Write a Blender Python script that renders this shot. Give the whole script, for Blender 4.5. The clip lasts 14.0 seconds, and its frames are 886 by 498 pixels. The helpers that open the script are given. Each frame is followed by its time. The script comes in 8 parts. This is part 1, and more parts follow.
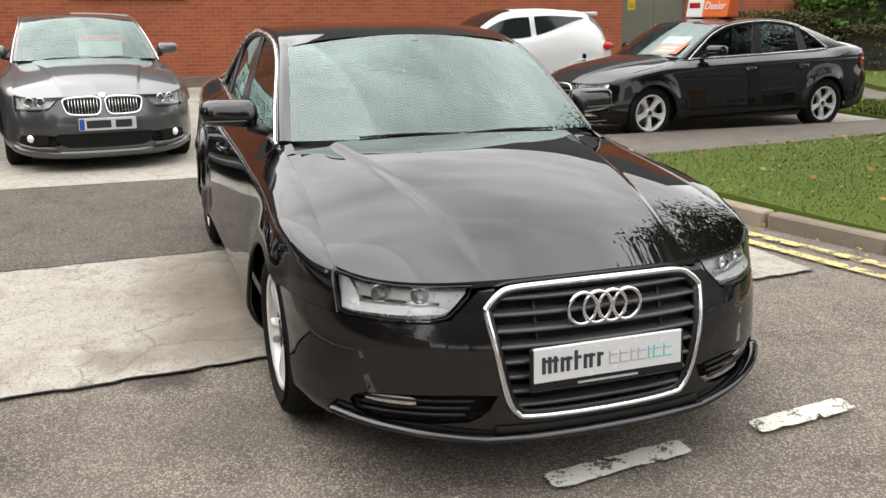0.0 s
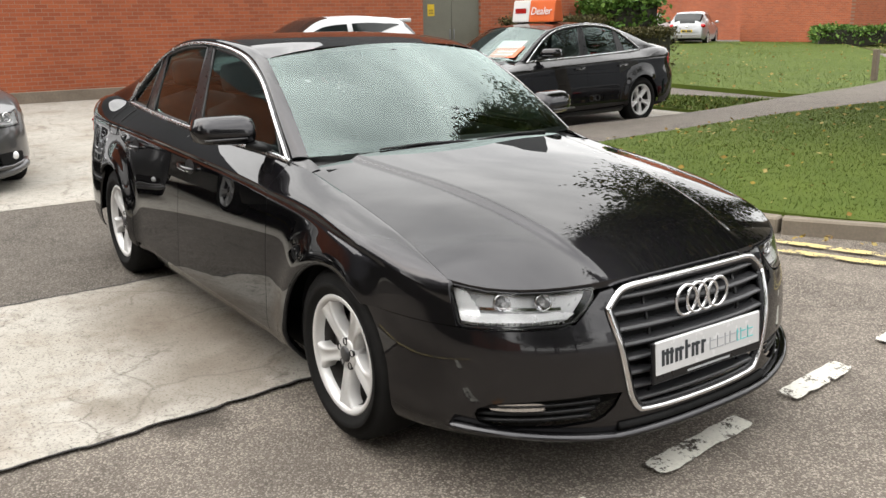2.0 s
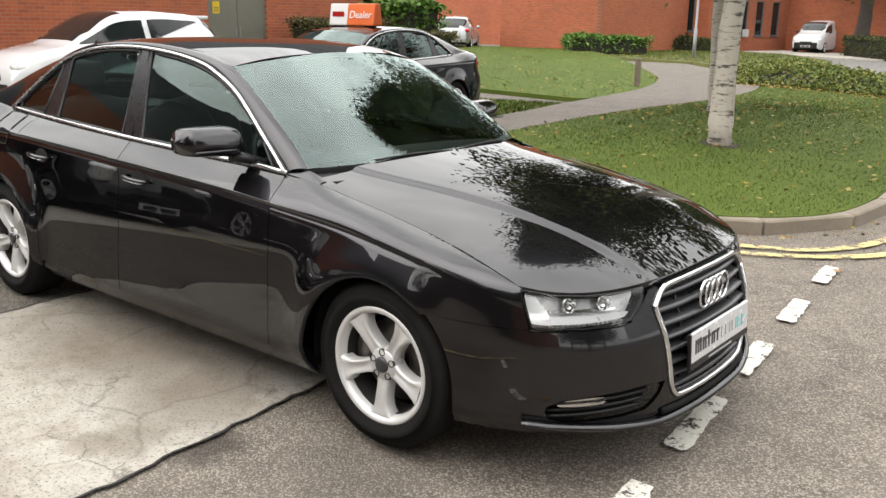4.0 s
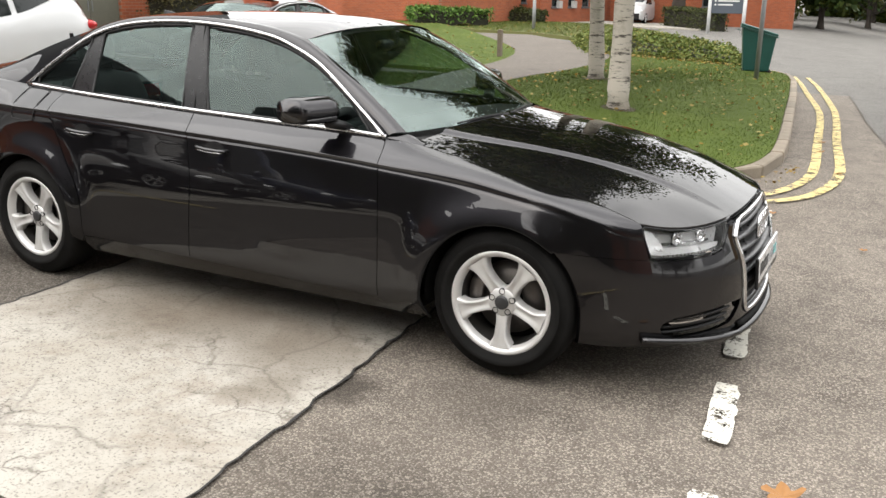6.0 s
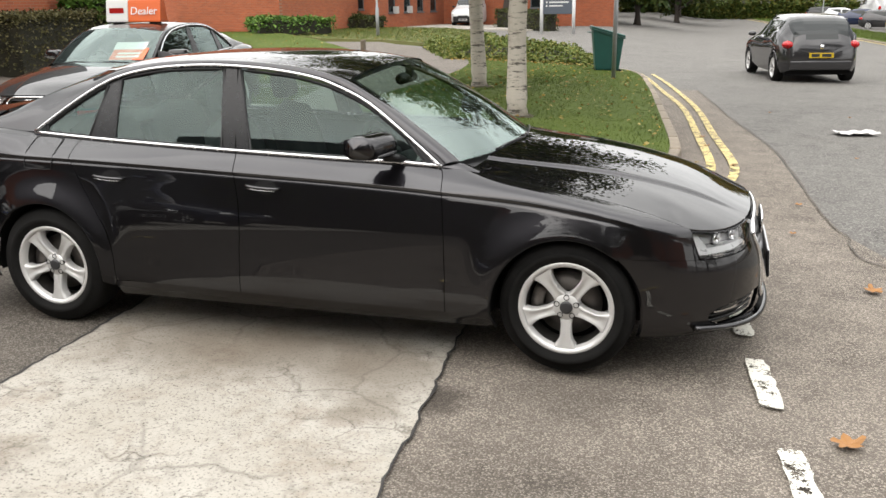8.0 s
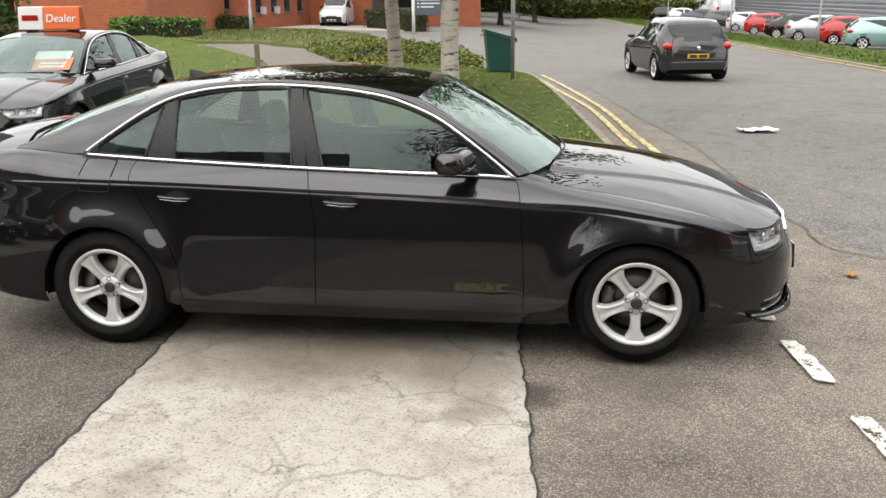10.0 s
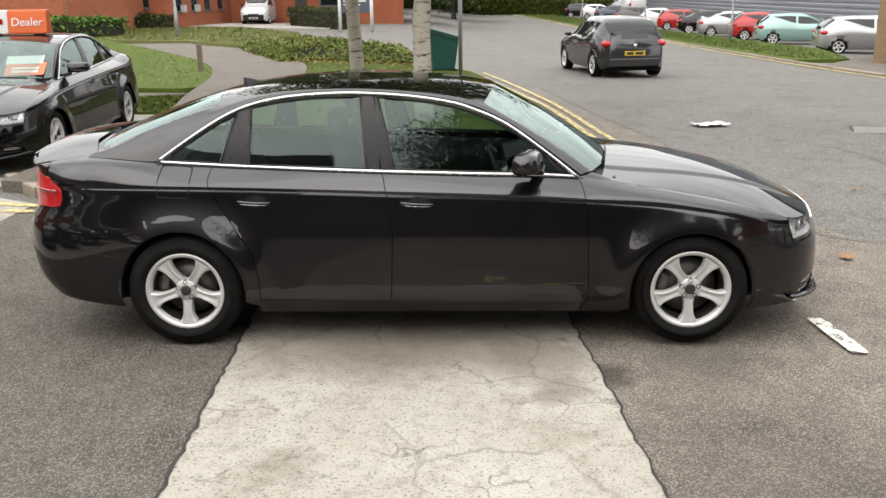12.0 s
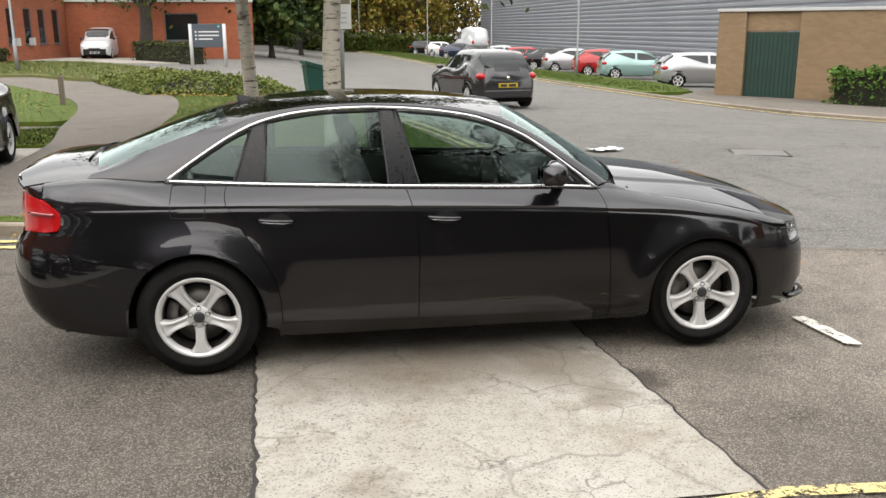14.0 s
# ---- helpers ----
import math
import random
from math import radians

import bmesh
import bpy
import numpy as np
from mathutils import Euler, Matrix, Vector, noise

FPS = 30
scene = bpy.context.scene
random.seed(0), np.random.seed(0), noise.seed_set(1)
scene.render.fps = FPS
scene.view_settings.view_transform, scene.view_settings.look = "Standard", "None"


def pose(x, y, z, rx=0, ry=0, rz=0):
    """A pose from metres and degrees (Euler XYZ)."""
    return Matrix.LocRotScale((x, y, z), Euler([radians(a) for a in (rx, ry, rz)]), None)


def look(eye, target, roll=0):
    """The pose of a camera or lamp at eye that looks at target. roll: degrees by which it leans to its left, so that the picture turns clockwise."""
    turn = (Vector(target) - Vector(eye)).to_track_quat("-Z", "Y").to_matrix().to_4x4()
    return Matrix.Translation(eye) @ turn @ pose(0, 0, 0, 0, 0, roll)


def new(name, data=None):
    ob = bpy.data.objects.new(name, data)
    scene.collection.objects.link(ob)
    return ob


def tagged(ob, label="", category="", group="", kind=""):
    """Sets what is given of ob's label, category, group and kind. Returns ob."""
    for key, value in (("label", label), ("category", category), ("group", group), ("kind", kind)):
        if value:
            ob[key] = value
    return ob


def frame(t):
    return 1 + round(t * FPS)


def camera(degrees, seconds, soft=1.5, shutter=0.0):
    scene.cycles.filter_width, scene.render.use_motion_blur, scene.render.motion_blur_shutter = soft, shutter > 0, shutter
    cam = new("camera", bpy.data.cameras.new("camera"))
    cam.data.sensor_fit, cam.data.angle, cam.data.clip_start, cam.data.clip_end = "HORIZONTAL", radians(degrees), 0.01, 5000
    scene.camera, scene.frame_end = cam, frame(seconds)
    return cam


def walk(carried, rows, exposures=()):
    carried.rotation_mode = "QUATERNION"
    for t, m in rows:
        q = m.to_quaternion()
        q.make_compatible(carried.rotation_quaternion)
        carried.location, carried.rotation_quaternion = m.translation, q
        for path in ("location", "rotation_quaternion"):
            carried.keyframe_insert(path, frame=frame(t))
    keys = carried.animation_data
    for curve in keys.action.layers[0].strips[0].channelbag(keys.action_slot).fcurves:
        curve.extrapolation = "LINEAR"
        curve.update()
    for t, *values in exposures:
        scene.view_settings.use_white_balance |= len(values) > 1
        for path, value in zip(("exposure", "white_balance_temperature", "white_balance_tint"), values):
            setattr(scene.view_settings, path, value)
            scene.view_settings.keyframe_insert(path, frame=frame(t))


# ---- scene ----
cam = camera(53.7, 14.0)
PATH = [
    (0, (4.512, -1.333, 1.439), (2.69, -0.682, 0.932), -0.3),
    (0.5, (4.369, -1.536, 1.456), (2.584, -0.774, 0.974), -0.4),
    (1, (4.297, -1.803, 1.462), (2.578, -0.904, 0.978), -0.2),
    (1.5, (4.194, -2.041, 1.46), (2.539, -1.036, 0.958), -0.9),
    (2, (4.027, -2.238, 1.457), (2.432, -1.139, 0.958), -1.1),
    (2.2, (3.975, -2.312, 1.464), (2.422, -1.153, 0.97), -0.6),
    (4.3, (3.331, -3.202, 1.519), (2.157, -1.666, 1.007), 0.2),
    (4.5, (3.266, -3.339, 1.505), (2.122, -1.783, 0.984), -0.3),
    (5, (3.115, -3.548, 1.506), (2.024, -1.955, 0.988), -0.2),
    (5.5, (2.931, -3.715, 1.511), (1.921, -2.07, 0.987), 0.4),
    (6, (2.762, -3.962, 1.518), (1.867, -2.262, 0.963), 0.8),
    (6.5, (2.565, -4.139, 1.53), (1.751, -2.395, 0.986), 0.1),
    (7, (2.347, -4.262, 1.598), (1.655, -2.459, 1.076), -1.2),
    (7.5, (2.16, -4.438, 1.65), (1.52, -2.611, 1.144), -0.4),
    (8, (1.966, -4.648, 1.687), (1.408, -2.808, 1.139), -0.9),
    (8.5, (1.755, -4.754, 1.718), (1.256, -2.892, 1.187), -0.4),
    (9, (1.511, -4.865, 1.761), (1.063, -2.998, 1.202), 0.6),
    (9.2, (1.415, -4.931, 1.767), (0.998, -3.051, 1.227), 0.5),
    (11.3, (0.359, -5.322, 1.903), (0.295, -3.413, 1.308), -1.4),
    (11.5, (0.307, -5.375, 1.861), (0.236, -3.459, 1.292), -1.1),
    (12, (0.182, -5.468, 1.916), (0.124, -3.551, 1.35), -0.8),
    (12.5, (0.018, -5.541, 1.907), (0.044, -3.615, 1.365), -0.9),
    (13, (-0.187, -5.5, 1.85), (-0.114, -3.568, 1.34), -0.5),
    (13.5, (-0.441, -5.426, 1.837), (-0.334, -3.496, 1.324), -1.0),
    (14, (-0.804, -5.395, 1.797), (-0.507, -3.479, 1.307), -0.2),
]
EXPOSURES = ((0.0, 0.75), (2.0, 0.85), (5.0, 0.88), (9.0, 0.77), (14.0, 0.73))
walk(cam, [(t, look(eye, target, roll)) for t, eye, target, roll in PATH], EXPOSURES)

# ---- light: overcast day, a soft high sun behind cloud ----
world = bpy.data.worlds.new("world")
scene.world = world
world.use_nodes = True
wn, wl = world.node_tree.nodes, world.node_tree.links
wn.clear()
SUN_ELEVATION, SUN_TURN = radians(48), radians(200)
sky = wn.new("ShaderNodeTexSky")
sky.sky_type = 'NISHITA'
sky.sun_disc = False
sky.sun_elevation, sky.sun_rotation = SUN_ELEVATION, SUN_TURN
sky.air_density, sky.dust_density, sky.ozone_density = 1.0, 4.0, 1.0
where = wn.new("ShaderNodeTexCoord")
squash = wn.new("ShaderNodeMapping")
squash.inputs["Scale"].default_value = (1.0, 1.0, 2.6)
cloud = wn.new("ShaderNodeTexNoise")
cloud.inputs["Scale"].default_value, cloud.inputs["Detail"].default_value, cloud.inputs["Roughness"].default_value = 2.1, 6.0, 0.52
ramp = wn.new("ShaderNodeValToRGB")
ramp.color_ramp.elements[0].position, ramp.color_ramp.elements[0].color = 0.36, (7.2, 7.12, 6.98, 1)
ramp.color_ramp.elements[1].position, ramp.color_ramp.elements[1].color = 0.66, (12.5, 12.3, 11.95, 1)
mixed = wn.new("ShaderNodeMix")
mixed.data_type = 'RGBA'
mixed.inputs[0].default_value = 0.9
back = wn.new("ShaderNodeBackground")
back.inputs["Strength"].default_value = 0.136
wout = wn.new("ShaderNodeOutputWorld")
wl.new(where.outputs["Generated"], squash.inputs["Vector"])
wl.new(squash.outputs[0], cloud.inputs["Vector"])
wl.new(cloud.outputs["Fac"], ramp.inputs["Fac"])
wl.new(sky.outputs[0], mixed.inputs[6])
wl.new(ramp.outputs[0], mixed.inputs[7])
# an overcast dome is about three times as bright overhead as at the horizon
rise = wn.new("ShaderNodeSeparateXYZ")
wl.new(where.outputs["Generated"], rise.inputs[0])
dome = wn.new("ShaderNodeMapRange")
dome.inputs["From Min"].default_value, dome.inputs["From Max"].default_value = 0.0, 1.0
dome.inputs["To Min"].default_value, dome.inputs["To Max"].default_value = 0.85, 1.85
wl.new(rise.outputs["Z"], dome.inputs["Value"])
lit = wn.new("ShaderNodeVectorMath")
lit.operation = 'SCALE'
wl.new(mixed.outputs[2], lit.inputs[0])
wl.new(dome.outputs[0], lit.inputs["Scale"])
wl.new(lit.outputs[0], back.inputs["Color"])
wl.new(back.outputs[0], wout.inputs["Surface"])

sun_data = bpy.data.lights.new("sun", 'SUN')
sun_data.energy, sun_data.angle, sun_data.color = 0.9, radians(85), (1.0, 0.97, 0.92)
sun = new("sun", sun_data)
sun.rotation_euler = (radians(42), 0, radians(-20))

# ---- materials ----
def node_mat(name):
    m = bpy.data.materials.new(name)
    m.use_nodes = True
    n, l = m.node_tree.nodes, m.node_tree.links
    return m, n, l, n["Principled BSDF"]


def mix_rgb(n, l, fac, a, b, mode='MIX'):
    x = n.new("ShaderNodeMix")
    x.data_type, x.blend_type = 'RGBA', mode
    for sock, v in ((0, fac), (6, a), (7, b)):
        if isinstance(v, (int, float)):
            x.inputs[sock].default_value = v
        elif isinstance(v, tuple):
            x.inputs[sock].default_value = (*v, 1) if len(v) == 3 else v
        else:
            l.new(v, x.inputs[sock])
    return x.outputs[2]


def noise_tex(n, l, scale, detail=4.0, rough=0.55, coords="Object", stretch=None, distortion=0.0):
    c = n.new("ShaderNodeTexCoord")
    t = n.new("ShaderNodeTexNoise")
    t.inputs["Scale"].default_value, t.inputs["Detail"].default_value = scale, detail
    t.inputs["Roughness"].default_value, t.inputs["Distortion"].default_value = rough, distortion
    if stretch:
        mp = n.new("ShaderNodeMapping")
        mp.inputs["Scale"].default_value = stretch
        l.new(c.outputs[coords], mp.inputs[0])
        l.new(mp.outputs[0], t.inputs["Vector"])
    else:
        l.new(c.outputs[coords], t.inputs["Vector"])
    return t.outputs["Fac"]


def ramped(n, l, fac, stops):
    r = n.new("ShaderNodeValToRGB")
    e = r.color_ramp.elements
    while len(e) < len(stops):
        e.new(0.5)
    for i, (p, c) in enumerate(stops):
        e[i].position = p
        e[i].color = (c, c, c, 1) if isinstance(c, (int, float)) else (*c, 1)
    l.new(fac, r.inputs[0])
    return r.outputs[0]


def bumped(n, l, b, height, strength, distance):
    k = n.new("ShaderNodeBump")
    k.inputs["Strength"].default_value, k.inputs["Distance"].default_value = strength, distance
    l.new(height, k.inputs["Height"])
    l.new(k.outputs[0], b.inputs["Normal"])


def surface(name, a, b, scale=3.0, fine=60.0, rough=0.7, bump=0.3, depth=0.004, metallic=0.0, coat=0.0, vary=0.0, spec=0.5, stretch=None):
    """A worn plain surface: two colours over a broad stain noise and a fine grain, with relief."""
    m, n, l, p = node_mat(name)
    broad = noise_tex(n, l, scale, 5.0, 0.6, stretch=stretch)
    grain = noise_tex(n, l, fine, 3.0, 0.6, stretch=stretch)
    col = mix_rgb(n, l, ramped(n, l, broad, ((0.3, 0.0), (0.7, 1.0))), a, b)
    col = mix_rgb(n, l, 0.35, col, ramped(n, l, grain, ((0.3, 0.35), (0.7, 1.0))), 'MULTIPLY')
    if vary:
        o = n.new("ShaderNodeObjectInfo")
        col = mix_rgb(n, l, vary, col, ramped(n, l, o.outputs["Random"], ((0.0, 0.25), (1.0, 1.0))), 'MULTIPLY')
    l.new(col, p.inputs["Base Color"])
    l.new(ramped(n, l, grain, ((0.2, max(0.0, rough - 0.1)), (0.8, min(1.0, rough + 0.1)))), p.inputs["Roughness"])
    p.inputs["Metallic"].default_value = metallic
    p.inputs["Coat Weight"].default_value = coat
    p.inputs["Specular IOR Level"].default_value = spec
    if bump:
        bumped(n, l, p, grain, bump, depth)
    return m


def plain(name, c, rough=0.5, metallic=0.0, coat=0.0, emit=0.0, spec=0.5):
    m, n, l, p = node_mat(name)
    p.inputs["Base Color"].default_value = (*c, 1)
    p.inputs["Metallic"].default_value, p.inputs["Coat Weight"].default_value = metallic, coat
    p.inputs["Specular IOR Level"].default_value = spec
    f = noise_tex(n, l, 35.0, 2.0)
    l.new(ramped(n, l, f, ((0.3, max(0.0, rough * 0.85)), (0.7, min(1.0, rough * 1.15)))), p.inputs["Roughness"])
    return m


def stain_or_shade(n, l, col, stains, tone=(0.0217, 0.0174, 0.0136)):
    """Darkens a surface round spills, or where shade is painted in, with a ragged outline: (x, y, radius, strength)."""
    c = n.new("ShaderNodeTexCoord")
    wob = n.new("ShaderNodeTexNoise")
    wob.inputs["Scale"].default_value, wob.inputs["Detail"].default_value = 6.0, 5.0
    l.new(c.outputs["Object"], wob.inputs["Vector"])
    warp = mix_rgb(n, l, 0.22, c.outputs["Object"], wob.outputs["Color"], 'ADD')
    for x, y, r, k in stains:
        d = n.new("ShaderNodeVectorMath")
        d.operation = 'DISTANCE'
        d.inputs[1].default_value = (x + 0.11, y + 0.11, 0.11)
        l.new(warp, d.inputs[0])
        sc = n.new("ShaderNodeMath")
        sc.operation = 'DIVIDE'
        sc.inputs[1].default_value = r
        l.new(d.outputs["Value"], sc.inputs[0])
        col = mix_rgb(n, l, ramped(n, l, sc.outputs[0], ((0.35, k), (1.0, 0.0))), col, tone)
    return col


def asphalt(name, dark, light, chip, scale, rough=0.85, stain=0.5, stains=()):
    """Bound stone chippings: pale and dark chips of a real size in a dark binder, with broad wear."""
    m, n, l, p = node_mat(name)
    c = n.new("ShaderNodeTexCoord")
    v = n.new("ShaderNodeTexVoronoi")
    v.inputs["Scale"].default_value = scale
    l.new(c.outputs["Object"], v.inputs["Vector"])
    sep = n.new("ShaderNodeSeparateColor")
    l.new(v.outputs["Color"], sep.inputs[0])
    broad = noise_tex(n, l, 0.45, 6.0, 0.6)
    mid = noise_tex(n, l, 5.0, 4.0, 0.6)
    base = mix_rgb(n, l, ramped(n, l, broad, ((0.3, 0.0), (0.7, 1.0))), dark, light)
    wide = noise_tex(n, l, 1.7, 7.0, 0.72, distortion=0.6)
    base = mix_rgb(n, l, ramped(n, l, wide, ((0.38, 0.55), (0.50, 0.0))), base, tuple(v * 0.55 for v in dark))
    chips = mix_rgb(n, l, ramped(n, l, sep.outputs[0], ((0.0, 0.0), (0.55, 0.12), (0.9, 1.0))), base, chip)
    edge = ramped(n, l, v.outputs["Distance"], ((0.25, 1.0), (0.75, 0.35)))
    col = mix_rgb(n, l, 0.55, chips, edge, 'MULTIPLY')
    col = mix_rgb(n, l, stain, col, ramped(n, l, mid, ((0.3, 0.55), (0.62, 1.0))), 'MULTIPLY')
    col = stain_or_shade(n, l, col, stains)
    l.new(col, p.inputs["Base Color"])
    p.inputs["Roughness"].default_value = rough
    p.inputs["Specular IOR Level"].default_value = 0.2
    bumped(n, l, p, edge, 0.55, 0.006)
    return m


def cracked_concrete(name, a, b):
    m, n, l, p = node_mat(name)
    c = n.new("ShaderNodeTexCoord")
    wob = n.new("ShaderNodeTexNoise")
    wob.inputs["Scale"].default_value, wob.inputs["Detail"].default_value = 3.0, 6.0
    l.new(c.outputs["Object"], wob.inputs["Vector"])
    warp = mix_rgb(n, l, 0.30, c.outputs["Object"], wob.outputs["Color"], 'ADD')
    v = n.new("ShaderNodeTexVoronoi")
    v.feature = 'DISTANCE_TO_EDGE'
    v.inputs["Scale"].default_value = 1.05
    l.new(warp, v.inputs["Vector"])
    crack = ramped(n, l, v.outputs["Distance"], ((0.0, 1.0), (0.008, 0.45), (0.016, 0.0)))
    where_crack = ramped(n, l, noise_tex(n, l, 0.9, 2.0), ((0.40, 0.0), (0.50, 1.0)))
    crack = mix_rgb(n, l, 1.0, crack, where_crack, 'MULTIPLY')
    broad = noise_tex(n, l, 0.8, 6.0, 0.65)
    pits = noise_tex(n, l, 75.0, 3.0, 0.7)
    spots = noise_tex(n, l, 11.0, 5.0, 0.7)
    col = mix_rgb(n, l, ramped(n, l, broad, ((0.32, 0.0), (0.68, 1.0))), a, b)
    brown = noise_tex(n, l, 1.9, 8.0, 0.75, distortion=0.4)
    col = mix_rgb(n, l, ramped(n, l, brown, ((0.34, 0.55), (0.50, 0.0))), col, (0.1612, 0.1240, 0.0899))
    fine = n.new("ShaderNodeTexVoronoi")
    fine.feature = 'DISTANCE_TO_EDGE'
    fine.inputs["Scale"].default_value = 4.6
    l.new(warp, fine.inputs["Vector"])
    web = ramped(n, l, fine.outputs["Distance"], ((0.0, 1.0), (0.02, 0.3), (0.045, 0.0)))
    web = mix_rgb(n, l, 1.0, web, ramped(n, l, noise_tex(n, l, 1.6, 5.0, 0.7), ((0.50, 0.0), (0.60, 0.75))), 'MULTIPLY')
    col = mix_rgb(n, l, web, col, (0.0806, 0.0682, 0.0558))
    col = mix_rgb(n, l, 0.85, col, ramped(n, l, pits, ((0.33, 0.25), (0.46, 1.0))), 'MULTIPLY')
    col = mix_rgb(n, l, 0.45, col, ramped(n, l, spots, ((0.32, 0.45), (0.5, 1.0))), 'MULTIPLY')
    col = mix_rgb(n, l, ramped(n, l, crack, ((0.0, 0.0), (1.0, 0.5))), col, (0.0744, 0.0651, 0.0558))
    # last four: dirt beside the sill, deepened to carry the car's shade
    col = stain_or_shade(n, l, col, ((0.66, -1.42, 0.20, 0.5), (0.55, -1.55, 0.12, 0.4), (-0.1, 0.2, 1.3, 0.35), (0.0, -0.75, 0.45, 0.25), (-6.2, -1.5, 1.2, 0.3), (-0.6, -2.2, 0.2, 0.25), (-0.75, -0.95, 0.55, 0.55), (-0.25, -1.0, 0.5, 0.6), (0.25, -0.95, 0.5, 0.55), (0.6, -1.05, 0.4, 0.5)), (0.0992, 0.0775, 0.0558))
    l.new(col, p.inputs["Base Color"])
    p.inputs["Roughness"].default_value = 0.9
    p.inputs["Specular IOR Level"].default_value = 0.3
    bumped(n, l, p, pits, 0.35, 0.004)
    return m


def worn_paint(name, c, under, bare=0.44):
    """Road paint with chips worn out of it."""
    m, n, l, p = node_mat(name)
    f = noise_tex(n, l, 9.0, 7.0, 0.75)
    g = noise_tex(n, l, 90.0, 2.0, 0.6)
    wear = mix_rgb(n, l, 0.3, f, g)
    col = mix_rgb(n, l, ramped(n, l, wear, ((bare - 0.02, 0.0), (bare + 0.03, 1.0))), under, c)
    col = mix_rgb(n, l, 0.3, col, ramped(n, l, g, ((0.3, 0.5), (0.6, 1.0))), 'MULTIPLY')
    l.new(col, p.inputs["Base Color"])
    l.new(ramped(n, l, wear, ((bare - 0.015, 0.0), (bare + 0.015, 1.0))), p.inputs["Alpha"])
    p.inputs["Roughness"].default_value = 0.75
    bumped(n, l, p, g, 0.3, 0.003)
    return m


def brickwork(name, a, b, mortar, axis_swap):
    """Stretcher-bond brick, 215 x 65 mm with 10 mm joints; axis_swap turns the pattern onto a wall along y."""
    m, n, l, p = node_mat(name)
    c = n.new("ShaderNodeTexCoord")
    s = n.new("ShaderNodeSeparateXYZ")
    k = n.new("ShaderNodeCombineXYZ")
    l.new(c.outputs["Object"], s.inputs[0])
    l.new(s.outputs["Y" if axis_swap else "X"], k.inputs["X"])
    l.new(s.outputs["Z"], k.inputs["Y"])
    t = n.new("ShaderNodeTexBrick")
    t.inputs["Scale"].default_value = 1.0
    t.inputs["Brick Width"].default_value, t.inputs["Row Height"].default_value = 0.225, 0.075
    t.inputs["Mortar Size"].default_value, t.inputs["Mortar Smooth"].default_value = 0.006, 0.2
    t.inputs["Color1"].default_value, t.inputs["Color2"].default_value = (*a, 1), (*b, 1)
    t.inputs["Mortar"].default_value = (*mortar, 1)
    l.new(k.outputs[0], t.inputs["Vector"])
    broad = noise_tex(n, l, 0.5, 5.0)
    grain = noise_tex(n, l, 40.0, 3.0)
    col = mix_rgb(n, l, 0.5, t.outputs["Color"], ramped(n, l, broad, ((0.3, 0.6), (0.7, 1.0))), 'MULTIPLY')
    col = mix_rgb(n, l, 0.3, col, ramped(n, l, grain, ((0.3, 0.5), (0.7, 1.0))), 'MULTIPLY')
    l.new(col, p.inputs["Base Color"])
    p.inputs["Roughness"].default_value = 0.85
    inv = n.new("ShaderNodeMath")
    inv.operation = 'SUBTRACT'
    inv.inputs[0].default_value = 1.0
    l.new(t.outputs["Fac"], inv.inputs[1])
    bumped(n, l, p, inv.outputs[0], 0.5, 0.008)
    return m


def clear_glass(name, tint, gloss_extra=0.0, sheen=(0.84, 1.0, 0.96)):
    """A thin pane: what is behind shows through a tint, the surroundings mirror by Fresnel."""
    m, n, l, p = node_mat(name)
    n.remove(p)
    out = n["Material Output"]
    tr, gl, mx, fr = n.new("ShaderNodeBsdfTransparent"), n.new("ShaderNodeBsdfGlossy"), n.new("ShaderNodeMixShader"), n.new("ShaderNodeFresnel")
    tr.inputs["Color"].default_value = (*tint, 1)
    gl.inputs["Roughness"].default_value = 0.0
    gl.inputs["Color"].default_value = (*sheen, 1)
    fr.inputs["IOR"].default_value = 1.52 + gloss_extra
    l.new(fr.outputs[0], mx.inputs[0])
    l.new(tr.outputs[0], mx.inputs[1])
    l.new(gl.outputs[0], mx.inputs[2])
    l.new(mx.outputs[0], out.inputs["Surface"])
    return m


def car_paint(name, c, flake=0.5, metallic=0.4, ior=1.5, rim=0.04):
    m, n, l, p = node_mat(name)
    f = noise_tex(n, l, 900.0, 1.0)
    dust = noise_tex(n, l, 2.2, 5.0, 0.65)
    col = mix_rgb(n, l, flake, c, ramped(n, l, f, ((0.3, tuple(v * 0.6 for v in c)), (0.7, tuple(min(1.0, v * 1.6) for v in c)))))
    col = mix_rgb(n, l, ramped(n, l, dust, ((0.45, 0.0), (0.9, 0.008))), col, (0.16, 0.14, 0.12))
    l.new(col, p.inputs["Base Color"])
    p.inputs["Metallic"].default_value, p.inputs["Roughness"].default_value = metallic, 0.34
    p.inputs["Specular IOR Level"].default_value = 0.05
    p.inputs["Specular Tint"].default_value = (rim, rim, rim, 1)
    p.inputs["Coat Weight"].default_value, p.inputs["Coat IOR"].default_value = 1.0, ior
    l.new(ramped(n, l, dust, ((0.4, 0.0), (0.85, 0.03))), p.inputs["Coat Roughness"])
    return m


def leafy(name, a, b, c):
    """Leaves or blades: each island takes its own green, with light through it."""
    m, n, l, p = node_mat(name)
    g = n.new("ShaderNodeNewGeometry")
    col = ramped(n, l, g.outputs["Random Per Island"], ((0.0, a), (0.55, b), (1.0, c)))
    l.new(col, p.inputs["Base Color"])
    p.inputs["Roughness"].default_value = 0.6
    p.inputs["Specular IOR Level"].default_value = 0.15
    p.inputs["Subsurface Weight"].default_value = 0.0
    return m


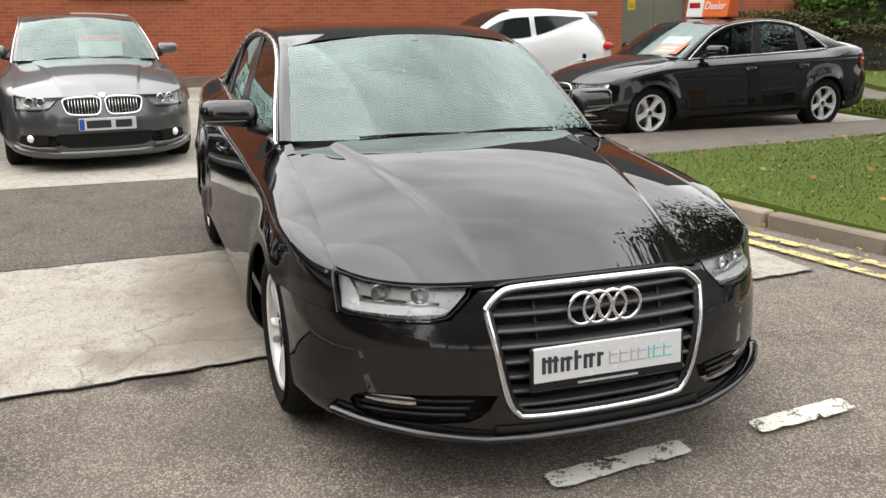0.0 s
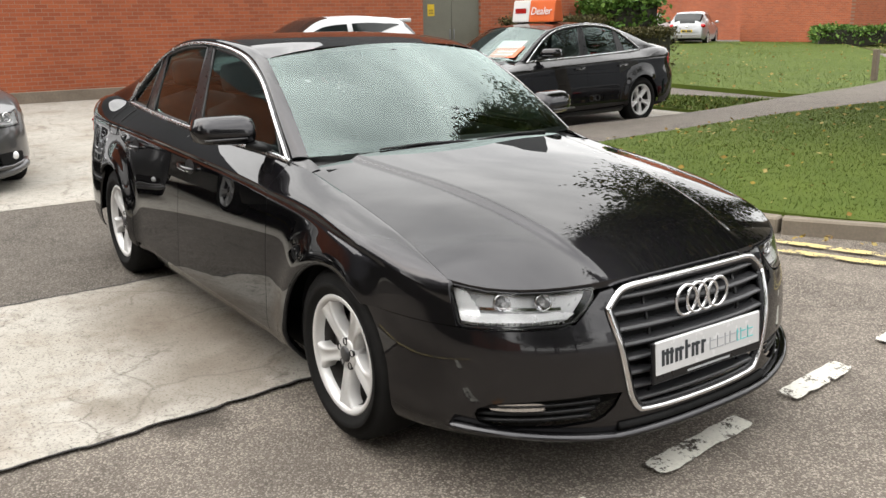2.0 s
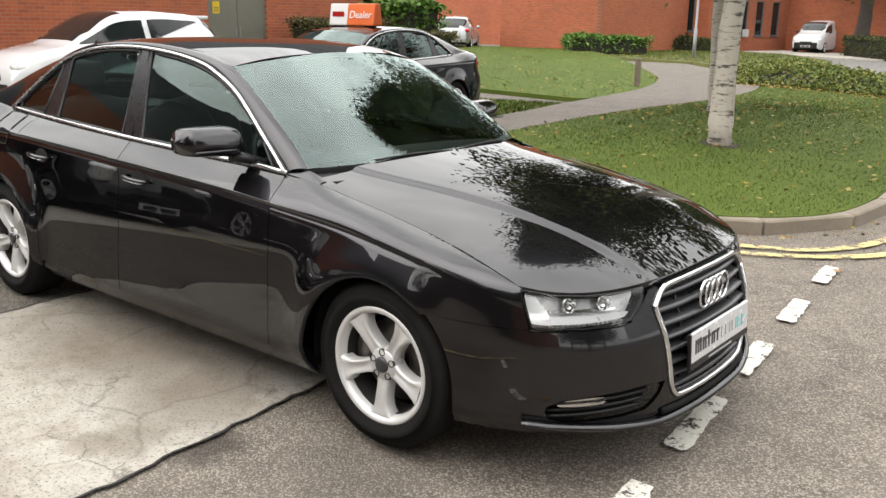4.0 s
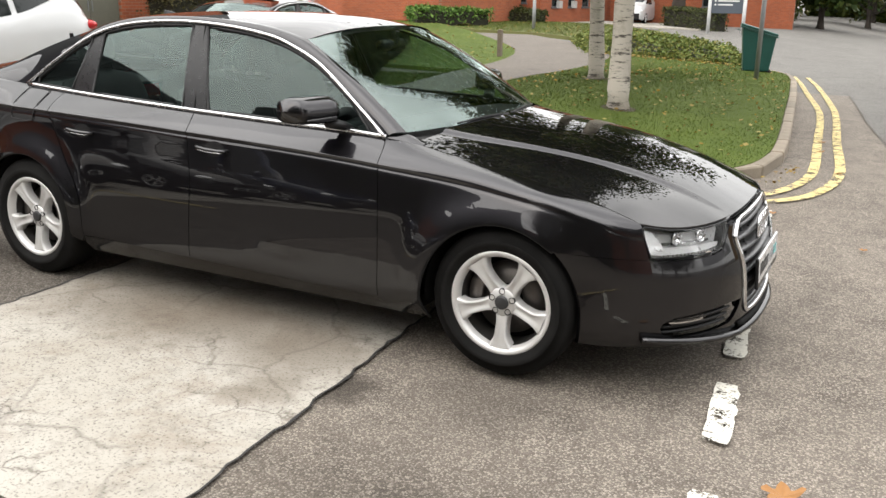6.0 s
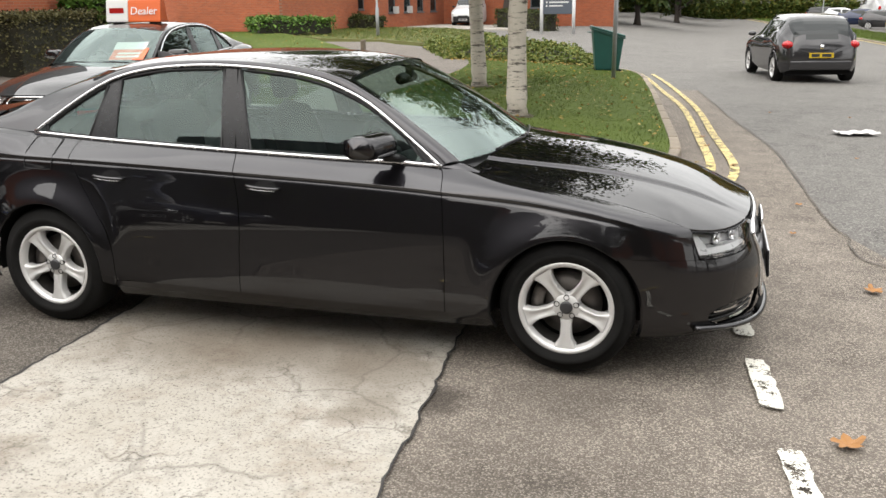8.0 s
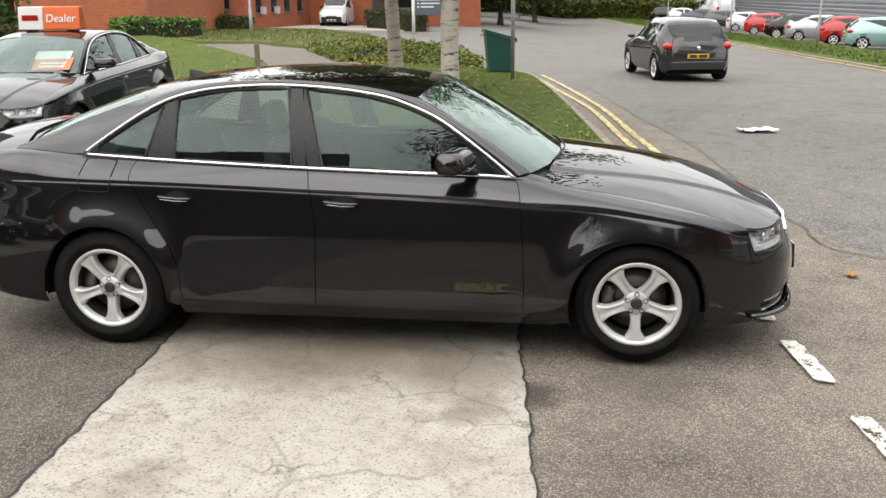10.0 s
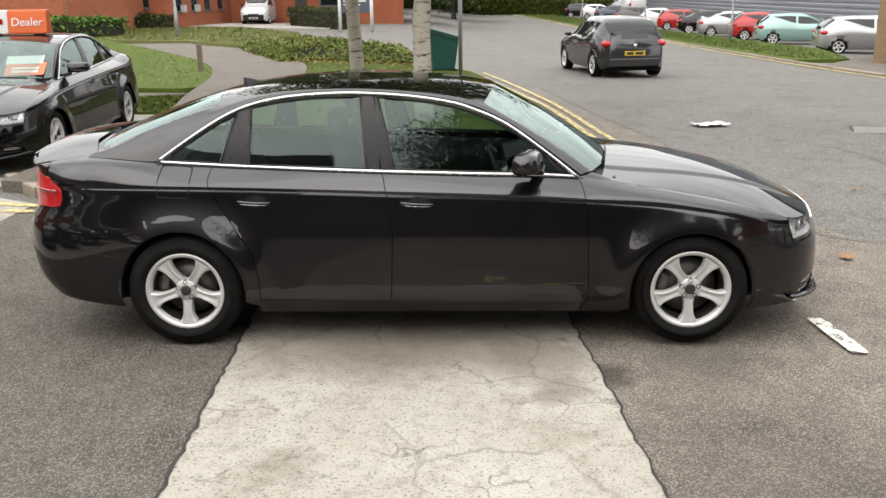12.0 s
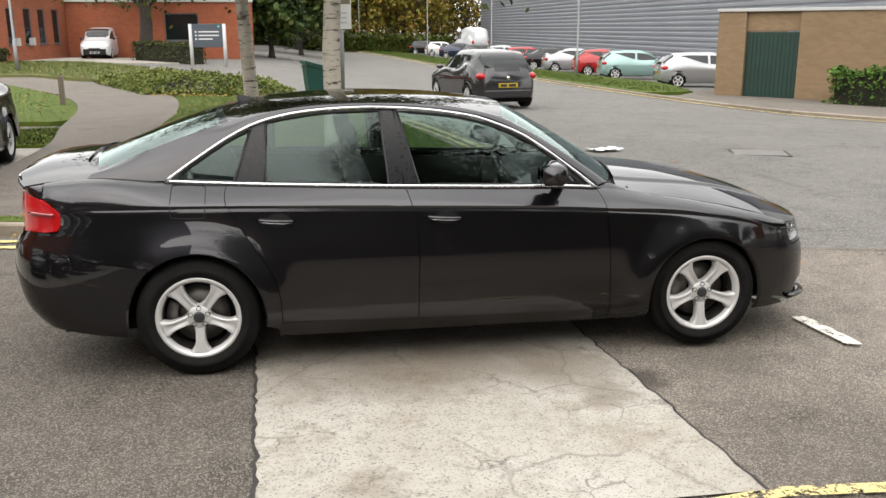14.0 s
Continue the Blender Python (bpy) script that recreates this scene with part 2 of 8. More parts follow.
M_ROAD = asphalt("coarse_asphalt", (0.116, 0.098, 0.081), (0.171, 0.147, 0.124), (0.325, 0.288, 0.245), 150.0, stain=0.5, stains=((0.92, -1.28, 0.16, 0.65), (1.45, -1.1, 0.4, 0.3), (0.3, -3.4, 0.5, 0.3), (1.5, -2.1, 0.9, 0.3), (2.0, -2.9, 0.9, 0.3), (1.1, -2.9, 0.7, 0.28)))
M_FARROAD = asphalt("worn_road_asphalt", (0.108, 0.102, 0.094), (0.150, 0.143, 0.132), (0.21, 0.20, 0.185), 70.0, stain=0.3)
M_PATCH = asphalt("fine_asphalt", (0.068, 0.058, 0.048), (0.106, 0.092, 0.077), (0.20, 0.18, 0.155), 130.0, stain=0.45)
M_PATH = asphalt("path_asphalt", (0.110, 0.094, 0.079), (0.145, 0.126, 0.108), (0.20, 0.178, 0.155), 120.0, stain=0.3)
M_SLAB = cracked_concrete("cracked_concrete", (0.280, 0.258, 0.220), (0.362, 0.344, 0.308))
M_JOINT = surface("tar_joint", (0.0124, 0.0112, 0.0105), (0.031, 0.0279, 0.0248), 8.0, 80.0, 0.8)
M_KERB = surface("kerb_stone", (0.2108, 0.1736, 0.1302), (0.2852, 0.2418, 0.186), 4.0, 50.0, 0.9, vary=0.4)
M_WHITE_LINE = worn_paint("white_road_paint", (0.56, 0.545, 0.48), (0.0806, 0.0775, 0.0744), 0.445)
M_YELLOW_LINE = worn_paint("yellow_road_paint", (0.52, 0.42, 0.17), (0.186, 0.1612, 0.1054), 0.475)
M_TURF = surface("turf", (0.054, 0.083, 0.009), (0.080, 0.110, 0.014), 1.2, 120.0, 0.9, 0.3, 0.004, spec=0.2)
M_SOIL = surface("bare_soil", (0.0372, 0.0248, 0.0174), (0.062, 0.0434, 0.0279), 3.0, 30.0, 0.95, 0.6, 0.02)
M_THIN_TURF = surface("thin_turf", (0.105, 0.098, 0.030), (0.118, 0.135, 0.028), 0.9, 20.0, 0.9, 0.6, 0.02)
M_GRASS = leafy("grass_blades", (0.056, 0.088, 0.009), (0.072, 0.107, 0.012), (0.098, 0.128, 0.019))
M_LITTER = leafy("fallen_leaves", (0.279, 0.2046, 0.0372), (0.186, 0.1054, 0.0248), (0.31, 0.2604, 0.0992))
M_BRICK_X = brickwork("red_brick_front", (0.335, 0.082, 0.025), (0.25, 0.057, 0.018), (0.27, 0.145, 0.095), False)
M_BUFF = brickwork("buff_brick", (0.2604, 0.1736, 0.093), (0.2232, 0.1426, 0.0744), (0.186, 0.1488, 0.1054), False)
M_PAINT = car_paint("dark_grey_metallic_paint", (0.0170, 0.0163, 0.0186), 0.5, 0.95)
M_BLACK_PAINT = car_paint("black_paint", (0.003, 0.003, 0.0035), 0.2, 0.1, 1.44)
M_GREY_PAINT = car_paint("grey_metallic_paint", (0.085, 0.084, 0.087), 0.5, 0.7, rim=0.8)
M_WHITE_PAINT = car_paint("white_paint", (0.4836, 0.4898, 0.496), 0.05, 0.0)
M_SILVER_PAINT = car_paint("silver_paint", (0.279, 0.2852, 0.2914), 0.4, 0.6, rim=0.9)
M_RED_PAINT = car_paint("red_paint", (0.279, 0.0124, 0.0124), 0.2, 0.1)
M_AQUA_PAINT = car_paint("pale_green_paint", (0.2046, 0.31, 0.2914), 0.3, 0.4)
M_CHARCOAL_PAINT = car_paint("charcoal_paint", (0.030, 0.0292, 0.0308), 0.4, 0.4)
M_BLUE_PAINT = car_paint("dark_blue_paint", (0.0124, 0.0186, 0.0434), 0.4, 0.3)
M_TRIM = plain("black_plastic_trim", (0.0075, 0.0075, 0.008), 0.45, spec=0.3)
M_GLOSS_TRIM = plain("gloss_black_trim", (0.006, 0.006, 0.007), 0.3, spec=0.35)
M_MATT = surface("matt_black_plastic", (0.006, 0.006, 0.006), (0.010, 0.010, 0.010), 20.0, 200.0, 0.8, 0.1, 0.001, spec=0.15)
M_CHROME = plain("chrome", (0.68, 0.68, 0.69), 0.10, 1.0)
M_SATIN = plain("satin_aluminium", (0.62, 0.62, 0.63), 0.25, 1.0)
M_GRILLE = plain("grille_slat_plastic", (0.028, 0.028, 0.03), 0.32)
M_ALLOY = plain("silver_alloy", (0.56, 0.555, 0.545), 0.40, 0.35, coat=0.2)
M_BARREL = surface("dusty_inner_alloy", (0.04, 0.038, 0.036), (0.08, 0.076, 0.072), 6.0, 60.0, 0.5, 0.05, 0.001, metallic=0.6)
M_RUBBER = surface("tyre_rubber", (0.007, 0.0068, 0.0066), (0.012, 0.0117, 0.0113), 9.0, 90.0, 0.8, 0.2, 0.001, spec=0.12)
M_DISC = surface("brake_steel", (0.14, 0.13, 0.12), (0.20, 0.18, 0.17), 15.0, 150.0, 0.45, 0.1, 0.001, metallic=0.8)
M_SCREEN = clear_glass("windscreen_glass", (0.74, 0.86, 0.82), 0.34)
M_SIDEGLASS = clear_glass("side_window_glass", (0.55, 0.66, 0.63), 0.03)
M_LENS = clear_glass("lamp_lens", (0.97, 0.97, 0.97), 0.0, (1.0, 1.0, 1.0))
M_LAMP_BACK = plain("lamp_housing", (0.36, 0.365, 0.37), 0.25, 0.35)
M_LAMP_WHITE = plain("white_light_guide", (0.86, 0.87, 0.88), 0.30, 0.45, coat=0.4)
M_LAMP_DARK = plain("grey_lamp_housing", (0.52, 0.525, 0.53), 0.30, 0.3)
M_RED_LENS = plain("red_tail_lens", (0.34, 0.006, 0.008), 0.16, coat=0.15, spec=0.3)
M_RED_DEEP = plain("deep_red_lens", (0.20, 0.004, 0.006), 0.12, coat=1.0)
M_CABIN = surface("dark_cabin_cloth", (0.012, 0.012, 0.0125), (0.02, 0.02, 0.021), 12.0, 150.0, 0.85, 0.3, 0.002)
M_SEAT = surface("grey_seat_cloth", (0.0341, 0.036, 0.0372), (0.0527, 0.0546, 0.0558), 12.0, 150.0, 0.9, 0.3, 0.002)
M_HEADLINER = surface("pale_headliner", (0.186, 0.186, 0.1798), (0.2232, 0.2232, 0.217), 8.0, 150.0, 0.9, 0.1, 0.001)
M_PLATE = plain("white_plate", (0.496, 0.496, 0.496), 0.25, coat=0.4)
M_INK = plain("dark_print", (0.02, 0.025, 0.03), 0.35)
M_GREY_INK = plain("grey_print", (0.30, 0.31, 0.32), 0.35)
M_TEAL_INK = plain("teal_print", (0.10, 0.42, 0.42), 0.35)
M_BLUE_INK = plain("blue_print", (0.02, 0.08, 0.35), 0.35)
M_ORANGE = plain("orange_card", (0.527, 0.0992, 0.0186), 0.4)
M_CARD = plain("white_card", (0.5084, 0.5084, 0.496), 0.5)
M_YELLOW_PLATE = plain("yellow_plate", (0.465, 0.3224, 0.0124), 0.3)
M_DARKGLASS = plain("dark_car_glass", (0.010, 0.013, 0.013), 0.05, spec=0.35)
M_LEDGE = surface("concrete_ledge", (0.125, 0.098, 0.073), (0.185, 0.150, 0.115), 2.0, 30.0, 0.9)
M_DOOR = surface("olive_door_paint", (0.1054, 0.1023, 0.0775), (0.124, 0.1209, 0.093), 2.0, 40.0, 0.5, 0.1, 0.001)
M_FRAME_GREY = surface("grey_window_frame", (0.062, 0.0713, 0.0806), (0.0806, 0.0899, 0.0992), 3.0, 60.0, 0.5, 0.1, 0.001)
M_POST = surface("grey_steel_post", (0.1612, 0.1674, 0.1674), (0.2108, 0.217, 0.217), 3.0, 60.0, 0.5, 0.1, 0.001, metallic=0.3)
M_POST_WHITE = surface("white_post_paint", (0.4092, 0.4154, 0.4154), (0.4836, 0.4898, 0.4898), 3.0, 60.0, 0.5, 0.1, 0.001)
M_SIGN_BLUE = surface("slate_sign_board", (0.0403, 0.0527, 0.0682), (0.0496, 0.062, 0.0806), 2.0, 60.0, 0.5, 0.05, 0.001)
M_BIN = surface("teal_bin_plastic", (0.0062, 0.0527, 0.0465), (0.0087, 0.0651, 0.0558), 3.0, 60.0, 0.45, 0.1, 0.001)
M_CLAD = surface("grey_metal_cladding", (0.2108, 0.2232, 0.248), (0.248, 0.2604, 0.2852), 0.3, 20.0, 0.45, 0.05, 0.001, metallic=0.2)
M_CLAD_LIGHT = surface("pale_metal_cladding", (0.3844, 0.3968, 0.4092), (0.434, 0.4402, 0.4526), 0.3, 20.0, 0.45, 0.05, 0.001)
M_DARK_CLAD = surface("dark_metal_cladding", (0.075, 0.078, 0.082), (0.10, 0.103, 0.107), 0.4, 20.0, 0.6, 0.05, 0.001)
M_GATE = surface("dark_green_gate_paint", (0.0074, 0.031, 0.0217), (0.0112, 0.0403, 0.0279), 2.0, 40.0, 0.5, 0.1, 0.001)
M_FASCIA = surface("white_roof_fascia", (0.3844, 0.3844, 0.372), (0.4464, 0.4464, 0.434), 1.0, 40.0, 0.6, 0.1, 0.001)
M_HEDGE_DARK = leafy("hedge_leaves", (0.0217, 0.031, 0.0087), (0.0403, 0.0496, 0.0136), (0.0682, 0.0682, 0.0217))
M_HEDGE_BROWN = leafy("clipped_hedge_leaves", (0.035, 0.033, 0.013), (0.065, 0.060, 0.022), (0.10, 0.085, 0.035))
M_LAUREL = leafy("laurel_leaves", (0.031, 0.0744, 0.0112), (0.062, 0.1178, 0.0186), (0.0992, 0.1612, 0.031))
M_IVY = leafy("ground_cover_leaves", (0.055, 0.085, 0.016), (0.100, 0.128, 0.028), (0.185, 0.170, 0.045))
M_BIRCH_LEAF = leafy("birch_leaves", (0.0279, 0.0465, 0.0087), (0.0496, 0.0713, 0.0124), (0.1054, 0.093, 0.0186))
M_TREE_LEAF = leafy("tree_leaves", (0.0136, 0.0298, 0.0062), (0.0298, 0.0508, 0.0093), (0.0682, 0.0775, 0.0136))
M_AUTUMN_LEAF = leafy("autumn_leaves", (0.0744, 0.0806, 0.0124), (0.1736, 0.1426, 0.0217), (0.2232, 0.124, 0.0248))
M_BARK = surface("dark_bark", (0.0279, 0.0217, 0.0167), (0.0496, 0.0391, 0.031), 4.0, 25.0, 0.95, 0.8, 0.02)
M_PAPER = plain("crumpled_paper", (0.465, 0.465, 0.4464), 0.8)
M_DEAD_LEAF = plain("brown_dead_leaf", (0.2604, 0.124, 0.0372), 0.7)


def birch_bark(name):
    """White bark crossed by dark short bands and patches."""
    m, n, l, p = node_mat(name)
    band = noise_tex(n, l, 2.2, 6.0, 0.7, stretch=(1.6, 1.6, 9.0))
    blot = noise_tex(n, l, 5.0, 4.0, 0.6)
    col = mix_rgb(n, l, ramped(n, l, band, ((0.395, 0.0), (0.46, 1.0))), (0.055, 0.047, 0.038), (0.34, 0.31, 0.265))
    col = mix_rgb(n, l, ramped(n, l, blot, ((0.55, 0.0), (0.75, 0.7))), col, (0.1736, 0.155, 0.124))
    l.new(col, p.inputs["Base Color"])
    p.inputs["Roughness"].default_value = 0.85
    bumped(n, l, p, band, 0.6, 0.015)
    return m


M_BIRCH = birch_bark("birch_bark")

# ---- building helpers ----
def thing(name, label, category, group="", at=(0, 0, 0), turn=0.0, kind=""):
    e = new(name)
    e.empty_display_size = 0.1
    e.matrix_basis = pose(*at, 0, 0, turn)
    return tagged(e, label, category, group, kind)


def link_mesh(name, verts, faces, material, parent=None, label="", smooth=True):
    me = bpy.data.meshes.new(name)
    me.from_pydata([tuple(v) for v in verts], [], faces)
    me.materials.append(material)
    if smooth:
        me.polygons.foreach_set("use_smooth", [True] * len(me.polygons))
    me.update()
    ob = new(name, me)
    if parent:
        ob.parent = parent
    return tagged(ob, label)


def part(name, bm, material, parent=None, label="", smooth=True):
    """Links a bmesh as one mesh object under a thing or a part."""
    me = bpy.data.meshes.new(name)
    bm.to_mesh(me)
    bm.free()
    me.materials.append(material)
    if smooth:
        me.polygons.foreach_set("use_smooth", [True] * len(me.polygons))
    ob = new(name, me)
    if parent:
        ob.parent = parent
    return tagged(ob, label)


def box_bm(x0, x1, y0, y1, z0, z1, bevel=0.0, segments=2):
    bm = bmesh.new()
    bmesh.ops.create_cube(bm, size=1.0)
    for v in bm.verts:
        v.co = ((x0 + x1) / 2 + v.co.x * (x1 - x0), (y0 + y1) / 2 + v.co.y * (y1 - y0), (z0 + z1) / 2 + v.co.z * (z1 - z0))
    if bevel:
        bmesh.ops.bevel(bm, geom=bm.edges[:], offset=bevel, segments=segments, affect='EDGES', profile=0.6)
    return bm


def box(name, x0, x1, y0, y1, z0, z1, material, parent=None, label="", bevel=0.0, segments=2):
    return part(name, box_bm(x0, x1, y0, y1, z0, z1, bevel, segments), material, parent, label, smooth=False)


def lathe(profile, steps=48, axis='Y'):
    """Verts and faces of a profile of (radius, along) turned round an axis."""
    verts, faces, k = [], [], len(profile)
    for i in range(steps):
        a = 2 * math.pi * i / steps
        for r, h in profile:
            if axis == 'Y':
                verts.append((r * math.cos(a), h, r * math.sin(a)))
            elif axis == 'X':
                verts.append((h, r * math.cos(a), r * math.sin(a)))
            else:
                verts.append((r * math.cos(a), r * math.sin(a), h))
    for i in range(steps):
        j = (i + 1) % steps
        for q in range(k - 1):
            faces.append((i * k + q, j * k + q, j * k + q + 1, i * k + q + 1))
    return verts, faces


def tube(points, radius, sides=8, closed=False, flat=1.0):
    """Verts and faces of a round rod along points; radius may be a list."""
    pts = [Vector(p) for p in points]
    k, verts, faces = len(pts), [], []
    ref = Vector((0, 0, 1))
    for i, p in enumerate(pts):
        a, b = pts[(i - 1) % k if closed else max(i - 1, 0)], pts[(i + 1) % k if closed else min(i + 1, k - 1)]
        d = (b - a).normalized()
        s = d.cross(ref)
        if s.length < 1e-3:
            s = d.cross(Vector((1, 0, 0)))
        s.normalize()
        u = s.cross(d).normalized()
        r = radius[i] if isinstance(radius, (list, tuple)) else radius
        for q in range(sides):
            t = 2 * math.pi * q / sides
            verts.append(p + s * (math.cos(t) * r) + u * (math.sin(t) * r * flat))
    for i in range(k if closed else k - 1):
        j = (i + 1) % k
        for q in range(sides):
            w = (q + 1) % sides
            faces.append((i * sides + q, i * sides + w, j * sides + w, j * sides + q))
    if not closed:
        faces += [tuple(range(sides))[::-1], tuple((k - 1) * sides + q for q in range(sides))]
    return verts, faces


def rod(name, points, radius, material, parent=None, label="", sides=8, closed=False, flat=1.0):
    v, f = tube(points, radius, sides, closed, flat)
    return link_mesh(name, v, f, material, parent, label)


def hermite(knots):
    """A smooth curve through knots (x, value), flat beyond its ends' slopes."""
    xs = np.array([k[0] for k in knots], float)
    ys = np.array([k[1] for k in knots], float)
    h, d = np.diff(xs), np.diff(ys) / np.diff(xs)
    m = np.zeros(len(xs))
    m[1:-1] = (d[:-1] * h[1:] + d[1:] * h[:-1]) / (h[:-1] + h[1:])
    m[0], m[-1] = d[0], d[-1]

    def f(x):
        x = min(max(x, xs[0]), xs[-1])
        i = min(int(np.searchsorted(xs, x, side='right')) - 1, len(h) - 1)
        t = (x - xs[i]) / h[i]
        return float((2 * t**3 - 3 * t**2 + 1) * ys[i] + (t**3 - 2 * t**2 + t) * h[i] * m[i] + (3 * t**2 - 2 * t**3) * ys[i + 1] + (t**3 - t**2) * h[i] * m[i + 1])
    return f


def spline2(points, n=8, closed=False):
    """Points along a Catmull-Rom curve."""
    pts = [np.array(p, float) for p in points]
    k, out = len(pts), []
    for i in range(k if closed else k - 1):
        a, b, c, d = (pts[(i + o) % k] if closed else pts[min(max(i + o, 0), k - 1)] for o in (-1, 0, 1, 2))
        for s in range(n):
            t = s / n
            out.append(tuple(0.5 * (2 * b + (c - a) * t + (2 * a - 5 * b + 4 * c - d) * t * t + (3 * b - a - 3 * c + d) * t**3)))
    if not closed:
        out.append(tuple(pts[-1]))
    return out


def seg(p, q, n=6):
    """Points from p towards q, without q."""
    return [tuple(np.array(p, float) + (np.array(q, float) - np.array(p, float)) * i / n) for i in range(n)]


def arc(cx, cz, r, a0, a1, n=24):
    return [(cx + r * math.cos(radians(a0 + (a1 - a0) * i / n)), cz + r * math.sin(radians(a0 + (a1 - a0) * i / n))) for i in range(n + 1)]


def area2(p):
    return 0.5 * sum(p[i][0] * p[(i + 1) % len(p)][1] - p[(i + 1) % len(p)][0] * p[i][1] for i in range(len(p)))


def inset2(p, d):
    """A polygon drawn in by d."""
    s = 1.0 if area2(p) > 0 else -1.0
    out, k = [], len(p)
    for i in range(k):
        a, b, c = np.array(p[i - 1]), np.array(p[i]), np.array(p[(i + 1) % k])
        e, f = b - a, c - b
        if np.linalg.norm(e) < 1e-9 or np.linalg.norm(f) < 1e-9:
            out.append(tuple(b))
            continue
        e, f = e / np.linalg.norm(e), f / np.linalg.norm(f)
        n1, n2 = np.array((-e[1], e[0])) * s, np.array((-f[1], f[0])) * s
        q = n1 + n2
        q = q / max(np.dot(q, q) / 2, 0.5) if np.dot(q, q) > 1e-6 else n1
        out.append(tuple(b + q * d))
    return out


def patch_bm(outlines, fn, step, gap=0.0, rim=0.0, inward=None, steps=None, cuts=()):
    """Cuts flat outlines into a grid, lays them on the surface fn(u, v), and turns their rims inward."""
    bm = bmesh.new()
    loops = []
    for o in outlines:
        o = inset2(o, gap) if gap else list(o)
        if area2(o) < 0:
            o = o[::-1]
        clean = [q for i, q in enumerate(o) if (np.array(q) - np.array(o[i - 1])).dot(np.array(q) - np.array(o[i - 1])) > 1e-10]
        vs = [bm.verts.new((q[0], q[1], 0)) for q in clean]
        bm.faces.new(vs)
    su, sv = steps or (step, step)
    for axis, st in ((0, su), (1, sv)):
        lo, hi = min(v.co[axis] for v in bm.verts), max(v.co[axis] for v in bm.verts)
        at = [q * st for q in range(math.floor(lo / st) + 1, math.ceil(hi / st))]
        for q in sorted(at + [c for c in cuts if axis == 1 and lo < c < hi]):
            co, no = [0, 0, 0], [0, 0, 0]
            co[axis], no[axis] = q, 1
            bmesh.ops.bisect_plane(bm, geom=bm.verts[:] + bm.edges[:] + bm.faces[:], dist=1e-6, plane_co=co, plane_no=no)
    bmesh.ops.remove_doubles(bm, verts=bm.verts[:], dist=2e-5)
    border = [(e.verts[0].co.copy(), e.verts[1].co.copy()) for e in bm.edges if e.is_boundary] if rim else []
    for v in bm.verts:
        v.co = fn(v.co.x, v.co.y)
    if rim:
        for a, b in border:
            pa, pb = Vector(fn(a.x, a.y)), Vector(fn(b.x, b.y))
            quad = [bm.verts.new(q) for q in (pa, pb, pb + inward(pb) * rim, pa + inward(pa) * rim)]
            bm.faces.new(quad)
    return bm


# ---- lie of the land ----
def soft(v, k=1.5):
    return k * math.log1p(math.exp(min(v / k, 40.0))) if v / k > -40 else 0.0


def smooth01(t):
    t = min(max(t, 0.0), 1.0)
    return t * t * (3 - 2 * t)


def ground_z(x, y):
    """Level under the car, falling gently to the road and rising a little to the wall of the yard."""
    side = smooth01((x + 5) / 7)
    y, x = min(y, 110.0), min(max(x, -14.0), 40.0)
    return -0.013 * soft(y - 3) * side - 0.027 * soft(x - 3.5) + 0.018 * soft(-x - 7)


def on_ground(x, y, h=0.0):
    return Vector((x, y, ground_z(x, y) + h))


def sheet(name, outline, h, material, step=0.5, label="", category="", drop=0.0, kind="structure"):
    """A flat-laid surface that follows the ground, h above it, with a rim that goes down by drop."""
    bm = patch_bm([outline], lambda u, v: on_ground(u, v, h(u, v) if callable(h) else h), step, rim=drop, inward=lambda p: Vector((0, 0, -1)))
    return tagged(part(name, bm, material), label, category, kind=kind)

# ---- ground, kerbs, markings ----
def ground_sheet():
    xs = sorted({*[-900, -500, -250, -120, -60, 60, 120, 250, 500, 900], *np.arange(-40, 41, 2.0).tolist()})
    ys = sorted({*[-900, -500, -250, -120, -60, 120, 160, 250, 500, 900], *np.arange(-30, 111, 2.5).tolist()})
    verts = [on_ground(x, y, -0.012) for x in xs for y in ys]
    k = len(ys)
    faces = [(i * k + j, (i + 1) * k + j, (i + 1) * k + j + 1, i * k + j + 1) for i in range(len(xs) - 1) for j in range(k - 1)]
    return tagged(link_mesh("ground", verts, faces, M_FARROAD), "wide grey asphalt ground, worn", "ground", kind="structure")


ground_sheet()


def front_edge(y):
    return 0.80 - 0.085 * (y + 0.5)


def rear_edge(y):
    return -1.15 - 0.05 * (y + 0.5)


ys_ = [-2.47 + i * (2.42 + 2.47) / 90 for i in range(91)]
rng = random.Random(4)
slab_front = [(front_edge(y) + rng.uniform(-0.012, 0.012) + 0.005 * math.sin(y * 7.0) * math.sin(y * 2.3), y) for y in ys_]
slab_rear = [(rear_edge(y) + rng.uniform(-0.01, 0.01), y) for y in ys_]
sheet("road", [(16, -14), (16, -2), (9.0, 0.6), (3.3, 1.3), (3.0, 2.2), (2.9, 3.0), (2.74, 6.2), (2.3, 9.4), (1.75, 14.0), (-3, 14), (-3, 2.3), (0.4, 2.3), (0.7, -2.3), (-1.06, -2.42), (-1.0, -14)], -0.006, M_ROAD, 0.7, "coarse grey-brown chipped asphalt road surface", "road")
sheet("concrete_slab", slab_front + slab_rear[::-1], 0.006, M_SLAB, 0.4, "pale cracked concrete crossover slab with stains and painted shade by the car", "concrete slab")
sheet("asphalt_strip", [(-3.95, -16), (-3.97, 2.6), (-1.30, 2.6)] + slab_rear[::-1] + [(-1.0, -16)], 0.0, M_PATCH, 0.6, "dark smooth asphalt strip", "pavement")
